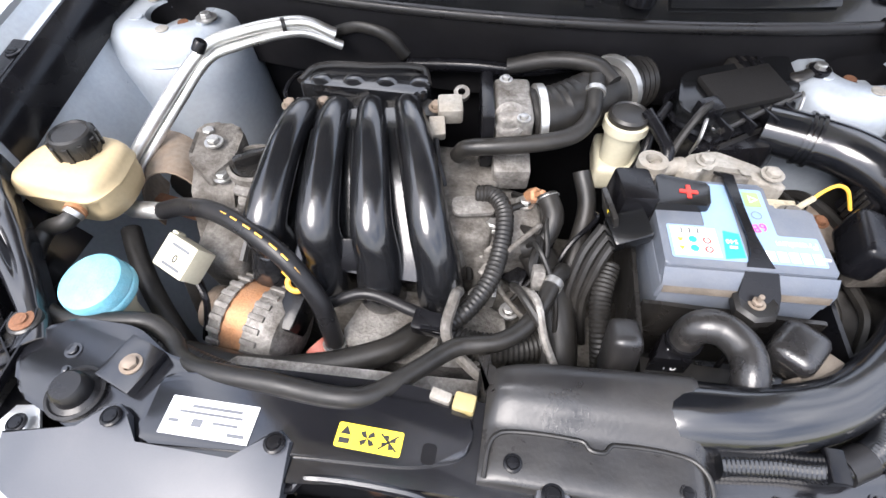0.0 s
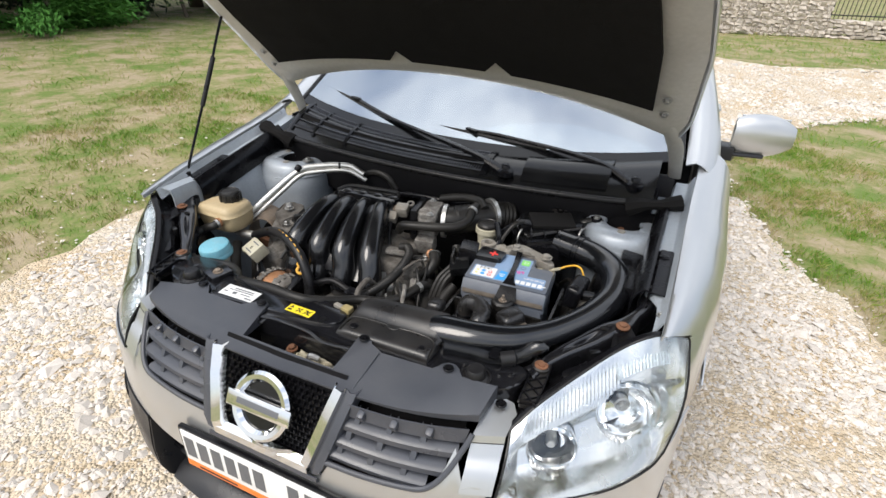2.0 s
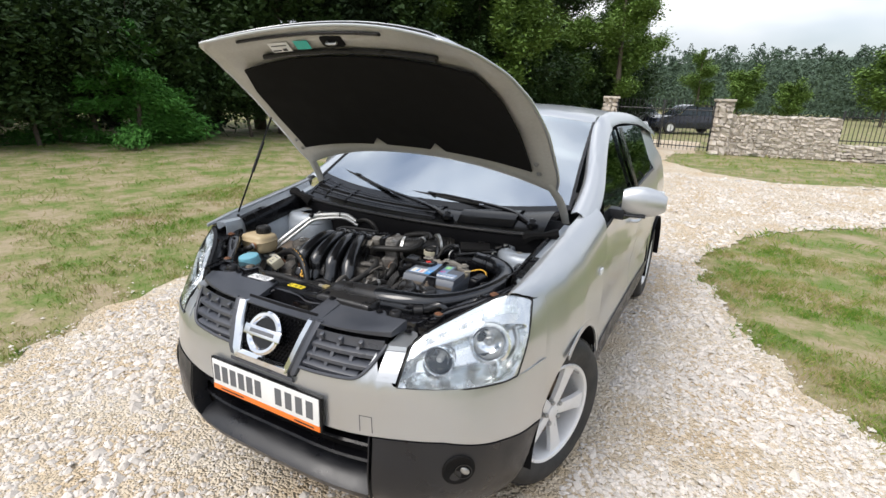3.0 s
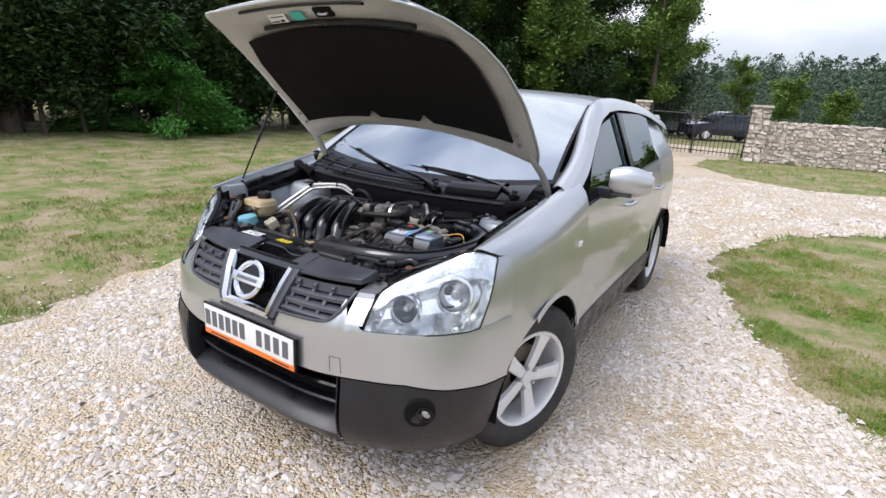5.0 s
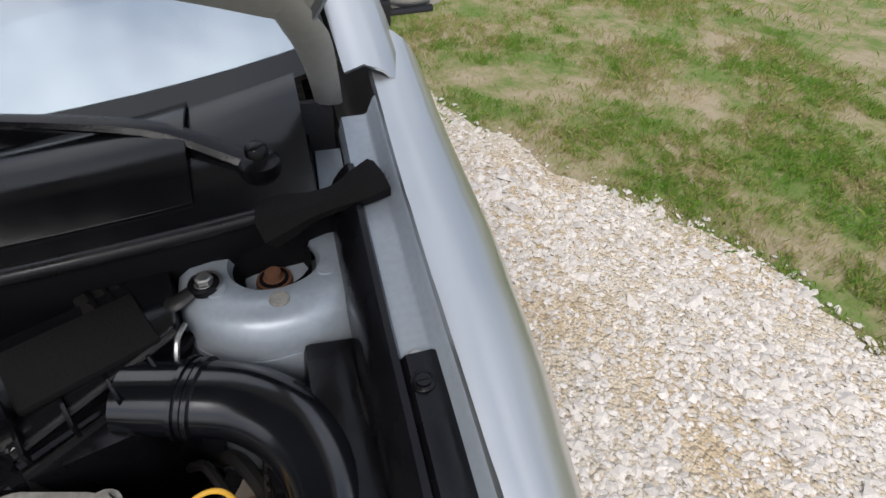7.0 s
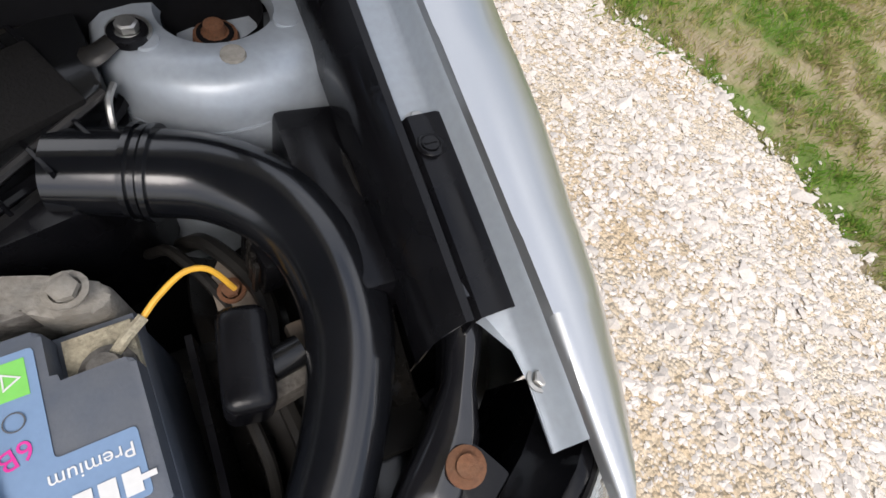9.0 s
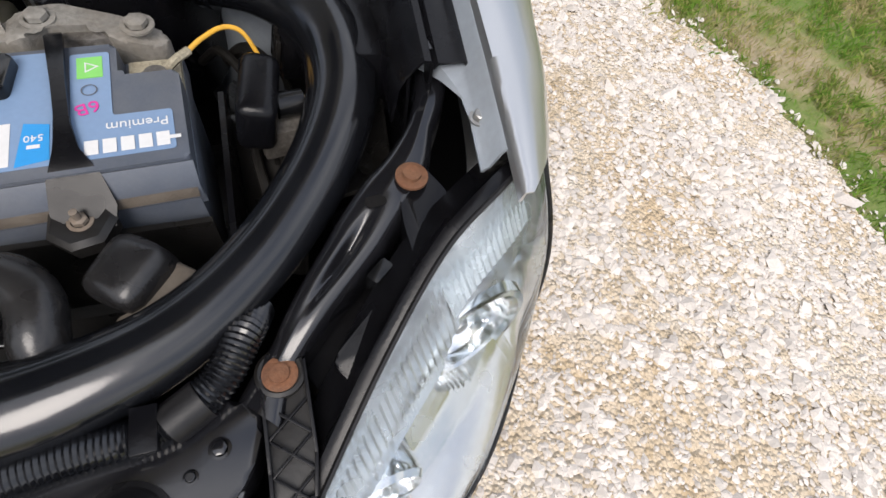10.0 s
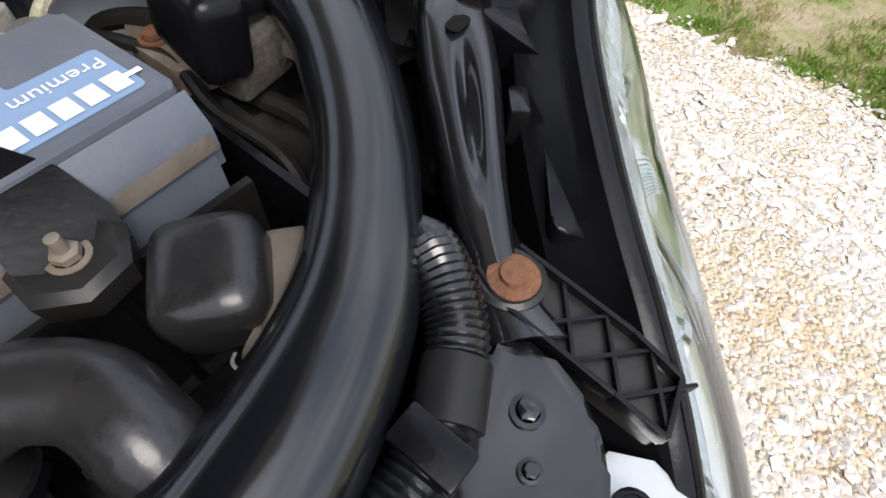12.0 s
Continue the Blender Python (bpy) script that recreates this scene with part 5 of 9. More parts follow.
# ---- bonnet, propped open ----
bonnet = new("bonnet")
bonnet.parent = car
bonnet["label"] = "silver bonnet held open, black felt pad inside"
HINGE, OPEN = np.array((CX, 1.045, 1.268)), radians(40.5)
FWD, UPN = np.array((0, -math.cos(OPEN), math.sin(OPEN))), np.array((0, math.sin(OPEN), math.cos(OPEN)))


def half_width(s):
    return float(np.interp(s, (0, 0.10, 0.40, 0.62, 0.78, 0.88, 0.95, 1.0), (0.690, 0.715, 0.715, 0.690, 0.650, 0.605, 0.572, 0.525)))


def front_end(u):
    return 0.895 + 0.035 * abs(u) ** 2


def rear_end(u):
    return 0.150 * (1 - abs(u) ** 2.2)


def bonnet_pt(u, v, w=0.0):
    """u across, v from hinge to nose; w lifts along the panel's normal."""
    s = rear_end(u) + (front_end(u) - rear_end(u)) * v
    h = half_width(min(max(v, 0), 1)) * u
    crown = 0.032 * (1 - abs(u) ** 2.2) + 0.028 * math.sin(math.pi * v) - 0.085 * v ** 4 * abs(u) ** 2
    return HINGE + FWD * s + UPN * (crown + w) + np.array((h, 0, 0))


UU, VV = np.linspace(-1, 1, 33), np.linspace(0, 1, 29)
part("bonnet_skin", grid([[bonnet_pt(u, v, 0.022 * min(1, (1 - abs(u)) * 12)) for v in VV] for u in UU], 0.003), SILVER, bonnet, "silver outer skin")
# inner frame: a pressed rim round the pad with a rolled edge
def inner_w(u, v):
    e = min(1 - abs(u), (1 - v) * 1.2, v * 1.5 + 0.02)
    return 0.004 - 0.016 * math.exp(-((e - 0.10) / 0.06) ** 2)


part("bonnet_inner", grid([[bonnet_pt(u, v, inner_w(u, v)) for v in VV] for u in UU], 0.002), UNDERHOOD, bonnet, "grey painted inner frame")
edge = [bonnet_pt(-1, v, 0.003) for v in np.linspace(0, 1, 14)] + [bonnet_pt(u, 1, 0.003) for u in np.linspace(-0.9, 0.9, 16)] + [bonnet_pt(1, v, 0.003) for v in np.linspace(1, 0, 14)]
part("bonnet_hem", tube(edge, 0.0055, 8, n=110), SILVER, bonnet)


def pad_pt(u, v):
    return bonnet_pt(u, v, -0.016 - 0.010 * math.sin(math.pi * min(1, max(0, (v - 0.16) / 0.6))))


pu = np.linspace(-1, 1, 33)
rows = []
for a in pu:
    row = []
    v0 = 0.10 + 0.03 * abs(a) ** 2
    if 0.20 < abs(a - 0.05) < 0.30:
        v0 += 0.06
    v1 = 0.815 - 0.05 * abs(a) ** 2.5
    for k in range(17):
        v = v0 + (v1 - v0) * k / 16
        hw = (0.86 if v < 0.6 else 0.86 - (v - 0.6) * 0.25)
        row.append(pad_pt(a * hw, v))
    rows.append(row)
part("insulation_pad", grid(rows, 0.008), FELTSHADE, bonnet, "black felt insulation pad")
part("pad_seal", tube([bonnet_pt(u, 0.845 - 0.03 * u * u, -0.014) for u in np.linspace(-0.60, 0.66, 12)], 0.011, 8), CLEANRUBBER, bonnet, "black rubber seal strip")
part("front_seal", tube([bonnet_pt(u, 0.965, -0.010) for u in np.linspace(-0.72, 0.42, 12)], 0.010, 8, flat=0.6), CLEANRUBBER, bonnet)


def on_bonnet(u, v, w=-0.02):
    o = Vector(bonnet_pt(u, v, w))
    x = (Vector(bonnet_pt(u + 0.02, v, w)) - o).normalized()
    n = -Vector(UPN)
    y = n.cross(x).normalized()
    return Matrix(((x.x, y.x, n.x, o.x), (x.y, y.y, n.y, o.y), (x.z, y.z, n.z, o.z), (0, 0, 0, 1)))


part("bonnet_label", prism([(-0.045, -0.022), (0.045, -0.022), (0.045, 0.022), (-0.045, 0.022)], 0, 0.001, 0, on_bonnet(-0.42, 0.90)), WHITE, bonnet, "white printed sticker")
bars("label_bars", [(-0.02, -0.014, 0.04, 0.006), (0.018, -0.012, 0.02, 0.012), (0, 0.008, 0.07, 0.004)], on_bonnet(-0.42, 0.90, -0.0215), INK, bonnet)
part("teal_sticker", prism([(-0.033, -0.02), (0.033, -0.02), (0.033, 0.02), (-0.033, 0.02)], 0, 0.001, 0, on_bonnet(-0.24, 0.905)), TEAL, bonnet, "teal sticker")
m = on_bonnet(0.0, 0.915, -0.012)
part("striker_plate", prism(rounded([(-0.05, -0.022), (0.05, -0.022), (0.05, 0.022), (-0.05, 0.022)], 0.01), 0, 0.006, 0.002, m), DARK, bonnet)
part("striker", tube([m @ Vector(p) for p in ((-0.020, 0, 0.002), (-0.020, 0, 0.014), (0.020, 0, 0.014), (0.020, 0, 0.002))], 0.005, 8), STEEL, bonnet, "steel bonnet striker")
for side in (-1, 1):
    hinge = part("bonnet_hinge", tube([mir((0.715, 1.16, 1.120), side), mir((0.705, 1.12, 1.19), side), mir((0.690, 1.07, 1.250), side), mir((0.660, 1.00, 1.315), side)], [0.02, 0.022, 0.026, 0.02], 8, flat=0.3), UNDERHOOD, bonnet, "grey pressed-steel hinge")
    for v in (0.13, 0.20):
        part("hinge_bolt", bolt(tuple(np.array(bonnet_pt(side * 0.90, v, -0.02))), 0.008, 0.008, tuple(-UPN)), STEEL, hinge)
# prop rod from the wing to the bonnet rim
prop = thing("prop_rod", "thin black steel bonnet prop rod", "prop rod")
part("rod", tube([(-0.775, 0.578, 1.03), (-0.772, 0.585, 1.06), (-0.745, 0.70, 1.31), (-0.718, 0.808, 1.55), (-0.690, 0.83, 1.57)], 0.0042, 8), PLASTIC, prop)
part("grommet", lathe([(0.018, -0.01), (0.016, 0.012), (0.007, 0.016)], Matrix.Translation((-0.775, 0.578, 1.045)), 16), CLEANRUBBER, prop)
part("sleeve", tube([(-0.751, 0.675, 1.255), (-0.735, 0.74, 1.40)], 0.0075, 10), CLEANRUBBER, prop)
# ---- engine bay: body structure ----
bay = thing("engine_bay", "silver-blue and black painted steel structure of the engine bay", "car body")
# floor and firewall carry the bay's shade in their colour
part("bay_floor", box((CX, 0.60, 0.42), (1.46, 0.74, 0.04), 0.01), DARK, bay, "undertray, bay shade in its dark colour")
part("firewall", grid([[(x, 0.985 + 0.02 * math.sin(x * 9), z) for z in (0.42, 0.7, 0.85, 0.95, 1.06)] for x in np.linspace(CX - 0.70, CX + 0.70, 25)], 0.01), DARK, bay, "firewall behind the engine, bay shade in its black")
for side in (1, -1):
    # inner apron with its sloped flank
    rows = []
    for y in np.linspace(0.46 if side < 0 else 0.575, 1.0, 14):
        lean = np.clip((y - 0.60) / 0.12, 0, 1) if side < 0 else 0.0
        k = 0.03 * math.sin((y - 0.46) * 7)
        rows.append([mir(p, side) for p in ((0.735, y, 1.048), (0.700, y, 1.046), (0.690, y, 1.02), (0.685 - 0.055 * lean + k * 0.4, y, 0.90), (0.66 - 0.08 * lean + k, y, 0.78), (0.58 - 0.05 * lean + k, y, 0.66), (0.52, y, 0.45))])
    part("inner_apron", grid(rows, 0.004), APRON if side < 0 else BLACKPAINT, bay, "painted inner wing panel")
    part("front_post", grid([[mir(p, side) for p in ((0.60, y, 0.86), (0.66, y + 0.01, 0.90), (0.69, y + 0.02, 0.92), (0.70, y + 0.05, 0.7))] for y in np.linspace(0.36, 0.52, 5)], 0.004), BLACKPAINT, bay)
    # flange under the wing edge, painted
    te = catmull(TOPEDGE, 30)
    rows = [[mir(p, side) for p in ((q[0] - 0.004, q[1], q[2] - 0.010), (q[0] - 0.008, q[1], q[2] - 0.014), (q[0] - 0.016, q[1], q[2] - 0.034), (q[0] - 0.021, q[1], q[2] - 0.037), (q[0] - 0.021 - 0.031 * w, q[1], q[2] - 0.038), (q[0] - 0.022 - 0.036 * w, q[1], q[2] - 0.038 - 0.022 * w))] for q, w in ((q, float(np.interp(q[1], (0.50, 0.54, 0.58), (0.0, 0.12, 1.0)))) for q in te[2:26])]
    part("wing_flange", grid(rows, 0.003), APRON, bay, "silver-blue bolted flange of the wing")
    for y, mat in ((0.742, STEEL), (0.635, STEEL), (0.50, STEEL), (0.968, STEEL)):
        q = te[int(np.argmin(abs(te[:, 1] - y)))]
        part("flange_bolt", bolt(mir((q[0] - (0.034 if y > 0.52 else 0.013), q[1], q[2] - 0.036), side), 0.007, 0.007), mat, bay)
    # black rubber-edged rail along the opening
    q = [te[int(np.argmin(abs(te[:, 1] - y)))] for y in np.linspace(0.56, 0.985, 12)]
    rows = [[mir((p[0] + a, p[1], p[2] + b), side) for a, b in ((-0.048, -0.060), (-0.048, -0.030), (-0.051, -0.023), (-0.058, -0.022), (-0.066, -0.029), (-0.076, -0.042), (-0.082, -0.056), (-0.086, -0.10))] for p in q]
    part("rail_cover", grid(rows, 0.003), PLASTIC, bay, "black plastic rail cover")
    p = te[int(np.argmin(abs(te[:, 1] - 0.693)))]
    push_clip("rail_clip", mir((p[0] - 0.034, p[1], p[2] - 0.0265), side), bay, 0.012)
    q = [te[int(np.argmin(abs(te[:, 1] - y)))] for y in np.linspace(0.548, 0.715, 6)]
    part("rail_pad", grid([[mir((p[0] + a, p[1], p[2] + b), side) for a, b in ((-0.012, -0.036), (-0.013, -0.029), (-0.018, -0.026), (-0.044, -0.026), (-0.049, -0.032))] for p in q], 0.003), PLASTIC, bay)
    if side > 0:
        part("fusebox_lid", box(mir((0.655, 0.72, 0.955), side), (0.07, 0.20, 0.10), 0.008, (0, 6 * side, 0)), PLASTIC, bay)
# strut towers
for side, c in ((1, (0.587, 0.940, 1.030)), (-1, (-0.603, 0.932, 1.030))):
    tower = new("strut_tower")
    tower.parent = bay
    m = Matrix.Translation(c)
    prof = [(0.046, -0.012), (0.050, 0.0), (0.066, 0.004), (0.092, 0.001), (0.106, -0.010), (0.114, -0.035), (0.117, -0.050), (0.119, -0.053), (0.121, -0.09), (0.128, -0.18), (0.150, -0.34)]
    bm = lathe(prof, m, 48)
    for v in bm.verts:
        q = (v.co.x - c[0]) * side
        if q > 0.02:
            v.co.x += side * (q - 0.02) * 0.32
        v.co.y -= 0.010 * max(0, (v.co.x - c[0]) * side / 0.1) * (v.co.y < c[1])
    part("tower_dome", bm, APRON, tower, "silver-blue painted strut tower")
    part("strut_mount", lathe([(0.050, -0.002), (0.047, -0.030), (0.040, -0.045), (0.022, -0.040), (0.018, -0.030), (0, -0.028)], m, 24), DARK, tower, "black strut mount")
    part("strut_nut", lathe([(0.024, -0.042), (0.022, -0.032), (0.012, -0.029), (0.010, -0.020), (0, -0.019)], m, 14), RUST, tower, "rusty strut nut")
    for a in (0.6, 2.7, 4.8):
        q = (c[0] + 0.071 * math.cos(a), c[1] + 0.071 * math.sin(a), c[2] + 0.003)
        part("tower_plug", lathe([(0.012, 0), (0.011, 0.0025), (0, 0.003)], Matrix.Translation(q), 16), LIGHTCAST, tower, "greyed flat plug")
        part("tower_plug", lathe([(0.013, 0), (0.012, 0.003), (0, 0.004)], Matrix.Translation((c[0] + 0.073 * math.cos(a + 1), c[1] + 0.073 * math.sin(a + 1), c[2] + 0.002)), 16), APRON, tower)
    ring = [(c[0] + 0.1165 * math.cos(a) + side * 0.32 * max(0, 0.1165 * math.cos(a) * side - 0.02), c[1] + 0.1165 * math.sin(a), c[2] - 0.046 - 0.006 * math.sin(a * 2)) for a in np.linspace(0, 2 * math.pi, 30)]
    part("tower_seam", tube(ring, 0.0022, 6), APRON, tower)
    part("tower_shelf", box((c[0] + 0.07 * side, c[1] + 0.09, c[2] - 0.085), (0.22, 0.20, 0.10), 0.02), APRON, tower)
    part("tower_stud", bolt((c[0] - 0.072 * side, c[1] - 0.028, c[2] + 0.006), 0.010, 0.010, washer=1.9), STEEL, tower)

# ---- radiator support panel, black ----
panel = thing("radiator_support", "black painted radiator support panel with stickers and rubber buffers", "panel")
PZ = 0.930
outline = rounded([(-0.375, 0.200), (-0.335, 0.188), (-0.150, 0.196), (-0.02, 0.212), (0.12, 0.212), (0.30, 0.204), (0.415, 0.208), (0.480, 0.242), (0.500, 0.300), (0.470, 0.318), (0.30, 0.300), (0.10, 0.312), (-0.05, 0.325), (-0.20, 0.318), (-0.34, 0.312), (-0.40, 0.345), (-0.50, 0.345), (-0.535, 0.295), (-0.500, 0.240)], 0.02)
part("support_beam", prism(outline, PZ - 0.05, PZ, 0.006), BLACKPAINT, panel)
part("beam_lip", tube([(-0.34, 0.192, PZ - 0.012), (-0.15, 0.192, PZ - 0.014), (-0.13, 0.205, PZ - 0.004), (-0.02, 0.208, PZ - 0.004), (0.03, 0.202, PZ - 0.016), (0.12, 0.208, PZ - 0.012), (0.30, 0.200, PZ - 0.012), (0.42, 0.206, PZ - 0.010)], 0.005, 8), BLACKPAINT, panel)
part("beam_step", prism(rounded([(-0.330, 0.208), (-0.02, 0.232), (0.04, 0.25), (0.04, 0.30), (-0.20, 0.308), (-0.335, 0.290)], 0.02), PZ - 0.002, PZ + 0.006, 0.004), BLACKPAINT, panel)
for c in ((0.395, 0.236), (-0.425, 0.250)):
    m = Matrix.Translation((c[0], c[1], PZ))
    part("rubber_buffer", lathe([(0.034, -0.002), (0.034, 0.004), (0.030, 0.005), (0.028, 0.003), (0.022, 0.006), (0.021, 0.020), (0.017, 0.025), (0, 0.026)], m, 26), CLEANRUBBER, panel, "round black rubber buffer")
for c in ((0.128, 0.226), (0.339, 0.221), (-0.170, 0.230), (-0.360, 0.228)):
    push_clip("push_clip", (c[0], c[1], PZ + 0.0135), panel)
for c, r in (((0.462, 0.278), 0.006), ((0.440, 0.262), 0.004), ((-0.462, 0.300), 0.007), ((-0.455, 0.275), 0.004), ((0.36, 0.262), 0.004)):
    part("panel_bolt", bolt((c[0], c[1], PZ), r, 0.004), BLACKPAINT, panel)
# hole shown by a thin dark plate in the tone of its shade
part("panel_hole_shade", prism(rounded([(-0.008, -0.011), (0.008, -0.011), (0.008, 0.011), (-0.008, 0.011)], 0.006), 0, 0.001, 0, pose(-0.004, 0.248, PZ + 0.0062)), DARK, panel)
part("bolt_bracket", box((-0.375, 0.292, PZ + 0.006), (0.055, 0.06, 0.014), 0.003, (0, 0, -18)), BLACKPAINT, panel)
part("bracket_bolt", bolt((-0.372, 0.290, PZ + 0.013), 0.009, 0.007), BROWNMETAL, panel)
# white and yellow stickers
lm = pose(-0.254, 0.2445, PZ + 0.0065, 0, 0, 1)
wl_ = part("white_sticker", prism([(-0.052, -0.0215), (0.052, -0.0215), (0.052, 0.0215), (-0.052, 0.0215)], 0, 0.0008, 0, lm), WHITE, panel, "white service sticker with grey print")
for x, y, w, h in ((0.005, 0.012, 0.060, 0.0035), (0.0, 0.005, 0.075, 0.003), (-0.012, -0.006, 0.012, 0.009), (0.02, -0.004, 0.03, 0.003), (-0.04, -0.006, 0.012, 0.004), (0.036, -0.014, 0.02, 0.004)):
    bars("print_bar", [(x, y, w, h)], lm @ pose(0, 0, 0.0009), GREYINK, wl_, h=0.0003)
lm = pose(-0.0715, 0.2525, PZ + 0.0068, 0, 0, -1)
yl = part("yellow_sticker", prism(rounded([(-0.037, -0.0135), (0.037, -0.0135), (0.037, 0.0135), (-0.037, 0.0135)], 0.003), 0, 0.0008, 0, lm), YELLOW, panel, "yellow fan warning sticker")
bm = bmesh.new()
for k in range(4):
    a = k * math.pi / 2 + 0.4
    prism([(0, 0), (0.009 * math.cos(a), 0.009 * math.sin(a)), (0.0105 * math.cos(a + 0.6), 0.0105 * math.sin(a + 0.6)), (0.006 * math.cos(a + 0.9), 0.006 * math.sin(a + 0.9))], 0, 0.0003, 0, lm @ pose(-0.002, 0, 0.0009), bm)
part("fan_symbol", bm, INK, yl)
bm = bmesh.new()
for k in range(4):
    a = k * math.pi / 2 + 0.1
    prism([(0, 0), (0.008 * math.cos(a), 0.008 * math.sin(a)), (0.009 * math.cos(a + 0.6), 0.009 * math.sin(a + 0.6)), (0.005 * math.cos(a + 0.9), 0.005 * math.sin(a + 0.9))], 0, 0.0003, 0, lm @ pose(0.022, 0, 0.0009), bm)
for s_ in (-1, 1):
    prism([(-0.011, s_ * -0.008), (-0.009, s_ * -0.009), (0.011, s_ * 0.008), (0.009, s_ * 0.009)], 0, 0.0003, 0, lm @ pose(0.022, 0, 0.0010), bm)
part("fan_ban_symbol", bm, INK, yl)
bm = prism([(-0.006, -0.001), (0.006, -0.001), (0, 0.009)], 0, 0.0003, 0, lm @ pose(-0.027, 0.002, 0.0009))
part("triangle_symbol", bm, INK, yl)
bars("rule_bar", [(-0.027, -0.006, 0.012, 0.006)], lm @ pose(0, 0, 0.0009), INK, yl, h=0.0003)

# grey plastic cover over the slam panel, with a cut-out for the lock
cover = thing("slam_panel_cover", "dark grey plastic cover between grille and radiator panel", "cover")
front = lambda h: nose_h(abs(h), 0.905, 1 if h >= 0 else -1, 0.004)
fr = [front(h)[:2] for h in np.linspace(-0.450, 0.452, 31)]
back = [(0.449, 0.224), (0.372, 0.211), (0.362, 0.232), (0.348, 0.243), (0.332, 0.243), (0.318, 0.232), (0.308, 0.208), (0.185, 0.203), (0.150, 0.218), (0.143, 0.236), (0.128, 0.244), (0.113, 0.236), (0.110, 0.215), (0.108, 0.130), (-0.148, 0.132),
        (-0.153, 0.236), (-0.168, 0.246), (-0.184, 0.238), (-0.215, 0.205), (-0.325, 0.205), (-0.345, 0.236), (-0.360, 0.245), (-0.378, 0.238), (-0.395, 0.210), (-0.478, 0.196)]
part("cover_plate", prism(fr + back, 0.905, 0.940, 0.003, top=lambda x, y: 0.908 + 0.033 * np.clip((y - 0.085) / 0.13, 0, 1)), GREYPLASTIC, cover)
part("cover_crease", tube([(0.172, 0.108, 0.913), (0.180, 0.202, 0.941)], 0.0025, 6), GREYPLASTIC, cover)
lock = thing("bonnet_lock", "greasy steel bonnet lock in its well", "lock")
part("lock_well", box((-0.02, 0.20, 0.80), (0.30, 0.11, 0.02), 0.004), DARK, lock)
part("well_back", grid([[(x, 0.212, z) for z in (0.78, 0.90)] for x in (-0.17, 0.14)], 0.004), BLACKPAINT, lock)
bm = bmesh.new()
bmesh.ops.create_icosphere(bm, subdivisions=4, radius=1)
for v in bm.verts:
    g = 1 + 0.55 * noise.noise(v.co * 3.1) + 0.30 * noise.noise(v.co * 8.0)
    v.co = Vector((0.010 + v.co.x * 0.060 * g, 0.184 + v.co.y * 0.017 * g, 0.852 + v.co.z * 0.020 * g))
part("latch_grease", bm, CREAMFOAM, lock, "lumps of dirty pale grease")
part("latch_body", box((0.01, 0.192, 0.840), (0.095, 0.022, 0.035), 0.004, (12, 0, -4)), BROWNMETAL, lock, "worn steel latch body")
part("latch_claw", tube([(0.0, 0.180, 0.85), (0.01, 0.175, 0.885), (0.03, 0.18, 0.88)], 0.007, 8), STEEL, lock)
part("release_cable", tube([(0.045, 0.185, 0.86), (0.10, 0.19, 0.868), (0.16, 0.20, 0.86)], 0.003, 6), STEEL, lock)
part("latch_bolt", bolt((-0.055, 0.19, 0.87), 0.009, 0.010), RUST, lock)
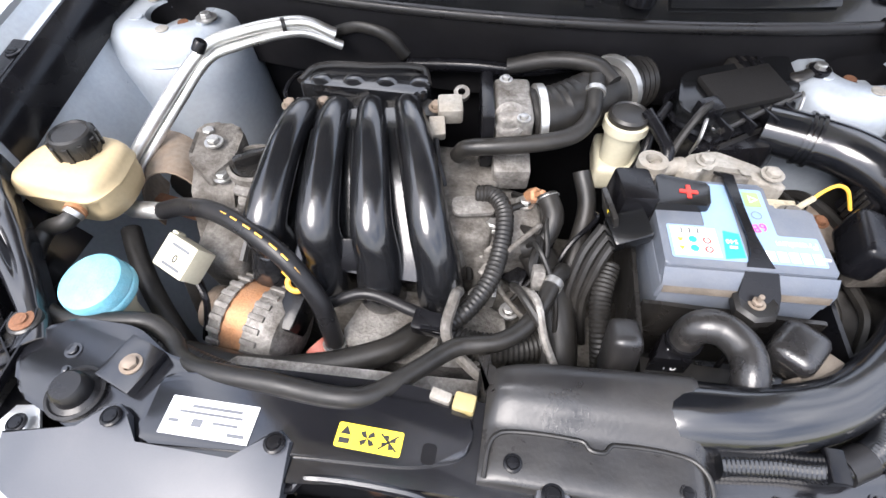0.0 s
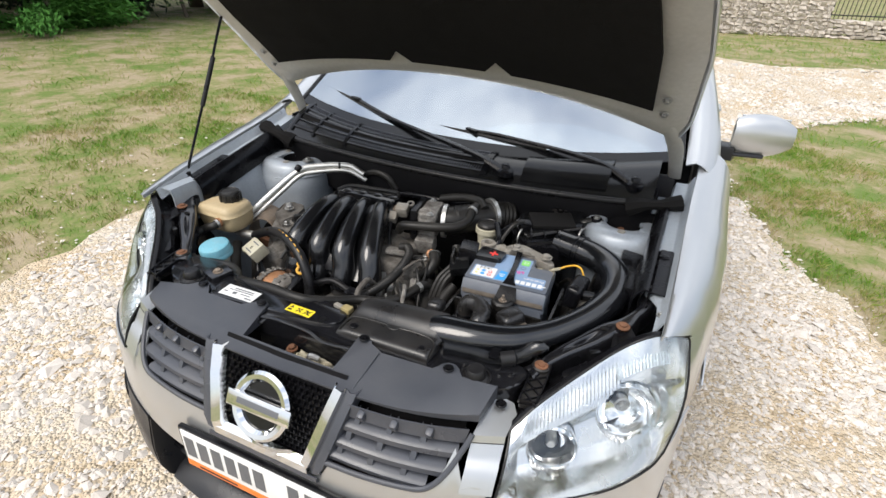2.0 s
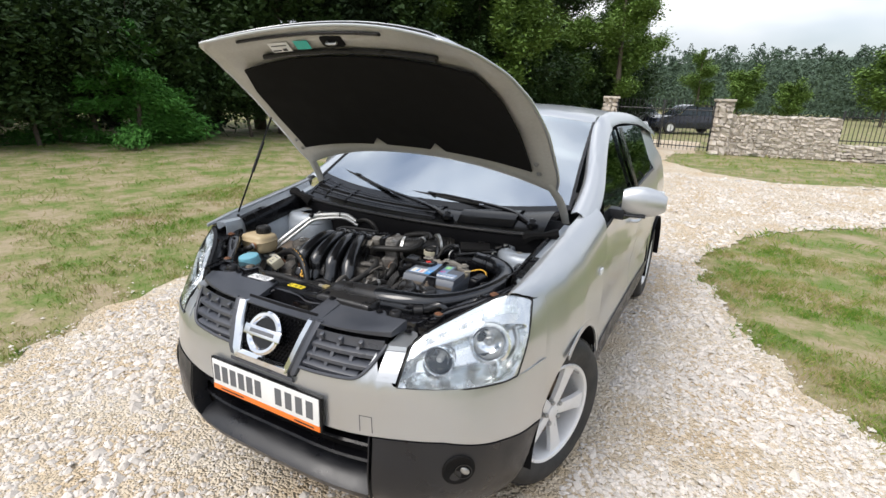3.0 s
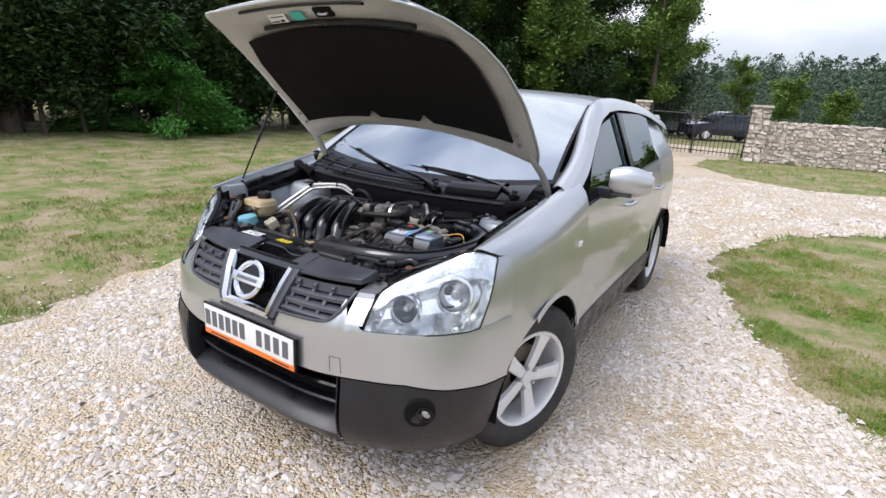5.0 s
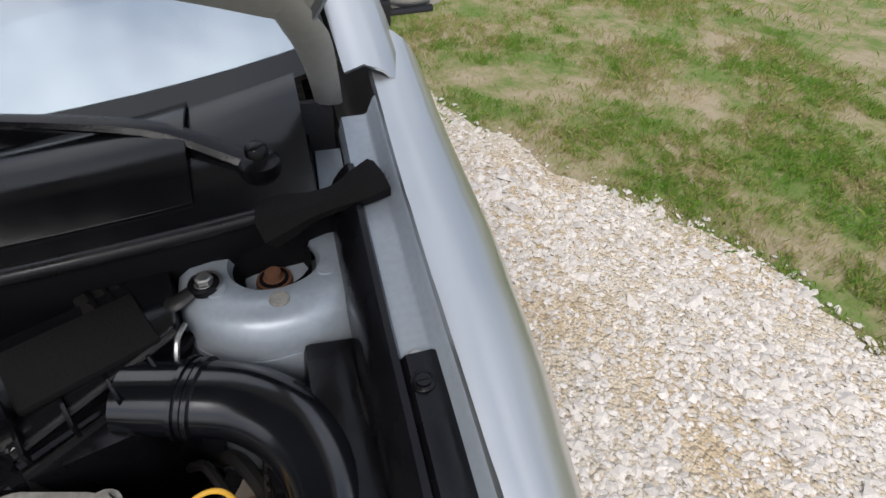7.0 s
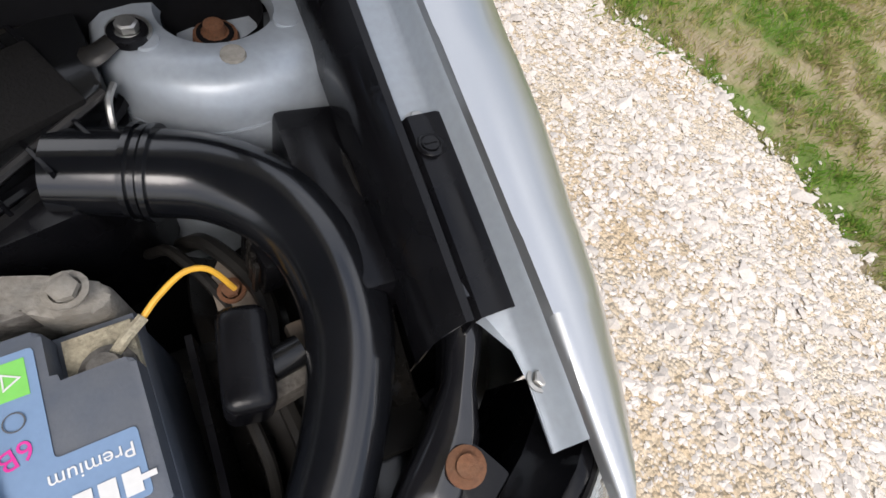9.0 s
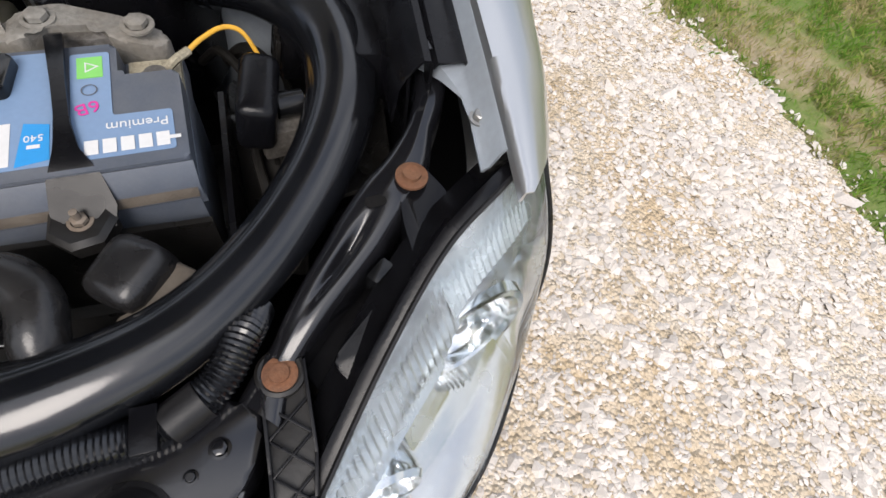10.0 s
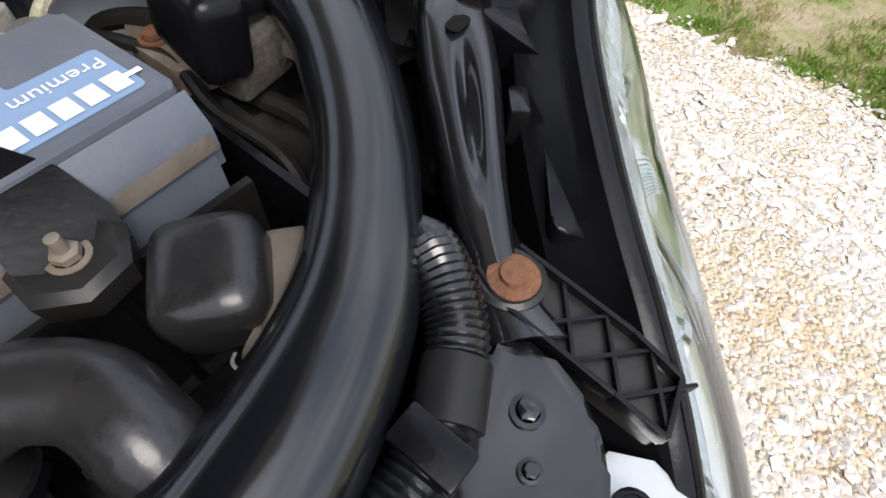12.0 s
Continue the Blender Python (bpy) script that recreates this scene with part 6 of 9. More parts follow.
# lamp carriers and braces beside the lamps
for side in (1, -1):
    car_b = thing("lamp_carrier", "black ribbed plastic lamp carrier with a rusty bolt", "bracket", group="lamp carriers")
    p = lambda x, y, z: mir((x - CX if side > 0 else x - CX, y, z), side)
    ow = [(0.506, 0.343), (0.520, 0.347), (0.534, 0.334), (0.534, 0.258), (0.529, 0.226), (0.496, 0.219), (0.497, 0.250), (0.498, 0.322)]
    slope = lambda y: 0.938 - 0.11 * (0.335 - y)
    flip = Matrix.Diagonal((side, 1, 1, 1)) if side > 0 else Matrix.Translation((2 * CX, 0, 0)) @ Matrix.Diagonal((-1, 1, 1, 1))
    part("carrier_web", prism(rounded(ow, 0.006), 0.905, 0.93, 0.001, flip, top=lambda x, y: slope(y) - 0.004), DUSTYPLASTIC, car_b)

    def rib(e0, e1, w=0.0024, h=0.008):
        e0, e1 = Vector(p(*e0, slope(e0[1]) - 0.003)), Vector(p(*e1, slope(e1[1]) - 0.003))
        d_ = e1 - e0
        part("carrier_rib", box(tuple((e0 + e1) / 2), (d_.length, w, h), 0.0006, (0, -math.degrees(math.asin(d_.z / d_.length)), math.degrees(math.atan2(d_.y, d_.x)))), PLASTIC, car_b)

    for k in range(2, 8):
        if k != 7:
            rib(ow[k], ow[k + 1], 0.003, 0.012)
    rib(ow[7], ow[0], 0.003, 0.012)
    for k in range(3):
        y0, y1 = 0.302 - 0.028 * k, 0.274 - 0.028 * k
        rib((0.499, y0), (0.532, y1))
        rib((0.533, y0), (0.498, y1))
    part("carrier_eye", lathe([(0.021, -0.010), (0.021, 0.000), (0.018, 0.002), (0.014, 0.001)], Matrix.Translation(p(0.514, 0.326, 0.938)), 26), DUSTYPLASTIC, car_b)
    part("carrier_bolt", lathe([(0.0150, 0.0), (0.0150, 0.003), (0.0125, 0.004), (0.0085, 0.004), (0.008, 0.007), (0, 0.0075)], Matrix.Translation(p(0.514, 0.324, 0.938)), 20), RUST, car_b, "rusty bolt head")
    brace = thing("wing_brace", "black pressed-steel brace from wing to radiator panel", "brace", group="wing braces")
    mid = catmull([(0.494, 0.296, 0.931), (0.510, 0.328, 0.934), (0.545, 0.372, 0.952), (0.590, 0.418, 0.969), (0.625, 0.455, 0.983), (0.658, 0.490, 0.989), (0.676, 0.520, 0.996), (0.698, 0.568, 1.010), (0.704, 0.620, 1.032)], 64)
    rows = []
    for k, c in enumerate(mid):
        t = k / 64
        w = float(np.interp(t, (0, 0.14, 0.28, 0.42, 0.54, 0.66, 0.75, 0.88, 1), (0.024, 0.015, 0.020, 0.025, 0.025, 0.021, 0.014, 0.018, 0.018)))
        d = np.array((0.72, -0.69, 0.0)) if t < 0.6 else np.array((0.72 + 0.4 * (t - 0.6), -0.69 + 0.8 * (t - 0.6), 0))
        g = 0.013 * math.exp(-((t - 0.36) / 0.085) ** 2)
        prof = []
        for u in np.linspace(-1, 1, 25):
            h = 0.003 + 0.003 * (1 - abs(u)) - 0.009 * abs(u) ** 6 - g * math.exp(-(u / 0.20) ** 2)
            prof.append((u, h))
        prof = [(-1.03, -0.045), (-1.02, -0.020)] + prof + [(1.02, -0.020), (1.03, -0.045)]
        rows.append([p(*(c + d * u * w + np.array((0, 0, h)))) for u, h in prof])
    part("brace_pressing", grid(rows, 0.0025), BLACKPAINT, brace, "", 75)
    # slot is not cut; a dark plate paints the shade in it
    part("brace_slot_shade", prism(rounded([(-0.010, -0.006), (0.010, -0.006), (0.010, 0.006), (-0.010, 0.006)], 0.006), 0, 0.001, 0, pose(*p(0.619, 0.450, 0.9875), 0, 0, 8 * side)), FELTSHADE, brace)
    part("brace_bolt", lathe([(0.0155, 0.0), (0.0155, 0.003), (0.013, 0.004), (0.009, 0.004), (0.0085, 0.008), (0, 0.0085)], Matrix.Translation(p(0.656, 0.467, 0.994)), 20), RUST, brace, "rusty bolt head")
    tab = [(0.643, 0.478), (0.653, 0.487), (0.670, 0.480), (0.688, 0.448), (0.676, 0.372), (0.655, 0.362), (0.644, 0.380), (0.640, 0.425)]
    part("lamp_tab", prism(rounded(tab, 0.008), 0.955, 0.99, 0.002, flip, top=lambda x, y: 0.992 - 0.22 * max(0, 0.465 - y)), PLASTIC, brace, "black plastic lamp mounting tab")
    sheet = thing("lamp_shroud", "black plastic shroud behind the headlight with moulded marks", "shroud", group="lamp shrouds")
    pl = [(0.683, 0.405), (0.690, 0.385), (0.640, 0.342), (0.574, 0.300), (0.556, 0.325), (0.600, 0.362), (0.648, 0.405)]
    part("shroud_plate", prism(rounded(pl, 0.010), 0.90, 0.955, 0.003, flip, top=lambda x, y: 0.935 + 0.30 * (y - 0.31)), PLASTIC, sheet)
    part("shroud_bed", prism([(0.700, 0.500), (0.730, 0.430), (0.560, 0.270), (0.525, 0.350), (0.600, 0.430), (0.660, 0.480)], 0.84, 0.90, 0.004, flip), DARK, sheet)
    part("shroud_stub", box(p(0.612, 0.392, 0.950), (0.026, 0.014, 0.03), 0.004, (0, 0, 40 * side)), GLOSSBLACK, sheet)
    mp_ = flip @ pose(0.626, 0.352, 0.9500, 16, 0, 42)
    for k in range(5):
        bars("moulded_mark", [(-0.016 + 0.010 * k, 0.004 * (k % 2), 0.006, 0.0022), (-0.014 + 0.010 * k, -0.008, 0.004, 0.0022)], mp_, GREYPLASTIC, sheet, h=0.0006)

# ---- intake duct and scoop ----
duct = thing("intake_duct", "glossy black plastic air intake duct curving round the battery", "air duct")
path = [(0.430, 0.818, 0.985), (0.495, 0.797, 0.985), (0.548, 0.775, 0.984), (0.592, 0.732, 0.982), (0.615, 0.675, 0.978), (0.616, 0.612, 0.972), (0.596, 0.552, 0.965), (0.560, 0.490, 0.958), (0.507, 0.426, 0.952), (0.437, 0.370, 0.949), (0.352, 0.340, 0.947), (0.270, 0.333, 0.940), (0.215, 0.330, 0.925)]
part("duct_tube", tube(path, [0.041, 0.041, 0.041, 0.041, 0.040, 0.037, 0.034, 0.032, 0.0315, 0.034, 0.038, 0.041, 0.041], 28, n=84, flat=0.9), DUCTBLACK, duct)
for k in range(3):
    c0 = np.array((0.486, 0.8005, 0.985)) + np.array((0.007, -0.0027, 0)) * k
    part("duct_collar", tube([c0, c0 + np.array((0.0045, -0.0017, 0))], 0.0450 if k != 1 else 0.0430, 28, n=2, flat=0.92), DUCTBLACK, duct)
part("duct_seam", tube([np.array(p) + (-0.006, -0.010, -0.0335) for p in path[2:]], 0.004, 6, n=50), DUCTBLACK, duct)
rows = []
for x in np.linspace(0.050, 0.345, 40):
    u = (x - 0.050) / 0.295
    e = math.sqrt(max(0.0, 1 - (1 - min(1, u * 9)) ** 2))
    yb = float(np.interp(x, (0.05, 0.06, 0.08, 0.11, 0.20, 0.345), (0.356, 0.360, 0.366, 0.371, 0.376, 0.382)))
    hi = (0.030 + 0.016 * u) * (1 - 0.85 * float(np.clip((x - 0.276) / 0.03, 0, 1)))
    if x < 0.292:
        front = [(0.308, 0.8), (0.298, 0.62), (0.290, 0.50), (0.284, 0.46), (0.262, 0.42), (0.238, 0.36), (0.230, 0.22), (0.227, -0.1)]
    else:
        g = min(1, (x - 0.292) / 0.02)
        front = [(0.308, 0.8 - 0.1 * g), (0.302, 0.62 - 0.5 * g), (0.300, 0.50 - 0.7 * g), (0.300, 0.46 - 0.9 * g), (0.300, 0.42 - 1.0 * g), (0.300, 0.36 - 1.1 * g), (0.300, 0.22 - 1.1 * g), (0.300, -0.9)]
    prof = [(yb, -0.9), (yb, -0.1), (yb - 0.003, 0.45), (yb - 0.010, 0.80), (yb - 0.022, 0.97), (yb - 0.036, 1.0), (0.326, 0.96), (0.316, 0.90)] + front
    c = catmull([(x, y, PZ + 0.003 + (hi * h * (0.30 + 0.70 * e) if h > 0 else 0.030 * h)) for y, h in prof], 46)
    rows.append(c)
part("scoop", grid(rows, 0.003), GREYDUST, duct, "flat black intake scoop", 75)
part("scoop_rim", tube([(0.056, 0.232, PZ + 0.012), (0.060, 0.270, PZ + 0.0165), (0.078, 0.282, PZ + 0.0185), (0.155, 0.284, PZ + 0.020), (0.165, 0.276, PZ + 0.020), (0.180, 0.276, PZ + 0.020), (0.190, 0.285, PZ + 0.021), (0.262, 0.284, PZ + 0.022), (0.284, 0.268, PZ + 0.021), (0.289, 0.232, PZ + 0.014)], 0.0026, 8, n=70), DUSTYPLASTIC, duct)
for x in (0.085, 0.262):
    push_clip("scoop_clip", (x, 0.250, PZ + 0.0165), duct, 0.010)
conduit = thing("ribbed_conduit", "black ribbed cable conduit behind the radiator panel", "conduit")
part("conduit_tube", tube([(0.300, 0.288, 0.937), (0.36, 0.296, 0.938), (0.42, 0.302, 0.938), (0.465, 0.325, 0.945), (0.49, 0.36, 0.950), (0.50, 0.39, 0.93)], 0.015, 12, ribs=0.13, pitch=0.0045), DUCTBLACK, conduit)
part("conduit_clip", box((0.415, 0.300, 0.952), (0.02, 0.036, 0.008), 0.002), PLASTIC, conduit)
part("conduit_tape", tube([(0.428, 0.302, 0.939), (0.455, 0.317, 0.942)], 0.018, 12), CLEANRUBBER, conduit)

# ---- battery and what surrounds it ----
battery = thing("battery", "blue-grey car battery with printed label, held by a black clamp", "battery")
BM = pose(0.355, 0.5900, 0.0, 0, 0, 3.5)
part("battery_case", prism([(-0.103, -0.0875), (0.103, -0.0875), (0.103, 0.0875), (-0.103, 0.0875)], 0.80, 0.945, 0.004, BM), BATTGREY, battery)
part("battery_shoulder", prism([(-0.108, -0.086), (0.108, -0.086), (0.108, 0.086), (-0.108, 0.086)], 0.935, 0.962, 0.006, BM), BATTGREY, battery)
part("battery_lid", prism(rounded([(-0.106, -0.072), (0.106, -0.072), (0.106, 0.040), (0.052, 0.040), (0.052, 0.084), (-0.048, 0.084), (-0.048, 0.052), (-0.106, 0.052)], 0.006), 0.955, 0.987, 0.006, BM), BATTGREY, battery)
part("battery_skirt", grid([[BM @ Vector((x, y, z)) for y, z in ((-0.074, 0.984), (-0.088, 0.966), (-0.089, 0.950))] for x in np.linspace(-0.107, 0.107, 8)], 0.002), BATTGREY, battery)
part("battery_dust", grid([[BM @ Vector((x, y, z)) for y, z in ((-0.0862, 0.9665), (-0.0898, 0.9600), (-0.0912, 0.9520))] for x in np.linspace(-0.104, 0.104, 8)], 0.0006), BROWNDUST, battery, "settled brown dust on the skirt")
lab = BM @ pose(0, -0.008, 0.9875)
part("battery_label", prism(rounded([(-0.096, -0.052), (-0.002, -0.052), (-0.002, 0.086), (-0.045, 0.086), (-0.045, 0.004), (-0.096, 0.004)], 0.004), 0, 0.0007, 0, lab), PALEBLUE, battery, "pale blue printed label")
part("battery_label", prism(rounded([(0.012, -0.052), (0.096, -0.052), (0.096, -0.004), (0.046, -0.004), (0.046, 0.080), (0.012, 0.080)], 0.004), 0, 0.0007, 0, lab), PALEBLUE, battery, "pale blue printed label")
lab2 = lab @ pose(0, 0, 0.0009)
part("label_panel", prism([(-0.092, -0.048), (-0.034, -0.048), (-0.034, 0.000), (-0.092, 0.000)], 0, 0.0003, 0, lab2), WHITE, battery)
lab3 = lab2 @ pose(0, 0, 0.0005)
for k in range(9):
    bars("barcode_bar", [(-0.078 + 0.0035 * k, -0.006, 0.0008 + 0.0012 * (k % 3 == 0), 0.010)], lab3, INK, battery, h=0.0003)
for x, y, r, mt in ((-0.082, -0.022, 0.005, YELLOW), (-0.066, -0.021, 0.0055, CYAN), (-0.048, -0.022, 0.0055, RED), (-0.082, -0.036, 0.005, YELLOW), (-0.066, -0.036, 0.0055, CYAN), (-0.048, -0.037, 0.0055, RED)):
    n_ = 3 if mt is YELLOW else 16
    part("safety_symbol", lathe([(r, 0), (r, 0.0004), (r * 0.6 if mt is RED else 0, 0.0004)], lab3 @ pose(x, y, 0, 0, 0, 30), n_), mt, battery)
part("cyan_panel", prism([(-0.030, -0.050), (-0.004, -0.046), (-0.004, -0.006), (-0.024, -0.002)], 0, 0.0003, 0, lab2), CYAN, battery)
letters("print_mark", "540", 0.0105, lab3 @ pose(-0.016, -0.020, 0, 0, 0, 180), WHITE, battery, 0.0002)
bars("print_bar", [(-0.016, -0.030, 0.010, 0.004)], lab3, WHITE, battery, h=0.0003)
part("green_panel", prism([(0.018, 0.046), (0.040, 0.046), (0.040, 0.074), (0.018, 0.074)], 0, 0.0003, 0, lab2), GREEN, battery)
part("recycling_mark", lathe([(0.008, 0), (0.008, 0.0004), (0.0055, 0.0004)], lab3 @ pose(0.029, 0.060, 0), 3), WHITE, battery)
part("round_mark", lathe([(0.007, 0), (0.007, 0.0003), (0.006, 0.0003)], lab3 @ pose(0.028, 0.030, 0), 20), GREYINK, battery)
letters("print_mark", "6B", 0.020, lab3 @ pose(0.026, 0.008, 0, 0, 0, 195), MAGENTA, battery, 0.0002)
letters("label_word", "Premium", 0.0145, lab3 @ pose(0.066, -0.018, 0, 0, 0, 180), WHITE, battery, 0.0002)
for k in range(5):
    bars("brand_bar", [(0.086 - 0.0145 * k, -0.040, 0.011, 0.016)], lab3 @ pose(0, 0, 0), WHITE, battery, h=0.0003)
bars("brand_bar", [(0.086, -0.0395, 0.018, 0.004)], lab3 @ pose(0.006, 0, 0.0001), WHITE, battery, h=0.0003)
part("negative_tray", prism([(0.056, 0.036), (0.106, 0.036), (0.106, 0.078), (0.056, 0.078)], 0.955, 0.969, 0.004, BM), CREAMFOAM, battery, "dirt-covered terminal recess")
tm = Matrix.Translation((0.437, 0.634, 0.966))
part("terminal_clamp", lathe([(0.020, 0), (0.020, 0.010), (0.013, 0.012), (0.011, 0.020), (0, 0.021)], tm, 18), GRIMECAST, battery, "corroded terminal clamp")
part("clamp_lug", tube([(0.440, 0.642, 0.975), (0.455, 0.652, 0.984), (0.469, 0.663, 0.986)], 0.0045, 8), CREAMFOAM, battery)
part("earth_wire", tube([(0.468, 0.662, 0.986), (0.482, 0.674, 0.990), (0.505, 0.688, 0.992), (0.522, 0.688, 0.985), (0.536, 0.676, 0.96)], 0.0026, 8), YELLOWPL, battery, "yellow earth wire")
clamp = thing("battery_clamp", "black steel battery hold-down with a threaded stud", "clamp")
part("clamp_bar", grid([[BM @ Vector((x + sx_ * w_, y, z)) for sx_ in (-1, -0.5, 0.5, 1)] for x, y, z, w_ in ((-0.002, 0.110, 0.985, 0.006), (0.002, 0.09, 0.998, 0.008), (0.005, 0.03, 0.996, 0.006), (0.008, -0.02, 0.995, 0.006), (0.010, -0.05, 0.994, 0.010), (0.012, -0.074, 0.984, 0.021), (0.012, -0.095, 0.966, 0.026), (0.012, -0.112, 0.958, 0.022))], 0.004), PLASTIC, clamp)
part("clamp_cup", lathe([(0.027, -0.012), (0.029, 0.004), (0.024, 0.009), (0.014, 0.006), (0, 0.006)], Matrix.Translation((0.369, 0.487, 0.956)), 7), DUSTYPLASTIC, clamp)
part("clamp_stud", lathe([(0.0035, 0), (0.0035, 0.017), (0, 0.018)], Matrix.Translation((0.369, 0.487, 0.960)), 10), BROWNMETAL, clamp)
part("clamp_nut", bolt((0.369, 0.487, 0.961), 0.0072, 0.006), BROWNMETAL, clamp)
part("clamp_rod", tube([(0.372, 0.482, 0.96), (0.378, 0.470, 0.80)], 0.004, 8), BLACKPAINT, clamp)
fuse = thing("fuse_block", "black plastic positive terminal cover and fuse block", "fuse block")
part("terminal_cover", prism(rounded([(0.243, 0.604), (0.318, 0.610), (0.322, 0.655), (0.250, 0.664)], 0.006), 0.958, 1.000, 0.006), GLOSSBLACK, fuse, "black terminal cover with a red plus")
bm = box((0.291, 0.633, 1.0006), (0.024, 0.0055, 0.0014), 0)
box((0.291, 0.633, 1.0007), (0.0055, 0.024, 0.0014), 0, bm=bm)
part("plus_sign", bm, RED, fuse)
part("fuse_body", box((0.218, 0.630, 0.985), (0.05, 0.062, 0.05), 0.006, (0, 6, 12)), PLASTIC, fuse)
part("fuse_front", box((0.215, 0.578, 0.968), (0.055, 0.045, 0.03), 0.005, (15, -10, 20)), GLOSSBLACK, fuse)
part("fuse_window", box((0.190, 0.600, 0.975), (0.008, 0.06, 0.045), 0.003, (0, -15, 14)), DUSTYPLASTIC, fuse)
bars("fuse_bar", [(0, 0.01, 0.02, 0.004)], pose(0.1855, 0.60, 0.975, 90, 0, -90) @ pose(0, 0, 0.001), YELLOW, fuse)
for k in range(3):
    part("fuse_cable", tube([(0.205 - 0.010 * k, 0.575 + 0.008 * k, 0.955), (0.185 - 0.012 * k, 0.545 + 0.006 * k, 0.925), (0.175 - 0.012 * k, 0.52, 0.86), (0.19 - 0.01 * k, 0.50, 0.78)], 0.007, 8), RUBBER, fuse)
tray = thing("battery_tray", "black plastic battery tray and control box", "tray")
part("tray_base", box((0.36, 0.575, 0.785), (0.26, 0.24, 0.03), 0.008, (0, 0, 3)), DUSTYPLASTIC, tray)
part("tray_front", grid([[(x, 0.492 + 0.012 * (x - 0.25), z) for z in (0.79, 0.86, 0.925, 0.932)] for x in np.linspace(0.240, 0.470, 9)], 0.006), DUSTYPLASTIC, tray)
part("tray_side", grid([[(0.238, y, z) for z in (0.76, 0.85, 0.925)] for y in np.linspace(0.42, 0.64, 7)], 0.006), DUSTYPLASTIC, tray)
part("tray_side", grid([[(0.490, y, z) for z in (0.76, 0.85, 0.93)] for y in np.linspace(0.44, 0.66, 7)], 0.006), PLASTIC, tray)
part("tray_ledge", box((0.345, 0.41, 0.872), (0.20, 0.05, 0.02), 0.006), DUSTYPLASTIC, tray)
part("warning_face", prism([(0.252, 0.415), (0.300, 0.418), (0.300, 0.455), (0.268, 0.455)], 0.86, 0.917, 0.004), PLASTIC, tray)
letters("lead_mark", "Pb", 0.017, pose(0.279, 0.4175, 0.895, 66, 0, 0), WHITE, tray, 0.0003)
bars("cross_mark", [(0, 0, 0.030, 0.0016)], pose(0.279, 0.440, 0.9178, 0, 0, 52), WHITE, tray)
bars("cross_mark", [(0, 0, 0.030, 0.0016)], pose(0.279, 0.440, 0.9181, 0, 0, 110), WHITE, tray)
for k in range(3):
    part("recycle_arrow", tube([(0.402 + 0.012 * math.cos(a), 0.425 + 0.008 * math.sin(a), 0.884) for a in (k * 2.09, k * 2.09 + 0.6, k * 2.09 + 1.3)], 0.0012, 4), WHITE, tray)
elbow = thing("air_elbow", "black moulded plastic elbow pipe with a dusty top", "pipe")
part("elbow_tube", tube([(0.288, 0.440, 0.925), (0.289, 0.441, 0.950), (0.300, 0.443, 0.962), (0.322, 0.438, 0.965), (0.341, 0.415, 0.964), (0.344, 0.385, 0.958), (0.343, 0.360, 0.93)], [0.019, 0.020, 0.021, 0.021, 0.021, 0.021, 0.021], 20, n=36), GREYDUST, elbow)
part("elbow_mouth", tube([(0.288, 0.440, 0.922), (0.288, 0.440, 0.930)], 0.0225, 18, n=2), PLASTIC, elbow)
capb = thing("connector_boot", "dust-brown rubber cap over a connector beside the battery tray", "cap")
part("boot", box((0.408, 0.432, 0.948), (0.056, 0.062, 0.056), 0.020, (8, -6, -38), segs=4), GREYDUST, capb)
part("boot_base", box((0.430, 0.404, 0.930), (0.072, 0.030, 0.05), 0.008, (0, 0, 52), segs=3), BROWNDUST, capb)
part("boot_stub", tube([(0.402, 0.400, 0.940), (0.410, 0.376, 0.935)], 0.012, 12), BROWNDUST, capb)
sidebox = thing("fuse_relay", "black rounded relay cover between battery and duct", "relay")
part("relay_body", box((0.528, 0.606, 0.965), (0.040, 0.086, 0.062), 0.014, (0, 8, -8), segs=4), PLASTIC, sidebox)
part("relay_bracket", box((0.552, 0.590, 0.930), (0.06, 0.03, 0.04), 0.006, (0, 0, 10)), GRIMECAST, sidebox)
part("relay_plug", tube([(0.545, 0.598, 0.965), (0.572, 0.604, 0.962)], 0.014, 12), GLOSSBLACK, sidebox)
mnt = thing("gearbox_mount", "dirty grey cast bracket behind the battery", "bracket")
part("mount_casting", prism(rounded([(0.288, 0.695), (0.300, 0.728), (0.345, 0.738), (0.412, 0.722), (0.450, 0.706), (0.442, 0.684), (0.40, 0.686), (0.385, 0.705), (0.330, 0.705), (0.315, 0.688)], 0.010), 0.905, 0.985, 0.008, top=lambda x, y: 0.978 + 0.012 * math.sin((x - 0.28) * 22)), LIGHTCAST, mnt)
for x, y in ((0.332, 0.718), (0.422, 0.702)):
    part("mount_bolt", bolt((x, y, 0.987), 0.011, 0.008), LIGHTCAST, mnt)
part("mount_web", box((0.372, 0.712, 0.965), (0.05, 0.035, 0.03), 0.006), CASTING, mnt)
part("mount_arm", tube([(0.30, 0.715, 0.975), (0.262, 0.700, 0.975), (0.245, 0.680, 0.97)], 0.014, 10), LIGHTCAST, mnt)
part("mount_eye", lathe([(0.022, -0.006), (0.022, 0.008), (0.012, 0.010), (0.012, -0.006)], Matrix.Translation((0.252, 0.700, 0.985)), 18), LIGHTCAST, mnt)
flt = thing("air_filter_box", "black plastic air filter box with ribbed lid", "filter box")
FO = [(0.330, 0.742), (0.440, 0.770), (0.474, 0.815), (0.492, 0.862), (0.480, 0.945), (0.300, 0.872), (0.292, 0.800)]
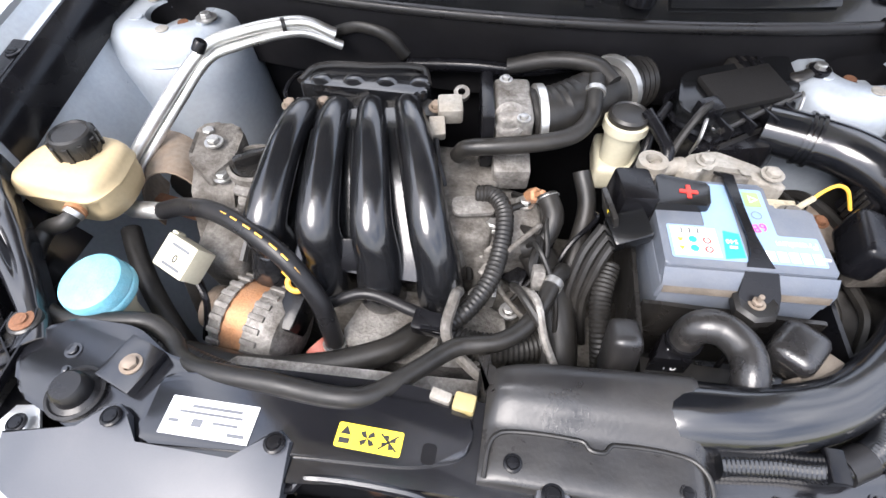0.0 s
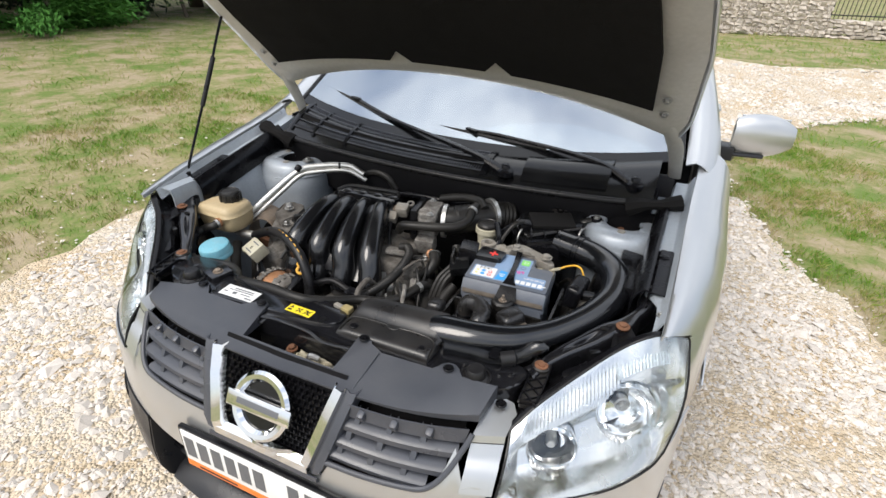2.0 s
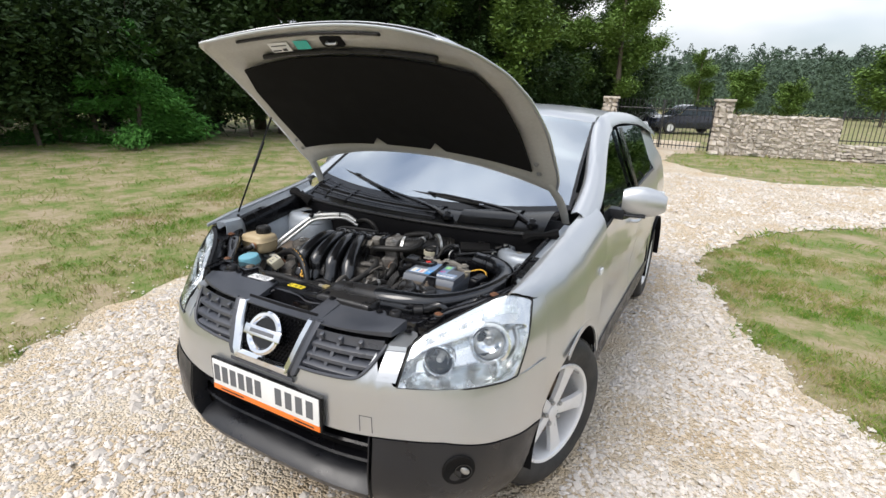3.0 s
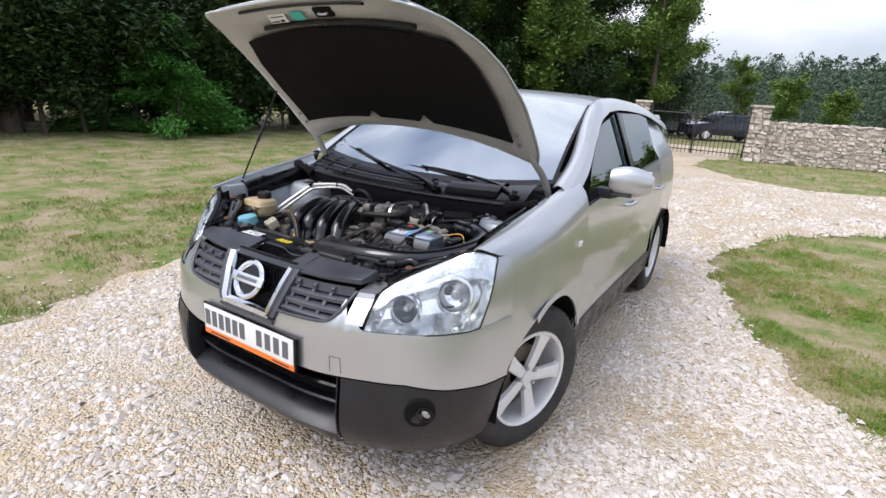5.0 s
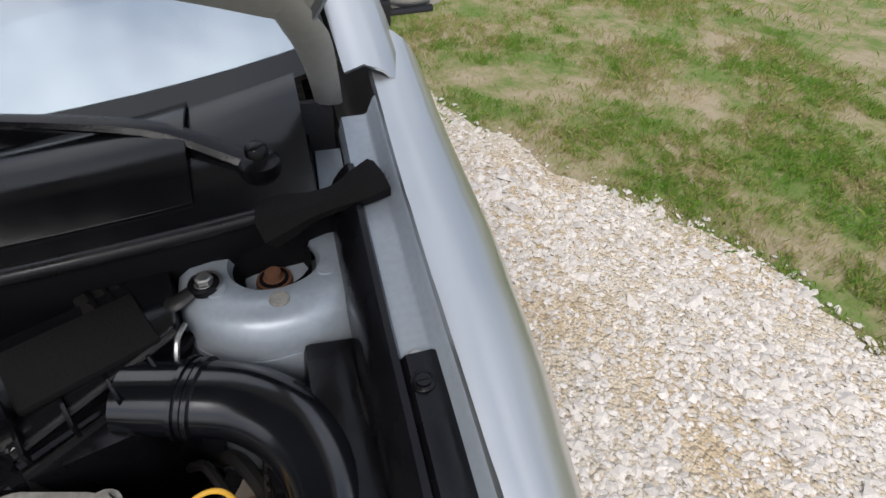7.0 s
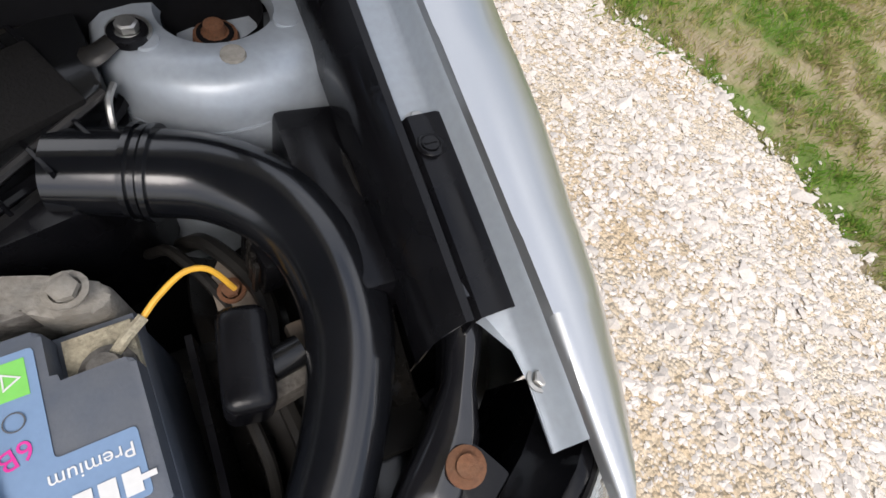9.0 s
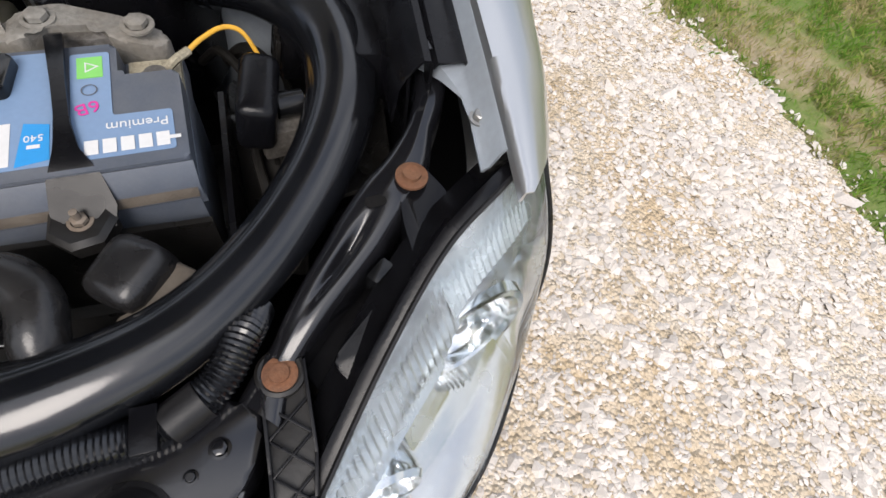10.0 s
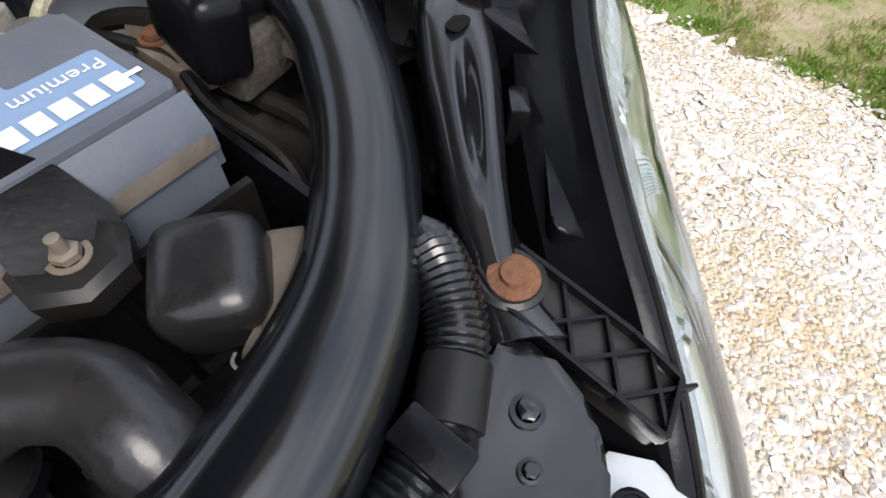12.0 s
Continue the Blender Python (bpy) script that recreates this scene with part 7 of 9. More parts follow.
FL = [(0.345, 0.762), (0.484, 0.866), (0.474, 0.950), (0.300, 0.880), (0.292, 0.810)]
part("filter_base", prism(rounded(FO, 0.012), 0.80, 0.985, 0.006), PLASTIC, flt)
part("filter_lid", prism(rounded(FL, 0.010), 0.985, 1.012, 0.006, top=lambda x, y: 1.005 + (y - 0.74) * 0.16), GLOSSBLACK, flt)
part("filter_rim", tube([(x, y, 0.990) for x, y in FL + FL[:1]], 0.006, 6, n=60), PLASTIC, flt)
part("lid_panel", box((0.395, 0.855, 1.028), (0.13, 0.075, 0.012), 0.004, (8, 0, 26)), FELTSHADE, flt)
for k in range(4):
    part("lid_rib", box((0.352 + 0.036 * k, 0.775 + 0.018 * k, 1.010), (0.004, 0.05, 0.02), 0.001, (0, 0, 26)), PLASTIC, flt)
for x, y in ((0.322, 0.780), (0.480, 0.862)):
    part("lid_clip", tube([(x, y - 0.02, 0.96), (x, y - 0.028, 1.0), (x + 0.004, y - 0.012, 1.02), (x + 0.01, y + 0.01, 1.018)], 0.003, 6), STEEL, flt)
part("lid_socket", box((0.412, 0.925, 1.022), (0.062, 0.040, 0.022), 0.005, (6, 0, 28), segs=2), DUSTYPLASTIC, flt, "dusty black connector socket")
for k in range(3):
    part("socket_rib", box((0.398 + 0.014 * k, 0.918 + 0.0075 * k, 1.034), (0.005, 0.030, 0.006), 0.001, (6, 0, 28)), PLASTIC, flt)
part("lid_edge", tube([(0.349, 0.762, 1.008), (0.415, 0.812, 1.014), (0.482, 0.862, 1.020)], 0.0045, 8), GREYDUST, flt)
part("front_wall", grid([[(0.352 + 0.124 * u - 0.01 * v, 0.752 + 0.092 * u - 0.018 * v, 0.992 - 0.10 * v) for v in np.linspace(0, 1, 4)] for u in np.linspace(0, 1, 8)], 0.004), GREYDUST, flt)
part("loom_eye", lathe([(0.017, -0.004), (0.017, 0.004), (0.011, 0.005), (0.010, 0.001)], Matrix.Translation((0.514, 0.908, 1.037)), 18), PLASTIC, flt)
part("loom_strap", tube([(0.500, 0.902, 1.036), (0.482, 0.895, 1.030), (0.462, 0.905, 1.022), (0.440, 0.915, 1.024)], [0.010, 0.012, 0.009, 0.010], 8, flat=0.5), DUSTYPLASTIC, flt)
part("sensor_plug", box((0.330, 0.79, 1.025), (0.035, 0.03, 0.03), 0.006, (10, 0, 30)), PLASTIC, flt)
part("sensor_cable", tube([(0.33, 0.79, 1.035), (0.31, 0.76, 1.04), (0.285, 0.73, 1.0), (0.27, 0.70, 0.93)], 0.006, 8), RUBBER, flt)

hol = thing("cable_bundle", "dusty black cables and a brown bracket beside the battery", "cables")
part("hollow_panel", grid([[(x, y, 0.84 + 0.05 * math.sin(x * 31 + y * 17) + 0.12 * max(0, (x - 0.56)) / 0.1) for y in np.linspace(0.50, 0.80, 12)] for x in np.linspace(0.49, 0.66, 9)], 0.004), DUSTYPLASTIC, hol, "dusty black splash panel")
part("brown_bracket", prism(rounded([(0.515, 0.650), (0.545, 0.640), (0.560, 0.720), (0.530, 0.745), (0.512, 0.715)], 0.008), 0.88, 0.905, 0.003), BROWNMETAL, hol, "browned steel bracket")
part("bracket_arm", box((0.585, 0.585, 0.930), (0.03, 0.11, 0.014), 0.004, (0, 12, 6)), BROWNMETAL, hol)
part("bracket_bolt", bolt((0.530, 0.700, 0.905), 0.009, 0.008), RUST, hol)
for k, (x, r) in enumerate(((0.508, 0.006), (0.541, 0.009))):
    part("cable", tube([(x, 0.47, 0.83), (x + 0.012, 0.53, 0.885 + 0.008 * k), (x + 0.006, 0.60, 0.895), (x + 0.016, 0.68, 0.90 + 0.01 * (k % 2)), (x - 0.02, 0.76, 0.90), (x - 0.05, 0.79, 0.86)], r, 8), RUBBER, hol)
part("plug_block", box((0.566, 0.705, 0.945), (0.022, 0.05, 0.05), 0.005, (0, 10, 12)), PLASTIC, hol)
for k in range(4):
    part("plug_rib", box((0.5545, 0.686 + 0.012 * k, 0.948), (0.004, 0.006, 0.046), 0.001, (0, 10, 12)), DUSTYPLASTIC, hol)

# ---- intake manifold ----
man = thing("intake_manifold", "glossy black plastic intake manifold with four curved runners", "manifold")
tops = [(-0.288, 0.718), (-0.238, 0.728), (-0.184, 0.740), (-0.128, 0.752)]
feet = [(-0.300, 0.512), (-0.214, 0.505), (-0.128, 0.505), (-0.036, 0.510)]
for (tx, ty), (fx, fy) in zip(tops, feet):
    pts = [(tx, ty + 0.020, 0.985), (tx, ty - 0.004, 1.004), (tx + (fx - tx) * 0.22, ty - 0.055, 1.006), (tx + (fx - tx) * 0.48, ty - 0.125, 0.986), (tx + (fx - tx) * 0.74, ty - 0.195, 0.945), (tx + (fx - tx) * 0.93, fy + 0.018, 0.895), (fx, fy - 0.002, 0.845), (fx + 0.004, fy + 0.020, 0.80)]
    part("runner", tube(pts, [0.021, 0.023, 0.025, 0.028, 0.031, 0.034, 0.035, 0.032], 18, n=40, flat=1.0), MANIBLACK, man)
    part("runner_seam", tube([np.array(q) + (-0.029, 0.0, -0.004) for q in pts[2:7]], 0.003, 6, n=24), MANIBLACK, man)
rows = []
for t in np.linspace(0, 1, 14):
    row = []
    for u in np.linspace(-0.04, 1.04, 12):
        tx = np.interp(u, (0, 0.33, 0.66, 1), [a for a, b in tops])
        ty = np.interp(u, (0, 0.33, 0.66, 1), [b for a, b in tops])
        fx = np.interp(u, (0, 0.33, 0.66, 1), [a for a, b in feet]) + (u < 0) * -0.02 + (u > 1) * 0.02
        row.append((tx + (fx - tx) * t ** 0.9, ty + (0.512 - ty) * t, 0.985 - 0.135 * t ** 1.9 + 0.018))
    rows.append(row)
part("manifold_web", grid(rows, 0.006), MANIBLACK, man, "black web between the runners")
part("tag_plate", box((-0.170, 0.520, 0.905), (0.034, 0.006, 0.050), 0.002, (-35, 0, 8)), PLASTIC, man)
part("manifold_flange", prism(rounded([(-0.335, 0.725), (-0.300, 0.765), (-0.200, 0.778), (-0.105, 0.792), (-0.072, 0.772), (-0.085, 0.748), (-0.12, 0.745), (-0.25, 0.722)], 0.010), 0.985, 0.995, 0.003), DUSTYPLASTIC, man)
for c in ((-0.322, 0.735), (-0.268, 0.748), (-0.085, 0.768)):
    part("flange_bolt", bolt((c[0], c[1], 0.995), 0.009, 0.010), BROWNMETAL, man)
for side_x in (-1, 1):
    q = [((-0.318 if side_x < 0 else -0.098) + (-0.020 if side_x < 0 else 0.085) * t, 0.735 - 0.24 * t, 0.985 - 0.10 * t ** 1.6) for t in np.linspace(0, 1, 6)]
    part("manifold_edge", tube(q, 0.006, 6), DUSTYPLASTIC, man)
    e = (-0.345, 0.600, 0.93) if side_x < 0 else (0.000, 0.615, 0.94)
    lug = prism(rounded([(-0.035, -0.018), (0.03, -0.018), (0.03, 0.018), (-0.035, 0.018)], 0.012), -0.003, 0.003, 0.001, pose(*e, 0, 0, 12 * side_x))
    part("manifold_lug", lug, CASTING, man)
part("plenum", prism(rounded([(-0.322, 0.775), (-0.305, 0.822), (-0.125, 0.845), (-0.098, 0.800), (-0.11, 0.775)], 0.015), 0.95, 1.012, 0.008), MANIBLACK, man, "black plenum chamber")
part("plenum_rim", tube([(-0.318, 0.782, 1.010), (-0.298, 0.824, 1.014), (-0.21, 0.836, 1.016), (-0.125, 0.846, 1.014), (-0.105, 0.806, 1.010)], 0.006, 8), DUSTYPLASTIC, man)
for k in range(4):
    part("plenum_bulge", lathe([(0.020, -0.006), (0.019, 0.004), (0.012, 0.009), (0, 0.010)], Matrix.Translation((-0.285 + 0.055 * k, 0.792 + 0.007 * k, 1.008)), 18), MANIBLACK, man)

# ---- throttle body and air hose ----
thr = thing("throttle_body", "cast aluminium throttle body with a worm clamp", "throttle body")
part("throttle_casting", box((0.036, 0.770, 0.985), (0.058, 0.105, 0.088), 0.010, (0, 0, 8), segs=3), CASTING, thr)
part("throttle_boss", lathe([(0.026, 0), (0.026, 0.010), (0.018, 0.014), (0.012, 0.010), (0, 0.010)], pose(0.034, 0.735, 1.012, 50, 0, 8), 22), CASTING, thr)
part("throttle_flange", box((-0.004, 0.765, 0.985), (0.020, 0.12, 0.10), 0.005, (0, 0, 8)), PLASTIC, thr)
part("throttle_lower", box((0.045, 0.715, 0.93), (0.06, 0.05, 0.05), 0.008, (10, 0, 8)), CASTING, thr)
part("hose_clamp", tube([(0.072, 0.782, 0.985), (0.084, 0.785, 0.985)], 0.053, 26, n=2), ALUMINIUM, thr, "steel hose clamp")
for x, y in ((0.02, 0.815), (0.055, 0.72)):
    part("throttle_screw", bolt((x, y, 1.028), 0.007, 0.006), STEEL, thr)
part("air_hose", tube([(0.066, 0.780, 0.985), (0.10, 0.790, 0.988), (0.150, 0.825, 0.992), (0.205, 0.880, 0.990), (0.25, 0.92, 0.98)], 0.044, 22, ribs=0.06, pitch=0.013), RUBBER, thr, "black ribbed air hose")
part("air_hose_clamp", tube([(0.195, 0.868, 0.995), (0.203, 0.877, 0.995)], 0.054, 24, n=2), ALUMINIUM, thr)
snr = thing("pressure_sensor", "pale grey plastic sensor with connector on the manifold", "sensor")
part("sensor_body", box((-0.062, 0.762, 1.000), (0.040, 0.036, 0.034), 0.006, (15, 0, 12)), LIGHTCAST, snr)
part("sensor_ear", lathe([(0.013, 0), (0.013, 0.010), (0.006, 0.011)], pose(-0.048, 0.795, 1.005, 25, 0, 0), 16), CASTING, snr)
part("sensor_plug", box((-0.078, 0.730, 0.985), (0.026, 0.032, 0.026), 0.004, (30, 0, 12)), LIGHTCAST, snr)
part("sensor_wire", tube([(-0.078, 0.715, 0.975), (-0.070, 0.690, 0.95), (-0.055, 0.665, 0.92), (-0.04, 0.65, 0.87)], 0.0055, 8), CLEANRUBBER, snr)
hs = thing("breather_hose", "black rubber breather hose across the engine", "hose")
part("hose_tube", tube([(-0.040, 0.700, 0.96), (-0.025, 0.690, 0.985), (0.020, 0.690, 0.995), (0.090, 0.705, 1.000), (0.135, 0.728, 1.003), (0.158, 0.765, 1.010), (0.160, 0.800, 1.030), (0.162, 0.830, 1.035)], 0.0135, 12, n=44), RUBBER, hs)
part("hose_band", tube([(0.160, 0.797, 1.029), (0.1605, 0.805, 1.031)], 0.0165, 14, n=2), STEEL, hs)
hs = thing("brake_vacuum_hose", "black rubber hose along the firewall", "hose")
part("hose_tube", tube([(0.02, 0.88, 1.01), (0.09, 0.88, 1.03), (0.16, 0.86, 1.04), (0.19, 0.83, 1.03)], 0.014, 12), RUBBER, hs)
bfr = thing("brake_fluid_reservoir", "milky plastic brake fluid reservoir with worn black cap", "reservoir")
part("reservoir_neck", lathe([(0.026, -0.10), (0.028, -0.03), (0.030, -0.008), (0.036, -0.004), (0.036, 0.012), (0.032, 0.014)], Matrix.Translation((0.218, 0.786, 0.985)), 26), MILKY, bfr)
part("reservoir_cap", lathe([(0.031, 0.010), (0.032, 0.022), (0.028, 0.026), (0.026, 0.023), (0.020, 0.024), (0, 0.025)], Matrix.Translation((0.218, 0.786, 0.985)), 26), DUSTYPLASTIC, bfr, "black screw cap with worn print")
part("reservoir_body", box((0.225, 0.80, 0.895), (0.08, 0.10, 0.05), 0.012, segs=3), MILKY, bfr)

# ---- engine block and the clutter round it ----
eng = thing("engine_block", "grimy cast aluminium engine block and gearbox housing", "engine")
part("cylinder_head", box((-0.17, 0.665, 0.845), (0.40, 0.20, 0.16), 0.014, segs=3), GRIMECAST, eng)
part("block", box((-0.17, 0.62, 0.66), (0.40, 0.26, 0.24), 0.02), GRIMECAST, eng)
part("thermostat_housing", box((0.055, 0.625, 0.865), (0.10, 0.10, 0.09), 0.014, (8, 0, 14), segs=3), CASTING, eng)
part("head_end", prism(rounded([(0.00, 0.56), (0.075, 0.575), (0.115, 0.64), (0.10, 0.70), (0.02, 0.72)], 0.02), 0.78, 0.885, 0.010), CASTING, eng)
part("gearbox", box((0.13, 0.60, 0.66), (0.26, 0.26, 0.22), 0.03, segs=3), GRIMECAST, eng)
for x, y, z in ((0.03, 0.60, 0.915), (0.075, 0.655, 0.915), (0.10, 0.60, 0.885), (0.02, 0.52, 0.84), (0.07, 0.50, 0.84), (-0.02, 0.43, 0.82), (0.05, 0.45, 0.82)):
    part("block_bolt", bolt((x, y, z), 0.010, 0.010), STEEL, eng)
part("sensor_brass", lathe([(0.012, -0.01), (0.012, 0.012), (0.007, 0.014), (0.006, 0.03), (0, 0.031)], pose(0.085, 0.66, 0.93, 30, 30, 0), 6), COPPER, eng)
part("front_casting", prism(rounded([(-0.18, 0.425), (-0.10, 0.40), (0.02, 0.41), (0.08, 0.44), (0.06, 0.52), (-0.15, 0.53)], 0.02), 0.70, 0.815, 0.012), CASTING, eng)
rng = random.Random(7)
for k in range(16):
    x, y = rng.uniform(-0.05, 0.16), rng.uniform(0.44, 0.72)
    z = 0.82 + rng.uniform(0, 0.09)
    part("engine_fitting", box((x, y, z), (rng.uniform(0.015, 0.045), rng.uniform(0.012, 0.04), rng.uniform(0.015, 0.04)), 0.005, (rng.uniform(-30, 30), rng.uniform(-30, 30), rng.uniform(0, 90))), rng.choice([CASTING, GRIMECAST, PLASTIC, STEEL]), eng)
for k in range(9):
    x, y = rng.uniform(-0.02, 0.17), rng.uniform(0.46, 0.70)
    part("engine_pipe", tube([(x, y, 0.90), (x + rng.uniform(-0.05, 0.05), y - 0.03, 0.93 + rng.uniform(-0.02, 0.03)), (x + rng.uniform(-0.08, 0.08), y - 0.08, 0.90), (x + rng.uniform(-0.08, 0.1), y - 0.13, 0.83)], rng.choice([0.004, 0.006, 0.008]), 8), rng.choice([GRIMECAST, RUBBER, RUBBER, CASTING, PLASTIC]), eng)
tmc = thing("timing_cover", "dirty grey engine mount bracket and oil filler neck", "engine cover")
part("mount_upper", prism(rounded([(-0.468, 0.630), (-0.480, 0.700), (-0.440, 0.725), (-0.395, 0.700), (-0.388, 0.640), (-0.42, 0.600)], 0.012), 0.85, 0.945, 0.010, top=lambda x, y: 0.945 + 0.02 * math.sin((y - 0.6) * 20)), GRIMECAST, tmc)
part("mount_slope", grid([[(x, y, z) for x in (-0.458, -0.42, -0.385)] for y, z in ((0.630, 0.945), (0.595, 0.915), (0.570, 0.86), (0.550, 0.80))], 0.02), GRIMECAST, tmc)
part("side_cover", box((-0.385, 0.565, 0.81), (0.085, 0.12, 0.16), 0.016, (12, 0, 0), segs=3), GRIMECAST, tmc)
part("oil_neck", lathe([(0.040, -0.09), (0.040, -0.01), (0.044, 0.0), (0.044, 0.012), (0.038, 0.014), (0.036, 0.004)], Matrix.Translation((-0.362, 0.645, 0.935)), 28), GRIMECAST, tmc)
part("oil_cap", lathe([(0.036, 0.0), (0.034, 0.012), (0, 0.014)], Matrix.Translation((-0.362, 0.645, 0.935)), 22), DUSTYPLASTIC, tmc, "grey oil filler cap")
part("cap_grip", box((-0.362, 0.645, 0.956), (0.060, 0.016, 0.020), 0.005, (0, 0, 35)), DUSTYPLASTIC, tmc)
part("lift_eye", prism(rounded([(-0.03, -0.018), (0.03, -0.018), (0.03, 0.018), (-0.03, 0.018)], 0.012), -0.003, 0.003, 0.001, pose(-0.340, 0.592, 0.925, 10, 0, 8)), CASTING, tmc)
for c in ((-0.455, 0.690, 0.955), (-0.405, 0.615, 0.935), (-0.43, 0.66, 0.965)):
    part("mount_bolt", bolt(c, 0.010, 0.010), STEEL, tmc)
shd = thing("mount_shield", "browned steel heat shield round the engine mount", "shield")
rows = [[(-0.555 + 0.062 * math.cos(a) + 0.045 * k, 0.705 - 0.10 * k + 0.055 * math.sin(a) * 0.3, 0.865 + 0.06 * math.sin(a)) for a in np.linspace(0.1, math.pi * 1.3, 14)] for k in (0, 0.5, 1)]
part("shield_plate", grid(rows, 0.003), BROWNMETAL, shd)
part("mount_rubber", tube([(-0.52, 0.72, 0.86), (-0.50, 0.66, 0.86)], 0.045, 18), RUBBER, shd)
part("shield_lip", box((-0.515, 0.615, 0.845), (0.09, 0.02, 0.03), 0.004, (0, 0, -10)), RUST, shd)

psr = thing("power_steering_reservoir", "yellowed cream plastic power steering reservoir with black cap", "reservoir")
rows = []
for z, g, dx in ((0.862, 0.80, 0.006), (0.868, 0.90, 0.005), (0.90, 0.97, 0.003), (0.935, 1.0, 0.0), (0.937, 1.03, 0.0), (0.943, 1.03, 0.0), (0.945, 1.0, 0.0), (0.962, 0.98, 0.0), (0.978, 0.90, 0.0), (0.986, 0.76, 0.0), (0.988, 0.50, 0.0)):
    o = rounded([(-0.078, -0.058), (0.060, -0.062), (0.078, -0.020), (0.066, 0.058), (-0.020, 0.066), (-0.076, 0.020)], 0.026, 5)
    rows.append([(-0.615 + dx + x * g, 0.572 + y * g, 0.988 - (0.988 - z) * 0.66) for x, y in o])
bm = grid(rows, closed=True)
bmesh.ops.holes_fill(bm, edges=bm.edges[:], sides=60)
part("tank", bm, CREAM, psr, "", 60)
cm = Matrix.Translation((-0.607, 0.590, 0.985))
cap = part("cap", lathe([(0.030, -0.004), (0.033, 0.004), (0.033, 0.026), (0.030, 0.034), (0.026, 0.036), (0.024, 0.033), (0, 0.034)], cm, 30), DUSTYPLASTIC, psr, "ribbed black screw cap")
for k in range(10):
    a = k * 0.628
    part("cap_rib", box((-0.607 + 0.0335 * math.cos(a), 0.590 + 0.0335 * math.sin(a), 1.000), (0.004, 0.008, 0.026), 0.001, (0, 0, math.degrees(a))), DUSTYPLASTIC, cap)
part("tank_label", prism([(-0.013, -0.010), (0.013, -0.010), (0.013, 0.010), (-0.013, 0.010)], 0, 0.0006, 0, pose(-0.604, 0.543, 0.9855)), WHITE, psr)
bars("label_bar", [(0, 0, 0.012, 0.005)], pose(-0.604, 0.543, 0.9865), GREYINK, psr, h=0.0003)
part("spout", tube([(-0.585, 0.520, 0.945), (-0.583, 0.500, 0.945)], 0.013, 12), CREAM, psr)
part("spring_clip", tube([(-0.584, 0.506, 0.945), (-0.5838, 0.500, 0.945)], 0.0165, 12, n=2), COPPER, psr)

wsh = thing("washer_filler", "pale blue washer fluid cap on a milky filler neck", "filler cap")
part("filler_neck", lathe([(0.022, -0.14), (0.024, -0.05), (0.034, -0.02), (0.038, 0.0)], Matrix.Translation((-0.490, 0.395, 0.915)), 24), MILKY, wsh)
part("filler_cap", lathe([(0.043, -0.012), (0.045, -0.004), (0.044, 0.016), (0.042, 0.022), (0.036, 0.025), (0.0, 0.026)], Matrix.Translation((-0.490, 0.395, 0.922)) @ pose(0, 0, 0, 8, -4, 0), 36), BLUECAP, wsh, "pale blue snap cap")
part("cap_skirt", lathe([(0.0455, -0.013), (0.0465, -0.010), (0.0465, -0.001), (0.0455, 0.001)], Matrix.Translation((-0.490, 0.395, 0.922)) @ pose(0, 0, 0, 8, -4, 0), 36), BLUECAP, wsh)

alt = thing("alternator", "aluminium alternator with copper windings and cooling slots", "alternator")
am = pose(-0.315, 0.440, 0.800, 0, 90, -12)
part("pulley", lathe([(0.036, -0.085), (0.038, -0.075), (0.034, -0.070), (0.038, -0.066), (0.034, -0.060), (0.036, -0.056), (0.0, -0.056)], am, 28), BROWNMETAL, alt)
part("end_frame", lathe([(0.030, -0.055), (0.055, -0.050), (0.066, -0.035), (0.068, -0.020)], am, 36), CASTING, alt)
part("stator_winding", lathe([(0.0645, -0.026), (0.0645, 0.020)], am, 36), COPPER, alt, "copper coloured stator")
part("rear_frame", lathe([(0.068, 0.018), (0.068, 0.040), (0.060, 0.062), (0.035, 0.072), (0, 0.074)], am, 36), CASTING, alt)
for k in range(22):
    a = k * 2 * math.pi / 22
    part("cooling_fin", box((0.068 * math.cos(a), 0.068 * math.sin(a), -0.030), (0.006, 0.009, 0.022), 0.002, (0, 0, math.degrees(a))), CASTING, alt).matrix_basis = am
    part("cooling_fin", box((0.068 * math.cos(a), 0.068 * math.sin(a), 0.030), (0.006, 0.009, 0.026), 0.002, (0, 0, math.degrees(a))), CASTING, alt).matrix_basis = am
part("rear_cap", box((-0.248, 0.452, 0.835), (0.035, 0.07, 0.06), 0.01, (20, 0, -12)), PLASTIC, alt)
part("red_boot", tube([(-0.215, 0.418, 0.80), (-0.195, 0.405, 0.79)], 0.018, 14), REDPL, alt, "faded red terminal boot")
part("alternator_arm", tube([(-0.32, 0.50, 0.84), (-0.29, 0.51, 0.86), (-0.25, 0.50, 0.855)], 0.012, 8), CASTING, alt)
dip = thing("dipstick", "yellow plastic dipstick ring", "dipstick")
part("ring", tube([(-0.243 + 0.014 * math.cos(a), 0.470 + 0.010 * math.sin(a), 0.885 + 0.006 * math.sin(a)) for a in np.linspace(0, 6.28, 14)], 0.0045, 8), YELLOWPL, dip)
part("stem", tube([(-0.252, 0.478, 0.888), (-0.265, 0.485, 0.894)], 0.007, 8), YELLOWPL, dip)
part("rod", tube([(-0.236, 0.466, 0.880), (-0.225, 0.470, 0.80)], 0.003, 6), STEEL, dip)

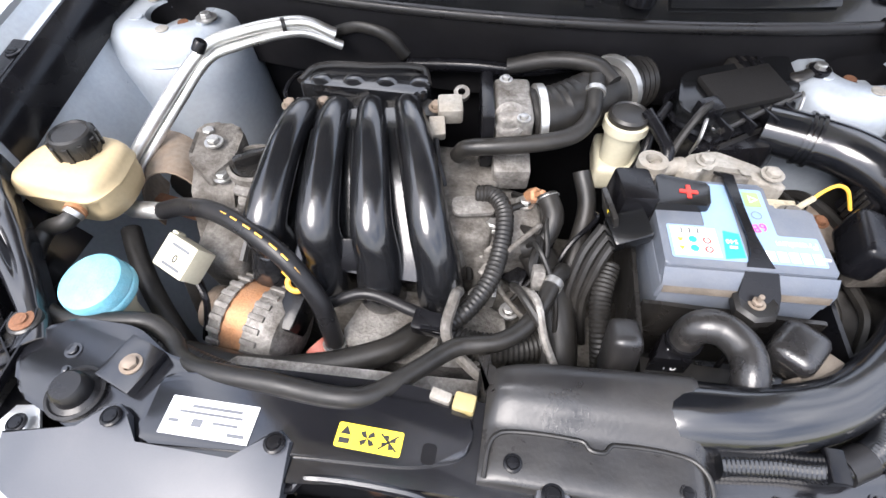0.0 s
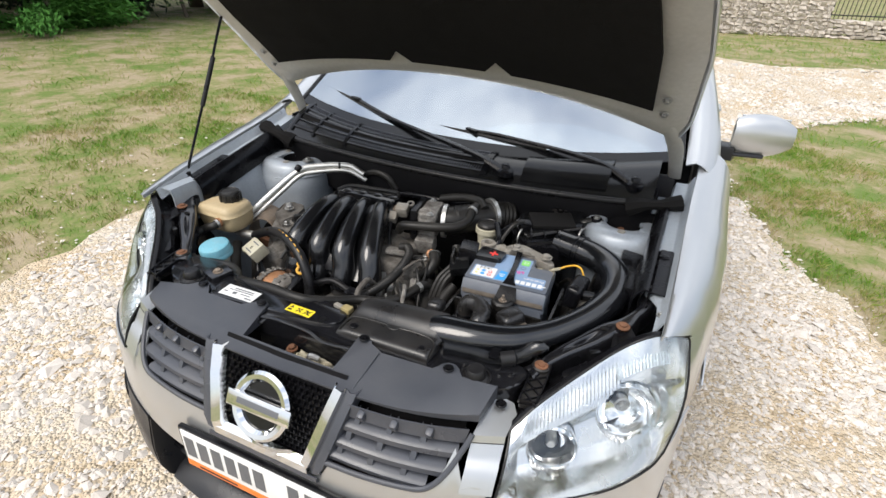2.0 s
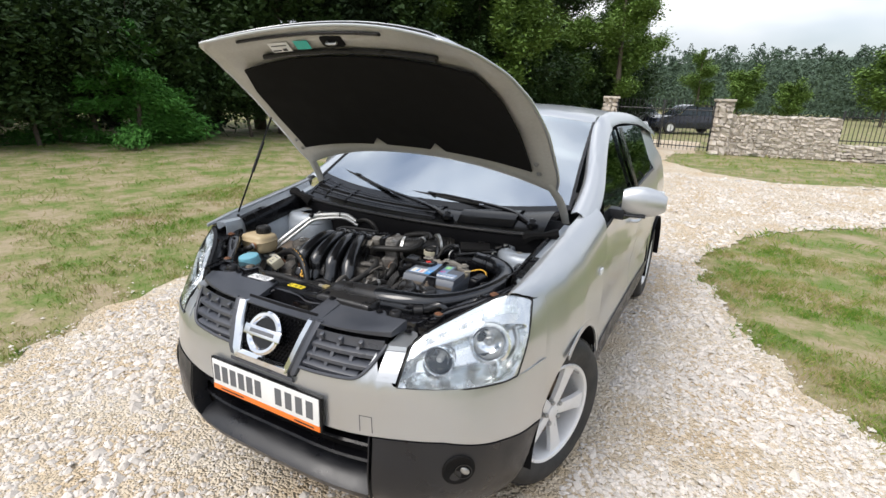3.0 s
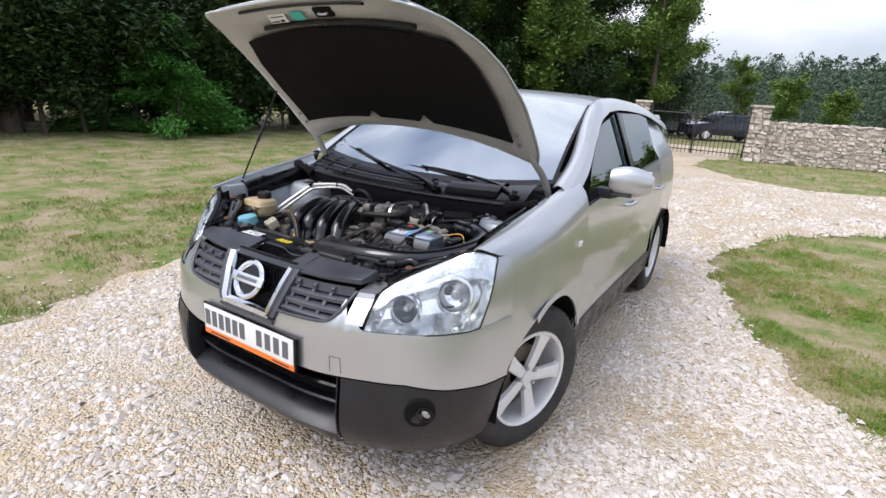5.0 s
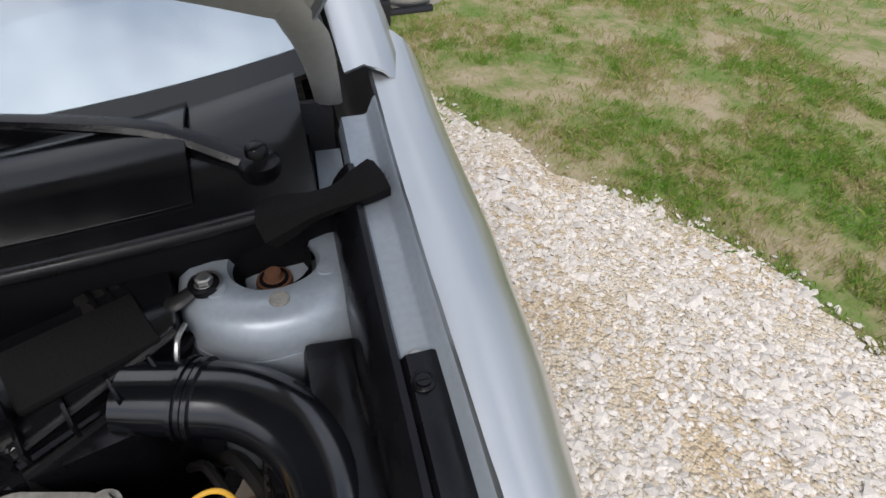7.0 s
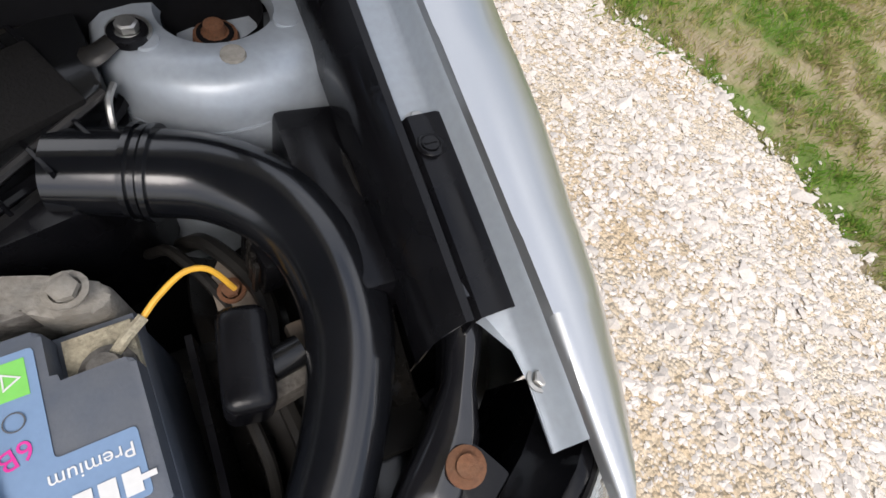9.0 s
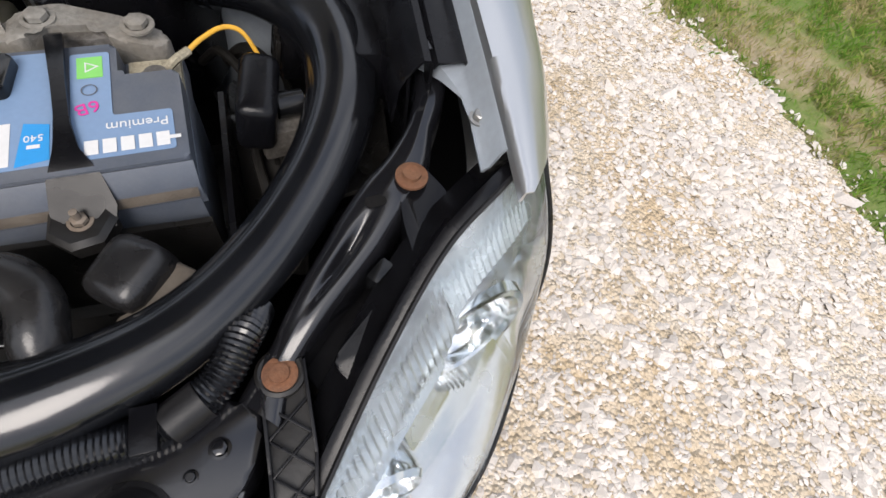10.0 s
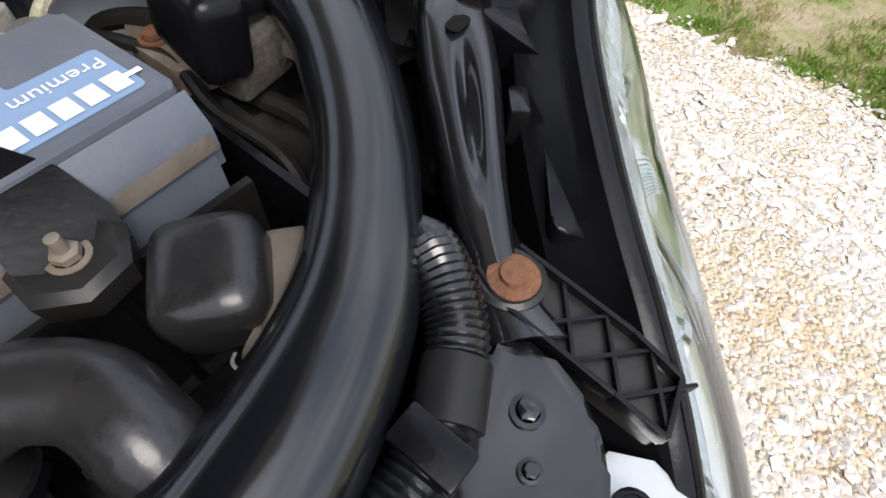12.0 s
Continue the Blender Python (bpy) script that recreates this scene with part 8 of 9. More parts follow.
ac = thing("air_conditioning_pipe", "pair of bare aluminium air conditioning pipes with a black hose", "pipe")
part("pipe", tube([(-0.545, 0.565, 0.885), (-0.590, 0.572, 0.886), (-0.605, 0.600, 0.892), (-0.596, 0.635, 0.910), (-0.530, 0.735, 0.995), (-0.488, 0.795, 1.040), (-0.455, 0.825, 1.052), (-0.345, 0.885, 1.056), (-0.29, 0.90, 1.03)], 0.0105, 14, n=60), ALUMINIUM, ac)
part("pipe", tube([(-0.582, 0.646, 0.900), (-0.521, 0.738, 0.979), (-0.480, 0.792, 1.026), (-0.444, 0.820, 1.036), (-0.345, 0.876, 1.042), (-0.28, 0.90, 1.01)], 0.008, 12, n=44), ALUMINIUM, ac)
part("crimp_collar", tube([(-0.560, 0.567, 0.885), (-0.500, 0.567, 0.890)], 0.0145, 16), ALUMINIUM, ac)
part("pipe_clamp", box((-0.590, 0.622, 0.905), (0.035, 0.024, 0.035), 0.006, (30, 0, -30)), RUBBER, ac)
part("valve_cap", lathe([(0.011, 0), (0.011, 0.016), (0.009, 0.019), (0, 0.019)], pose(-0.487, 0.786, 1.046, -20, 30, 0), 14), PLASTIC, ac)
part("pipe_band", tube([(-0.372, 0.870, 1.055), (-0.366, 0.8735, 1.055)], 0.0135, 12, n=2), RUBBER, ac)
part("hose", tube([(-0.505, 0.567, 0.890), (-0.455, 0.558, 0.918), (-0.385, 0.535, 0.948), (-0.310, 0.500, 0.960), (-0.245, 0.470, 0.940), (-0.202, 0.445, 0.890), (-0.185, 0.425, 0.835), (-0.182, 0.415, 0.79)], 0.0145, 14, n=48), CLEANRUBBER, ac, "black rubber refrigerant hose with yellow print")
for k in range(7):
    t = 0.40 + 0.055 * k
    pth = catmull([(-0.505, 0.567, 0.890), (-0.455, 0.558, 0.918), (-0.385, 0.535, 0.948), (-0.310, 0.500, 0.960), (-0.245, 0.470, 0.940), (-0.202, 0.445, 0.890), (-0.185, 0.425, 0.835)], 100)
    a, b = pth[int(t * 100)], pth[int(t * 100) + 3]
    part("hose_print", tube([a + (0.002, -0.004, 0.0138), b + (0.002, -0.004, 0.0138)], 0.0016, 4, n=2), YELLOWPL, ac)
part("hose_ferrule", tube([(-0.183, 0.420, 0.812), (-0.182, 0.413, 0.775)], 0.018, 16), ALUMINIUM, ac)
rel = thing("relay_box", "small white plastic relay box with black lettering", "relay")
RM = pose(-0.410, 0.470, 0.908, 28, 0, -24)
part("relay_case", box((0, 0, 0), (0.062, 0.052, 0.040), 0.004), MILKY, rel).matrix_basis = RM
letters("relay_mark", "0", 0.017, RM @ pose(0.004, -0.004, 0.0205), INK, rel, 0.0003)
for k in range(2):
    bars("relay_bar", [(0.004, 0.014 - 0.030 * k, 0.036, 0.004)], RM @ pose(0, 0, 0.0205), GREYINK, rel, h=0.0003)
part("relay_flange", box((-0.036, 0.0, -0.004), (0.012, 0.058, 0.018), 0.003), MILKY, rel).matrix_basis = RM
part("relay_stem", tube([(-0.405, 0.460, 0.885), (-0.410, 0.455, 0.83), (-0.42, 0.45, 0.75)], 0.013, 10), RUBBER, rel)
part("relay_wire", tube([(-0.395, 0.455, 0.885), (-0.375, 0.43, 0.86), (-0.385, 0.40, 0.80)], 0.005, 8), PLASTIC, rel)


def hose(label, pts, r, mat=RUBBER, ribs=0.0, clips=()):
    h = thing("hose", label, "hose", group="engine hoses")
    part("hose_tube", tube(pts, r, 14, n=max(30, len(pts) * 8), ribs=ribs, pitch=0.0065), mat, h)
    p = catmull(pts, 100)
    for t in clips:
        k = int(t * 98)
        part("hose_clip", tube([p[k], p[k + 1]], (r[0] if isinstance(r, list) else r) * 1.16, 14, n=2), STEEL, h)
    return h


hose("long grey-black rubber hose looping from the reservoir along the radiator", [(-0.583, 0.502, 0.945), (-0.590, 0.485, 0.940), (-0.625, 0.475, 0.925), (-0.622, 0.430, 0.912), (-0.580, 0.375, 0.905), (-0.530, 0.350, 0.908), (-0.470, 0.352, 0.912), (-0.405, 0.362, 0.910), (-0.365, 0.345, 0.908), (-0.335, 0.318, 0.915), (-0.285, 0.302, 0.928), (-0.20, 0.297, 0.938), (-0.125, 0.293, 0.938), (-0.085, 0.302, 0.934), (-0.040, 0.350, 0.915), (0.005, 0.395, 0.905), (0.060, 0.412, 0.905), (0.098, 0.450, 0.905), (0.128, 0.520, 0.912), (0.140, 0.545, 0.900)], 0.0125, clips=(0.01, 0.97))
hose("thick rubber radiator hose below the alternator", [(-0.50, 0.338, 0.85), (-0.42, 0.352, 0.852), (-0.34, 0.352, 0.842), (-0.26, 0.352, 0.838), (-0.17, 0.372, 0.842), (-0.095, 0.405, 0.845), (-0.060, 0.445, 0.835), (-0.05, 0.48, 0.80)], 0.019)
hose("ribbed plastic cable sleeve behind the radiator panel", [(-0.50, 0.335, 0.885), (-0.44, 0.345, 0.893), (-0.37, 0.335, 0.893), (-0.30, 0.318, 0.895), (-0.22, 0.305, 0.90), (-0.12, 0.310, 0.90)], 0.0145, RUBBER, 0.12)
hose("wide rubber coolant hose beside the gearbox", [(0.080, 0.605, 0.885), (0.105, 0.585, 0.875), (0.128, 0.545, 0.860), (0.143, 0.490, 0.840), (0.150, 0.440, 0.815), (0.152, 0.41, 0.76)], 0.027, clips=(0.04, 0.9))
hose("ribbed wiring sleeve over the engine front", [(0.000, 0.635, 0.945), (0.025, 0.632, 0.950), (0.044, 0.605, 0.945), (0.046, 0.555, 0.930), (0.036, 0.500, 0.915), (0.012, 0.458, 0.900), (-0.015, 0.435, 0.885)], 0.0125, RUBBER, 0.11)
hose("ribbed wiring sleeve near the radiator", [(-0.02, 0.43, 0.865), (0.03, 0.42, 0.868), (0.08, 0.425, 0.868), (0.12, 0.44, 0.865)], 0.019, RUBBER, 0.12)
hose("thin black coolant hose on the engine side", [(0.105, 0.65, 0.945), (0.118, 0.62, 0.93), (0.105, 0.59, 0.905), (0.075, 0.58, 0.895)], 0.016, RUBBER, clips=(0.05,))
hose("black rubber hose running down by the washer neck", [(-0.565, 0.545, 0.855), (-0.535, 0.505, 0.845), (-0.485, 0.45, 0.83), (-0.43, 0.40, 0.80), (-0.40, 0.38, 0.76)], 0.016)
hose("black rubber hose behind the gearbox", [(0.155, 0.70, 0.955), (0.170, 0.66, 0.92), (0.160, 0.60, 0.87), (0.150, 0.55, 0.83)], 0.014)
hose("black cable running over the engine front", [(-0.20, 0.46, 0.855), (-0.14, 0.475, 0.875), (-0.07, 0.462, 0.868), (-0.015, 0.440, 0.878)], 0.009, CLEANRUBBER)
plug = thing("wiring_plug", "black wiring connector on the engine front", "connector")
part("plug_body", box((-0.035, 0.437, 0.880), (0.055, 0.030, 0.026), 0.004, (10, 0, -6)), PLASTIC, plug)
part("plug_tab", box((-0.035, 0.424, 0.893), (0.03, 0.008, 0.006), 0.002), PLASTIC, plug)
rad = thing("radiator", "aluminium radiator and fan shroud behind the panel", "radiator")
part("top_tank", prism(rounded([(-0.30, 0.322), (-0.05, 0.330), (0.13, 0.342), (0.13, 0.375), (-0.05, 0.365), (-0.30, 0.352)], 0.01), 0.80, 0.868, 0.006), CASTING, rad, "dusty pale radiator tank")
for k in range(7):
    part("shroud_rib", box((0.04 + 0.012 * k, 0.355, 0.872), (0.004, 0.05, 0.02), 0.001), DUSTYPLASTIC, rad)
part("core", box((-0.02, 0.335, 0.62), (0.72, 0.035, 0.40), 0.004), DARK, rad)
cn = thing("yellow_connector", "yellowish wiring connector on the radiator panel edge", "connector")
part("connector_body", box((0.026, 0.310, 0.934), (0.026, 0.022, 0.018), 0.004, (0, 0, -6)), YELLOWOLD, cn)
part("connector_tail", box((-0.002, 0.315, 0.933), (0.026, 0.014, 0.012), 0.004, (0, 0, -12)), LIGHTCAST, cn)
# left rear corner clutter near the right-hand tower
cnd = thing("wiring_connector", "small grey connector block near the firewall", "connector")
part("connector_block", box((-0.315, 0.785, 0.955), (0.04, 0.03, 0.03), 0.004, (0, 0, 20)), GRIMECAST, cnd)
part("connector_wire", tube([(-0.335, 0.78, 0.96), (-0.36, 0.80, 0.97), (-0.345, 0.84, 0.985), (-0.30, 0.85, 0.97)], 0.004, 8), PLASTIC, cnd)
hose("black heater hose at the firewall", [(-0.30, 0.93, 1.02), (-0.25, 0.92, 1.04), (-0.20, 0.915, 1.03), (-0.17, 0.92, 0.99)], 0.013)
hose("black loom along the firewall", [(-0.16, 0.90, 0.985), (-0.05, 0.89, 1.00), (0.04, 0.89, 1.0), (0.12, 0.90, 1.01), (0.24, 0.93, 1.02)], 0.012, PLASTIC)
hose("black cable bundle between battery and filter box", [(0.245, 0.79, 1.01), (0.265, 0.75, 1.0), (0.275, 0.72, 0.99), (0.26, 0.69, 0.95), (0.235, 0.67, 0.90)], 0.010, PLASTIC)
hose("black cable bundle by the filter box", [(0.285, 0.83, 1.0), (0.262, 0.79, 0.985), (0.250, 0.75, 0.955), (0.225, 0.72, 0.90)], 0.008, PLASTIC)
hose("black loom beside the battery tray", [(0.205, 0.56, 0.91), (0.195, 0.51, 0.89), (0.20, 0.46, 0.86), (0.215, 0.42, 0.80)], 0.014, RUBBER, 0.12)
blk = thing("loom_cover", "black plastic loom cover in front of the battery tray", "cover")
part("cover_body", box((0.214, 0.420, 0.895), (0.040, 0.050, 0.105), 0.014, (-16, 0, 3), segs=3), GREYDUST, blk)
part("cover_foot", box((0.225, 0.425, 0.82), (0.06, 0.05, 0.08), 0.008), DUSTYPLASTIC, blk)

# ---- behind the drive: stone wall, iron gate, forest ----
def stone_run(parent, p0, p1, h, th, seed, course=0.115, name="stone"):
    """Courses of rough stones along a straight run, each a piece of its own."""
    rng = random.Random(seed)
    shapes = []
    for k in range(7):
        bm = bmesh.new()
        v = bmesh.ops.create_cube(bm, size=1)["verts"]
        bmesh.ops.bevel(bm, geom=bm.edges[:], offset=0.12, segments=1, affect="EDGES")
        for q in bm.verts:
            q.co += Vector((rng.uniform(-0.07, 0.07), rng.uniform(-0.10, 0.10), rng.uniform(-0.09, 0.09)))
        me = bpy.data.meshes.new("stone")
        bm.to_mesh(me)
        bm.free()
        me.materials.append(WALLSTONE)
        shapes.append(me)
    a, b = Vector((*p0, 0)), Vector((*p1, 0))
    length = (b - a).length
    d = (b - a) / length
    ang = math.atan2(d.y, d.x)
    z = GZ
    while z < h - 0.02:
        c = min(course * rng.uniform(0.75, 1.25), h - z)
        s = -rng.uniform(0, 0.1)
        while s < length:
            w = rng.uniform(0.08, 0.27) * course / 0.115
            x0, x1 = max(s, 0), min(s + w, length)
            if x1 - x0 > 0.03:
                o = new(name, rng.choice(shapes))
                o.parent = parent
                q = a + d * ((x0 + x1) / 2)
                o.matrix_basis = Matrix.Translation((q.x, q.y, z + c / 2 + rng.uniform(-0.022, 0.022))) @ Matrix.Rotation(ang, 4, "Z") @ Matrix.Rotation(rng.uniform(-0.24, 0.24), 4, "Y") @ Matrix.Rotation(rng.choice((0, math.pi)), 4, "X") @ Matrix.Diagonal((x1 - x0 - 0.012, th * rng.uniform(0.95, 1.08), c * rng.uniform(0.70, 1.15), 1))
            s += w
        z += c


WALLSTONE = shade("wall_limestone", (0.56, 0.50, 0.435), 0.9, 0.0, 0.35, 6, 60, 0.6, objrand=0.9, dust=0.25, dust_col=(0.17, 0.15, 0.13))
IRON = shade("black_iron", (0.018, 0.018, 0.02), 0.5, 0.2, 0.2, 6, 60, 0.1)
GA, GB = (-2.45, 18.9), (0.70, 18.75)
wall = tagged(thing("stone_wall", "", ""), "rough pale limestone garden wall with gate pillars", "wall", kind="structure")
part("wall_core", box((2.72, 19.35, 0.62), (3.4, 0.22, 1.26), 0.02, (0, 0, 17.5)), WALLSTONE, wall)
stone_run(wall, (1.15, 18.85), (4.35, 19.88), 1.30, 0.34, 21)
stone_run(wall, (0.72, 18.72), (1.22, 18.86), 1.74, 0.50, 22, 0.15)
stone_run(wall, (-2.95, 18.90), (-2.45, 18.90), 1.70, 0.50, 23, 0.15)
part("pillar_core", box((0.97, 18.79, 0.85), (0.36, 0.36, 1.68), 0.02, (0, 0, 15)), WALLSTONE, wall)
part("pillar_core", box((-2.70, 18.90, 0.84), (0.36, 0.36, 1.64), 0.02), WALLSTONE, wall)
stone_run(wall, (4.35, 19.88), (9.5, 21.5), 0.50, 0.34, 24)
for c in ((0.97, 18.79, 1.74), (-2.70, 18.90, 1.70)):
    part("pillar_cap", box(c, (0.58, 0.56, 0.07), 0.015, (0, 0, 12)), WALLSTONE, wall)


def railing(name, a, b, h, z0, label, arch=0.0):
    g = thing(name, label, "gate" if "gate" in name else "fence")
    a, b = Vector((*a, 0)), Vector((*b, 0))
    k = int((b - a).length / 0.125)
    for z in (z0 + 0.12, z0 + h * 0.82):
        part("rail", tube([a + Vector((0, 0, z)), b + Vector((0, 0, z))], 0.018, 6), IRON, g)
    me = None
    for i in range(k + 1):
        t = i / k
        p = a.lerp(b, t)
        bm = tube([(0, 0, z0), (0, 0, z0 + h - 0.08)], 0.011, 5, n=2)
        lathe([(0.011, z0 + h - 0.08), (0.020, z0 + h - 0.05), (0, z0 + h + arch * math.sin(math.pi * t))], Matrix(), 5, bm)
        o = part("bar", bm, IRON, g)
        o.matrix_basis = Matrix.Translation(p)
    for t in (0, 0.5, 1):
        p = a.lerp(b, t)
        part("post", box((p.x, p.y, z0 + h / 2), (0.06, 0.06, h), 0.006), IRON, g)
    return g


railing("iron_gate", GA, GB, 1.62, 0.06, "black wrought iron driveway gate between stone pillars", 0.10)
railing("iron_fence", (4.4, 19.95), (9.5, 21.5), 1.05, 0.5, "black iron railing on a low stone wall")

# ---- trees ----
BARK = shade("bark", (0.10, 0.08, 0.06), 0.9, 0.0, 0.4, 8, 60, 0.6)
LEAF = {
    "oak": shade("oak_leaf", (0.034, 0.066, 0.017), 0.6, 0.0, 0.5, 0.5, 4, 0.0, island=0.8, objrand=0.3, spec=0.3),
    "birch": shade("birch_leaf", (0.12, 0.20, 0.04), 0.6, 0.0, 0.5, 0.5, 4, 0.0, island=0.8, objrand=0.3, spec=0.3),
    "spruce": shade("spruce_needle", (0.020, 0.036, 0.014), 0.7, 0.0, 0.5, 0.5, 4, 0.0, island=0.8, objrand=0.3, spec=0.2),
    "larch": shade("larch_needle", (0.070, 0.20, 0.034), 0.7, 0.0, 0.5, 0.5, 4, 0.0, island=0.8, objrand=0.2, spec=0.2),
}


def tree_mesh(kind, h, seed, leaves, leaf_size, spread):
    """Trunk with limbs, and a crown of small leaf sprays hung along the limbs."""
    rng = np.random.RandomState(seed)
    bm = bmesh.new()
    top = Vector((rng.normal(0, 0.03 * h), rng.normal(0, 0.03 * h), h * 0.94))
    tube([(0, 0, -0.3), tuple(top * 0.35 + Vector((rng.normal(0, 0.1), 0, 0))), tuple(top * 0.7), tuple(top)], [0.020 * h, 0.016 * h, 0.009 * h, 0.002 * h], 7, n=10, bm=bm)
    ends = []
    conifer = kind in ("spruce", "larch")
    nl = 46 if conifer else 26
    for k in range(nl):
        t = rng.uniform(0.04, 0.97) if conifer else rng.uniform(0.22, 0.95)
        a = rng.uniform(0, 6.28)
        if conifer:
            reach = spread * h * (1 - t) ** 0.8 * rng.uniform(0.75, 1.1) + 0.15
            rise = -0.12 * reach
        else:
            reach = spread * h * (0.35 + 0.75 * math.sin(math.pi * min(1, t * 0.95)) ** 0.7) * rng.uniform(0.6, 1.1)
            rise = reach * rng.uniform(0.1, 0.7)
        p0 = np.array(top) * t
        p1 = p0 + np.array((math.cos(a) * reach * 0.55, math.sin(a) * reach * 0.55, rise * 0.6 + (0.05 * reach if conifer else 0)))
        p2 = p0 + np.array((math.cos(a) * reach, math.sin(a) * reach, rise))
        tube([tuple(p0), tuple(p1), tuple(p2)], [0.005 * h * (1 - t * 0.6), 0.001 * h], 4, n=4, bm=bm)
        ends.append((p0, p1, p2, reach))
    wood = bpy.data.meshes.new("trunk")
    bm.to_mesh(wood)
    bm.free()
    smooth(wood, 60)
    wood.materials.append(BARK)
    wts = np.array([e[3] for e in ends])
    pick = rng.choice(len(ends), leaves, p=wts / wts.sum())
    n = leaves
    P0, P1, P2 = (np.array([e[j] for e in ends])[pick] for j in range(3))
    R = wts[pick]
    s = rng.uniform(0.12, 1.05, n)[:, None]
    c = (1 - s) ** 2 * P0 + 2 * s * (1 - s) * P1 + s * s * P2
    c = c + rng.normal(0, 1, (n, 3)) * np.c_[0.10 * R + 0.05, 0.10 * R + 0.05, (0.05 if conifer else 0.12) * R + 0.05]
    if kind == "larch":
        c[:, 2] -= 0.12 * rng.uniform(0, 1, n) ** 2 * R
    z = leaf_size * rng.uniform(0.5, 1.3, n)[:, None]
    a = rng.uniform(0, 6.28, n)
    if conifer:
        away = P2 - P0
        a = np.arctan2(away[:, 1], away[:, 0]) + rng.normal(0, 0.5, n)
    dip = rng.uniform(-0.9, 0.5, n)
    x_ = np.c_[np.cos(a) * np.cos(dip), np.sin(a) * np.cos(dip), np.sin(dip)]
    roll = rng.uniform(-0.9, 0.9, n)
    flat = np.c_[-np.sin(a), np.cos(a), np.zeros(n)]
    y_ = flat * np.cos(roll)[:, None] + np.cross(x_, flat) * np.sin(roll)[:, None]
    wd = 0.28 if conifer else 0.45
    vv = np.stack([c - x_ * z, c - x_ * 0.2 * z - y_ * wd * z, c + x_ * z, c - x_ * 0.2 * z + y_ * wd * z], 1).reshape(-1, 3).tolist()
    o = np.arange(n)[:, None] * 4
    ff = np.concatenate([o + (0, 1, 2), o + (0, 2, 3)]).tolist()
    crown = bpy.data.meshes.new("crown")
    crown.from_pydata(vv, [], ff)
    crown.materials.append(LEAF[kind])
    return wood, crown


KINDS = {k: tree_mesh(*a) for k, a in {
    "a": ("oak", 10.0, 1, 26000, 0.11, 0.24), "b": ("oak", 11.0, 2, 26000, 0.12, 0.20), "c": ("birch", 9.0, 3, 24000, 0.10, 0.20),
    "d": ("spruce", 10.0, 4, 30000, 0.15, 0.20), "e": ("larch", 6.0, 5, 34000, 0.13, 0.52), "f": ("birch", 6.0, 6, 14000, 0.14, 0.34), "g": ("oak", 3.5, 8, 12000, 0.085, 0.42)}.items()}
TLAB = {"a": "tall dark leafy forest tree", "b": "tall dense broadleaf forest tree", "c": "light green birch tree with thin trunk", "d": "dark green spruce at the forest edge",
        "e": "bright green young conifer in front of the forest", "f": "light green rounded tree beyond the gate", "g": "low dark bush at the forest edge"}


def plant(kind, x, y, s, turn):
    wood, crown = KINDS[kind]
    t = new("bush" if kind == "g" else "tree")
    tagged(t, TLAB[kind], "bush" if kind == "g" else "tree", group="forest trees")
    for nm, me in (("trunk", wood), ("crown", crown)):
        o = new(nm, me)
        o.parent = t
    t.matrix_basis = Matrix.Translation((x, y, GZ - 0.03)) @ Matrix.Rotation(turn, 4, "Z") @ Matrix.Diagonal((s, s, s, 1))
    return t


rng = random.Random(12)
# forest edge along the lawn, several rows deep
for row, (dist, n_) in enumerate(((0.0, 16), (3.0, 14), (6.5, 12))):
    for k in range(n_):
        t = (k + rng.uniform(0.1, 0.9)) / n_
        x = -16.5 + 12.5 * t ** 1.4 + rng.uniform(-0.8, 0.8) - dist * (1 - t)
        y = -1.0 + 34 * t + rng.uniform(-1, 1) + dist * t
        if t > 0.86 or math.hypot(x + 13.4, y - 7.2) < 2.8:
            continue
        plant(rng.choice("aabbdd" if t < 0.55 else "aaccd"), x, y, rng.uniform(0.8, 1.2) * (1 if t < 0.6 else 0.85), rng.uniform(0, 6.28))
for k in range(26):
    t = k / 25
    plant("g", -15.2 + 11.0 * t ** 1.4 + rng.uniform(-0.5, 0.3), -0.5 + 32 * t + rng.uniform(-0.6, 0.6), rng.uniform(0.7, 1.2), rng.uniform(0, 6.28))
plant("e", -12.8, 7.4, 0.58, 0.3)
plant("e", -14.6, 6.3, 0.46, 1.5)
plant("c", -13.6, 17.8, 0.95, 1.0)
plant("c", -11.0, 19.5, 0.80, 3.0)
plant("c", -7.5, 20.5, 1.05, 2.0)
plant("c", -4.2, 28.0, 0.95, 4.0)
# beyond the wall
for x, y, kd, s in ((-1.2, 44, "c", 0.62), (1.5, 58, "f", 0.8), (5.5, 56, "f", 0.62), (13.5, 62, "f", 1.15), (18.5, 66, "f", 1.25), (25, 60, "f", 1.1), (-5.5, 38, "c", 1.0), (-8, 44, "b", 0.95)):
    plant(kd, x, y, s, rng.uniform(0, 6.28))
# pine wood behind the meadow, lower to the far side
# distance haze is mixed into this green, for wood and ridge alike
HAZEPINE = shade("far_pine_haze", (0.066, 0.100, 0.066), 0.8, 0.0, 0.45, 0.15, 1.2, 0.0, island=0.7, spec=0.15)
rg = np.random.RandomState(9)
N, M = 760, 240
x, u = rg.uniform(-45, 150, N), rg.uniform(0, 1, N)
y = 78 + 40 * u + 0.05 * abs(x)
h = rg.uniform(5.4, 8.2, N) + 4.6 * u + 0.020 * np.maximum(0, x - 10)
wide = h * rg.uniform(0.20, 0.38, N)
peak = rg.uniform(1.2, 3.2, N)
t = rg.uniform(0, 1, (N, M)) ** 0.85
a = rg.uniform(0, 6.28, (N, M))
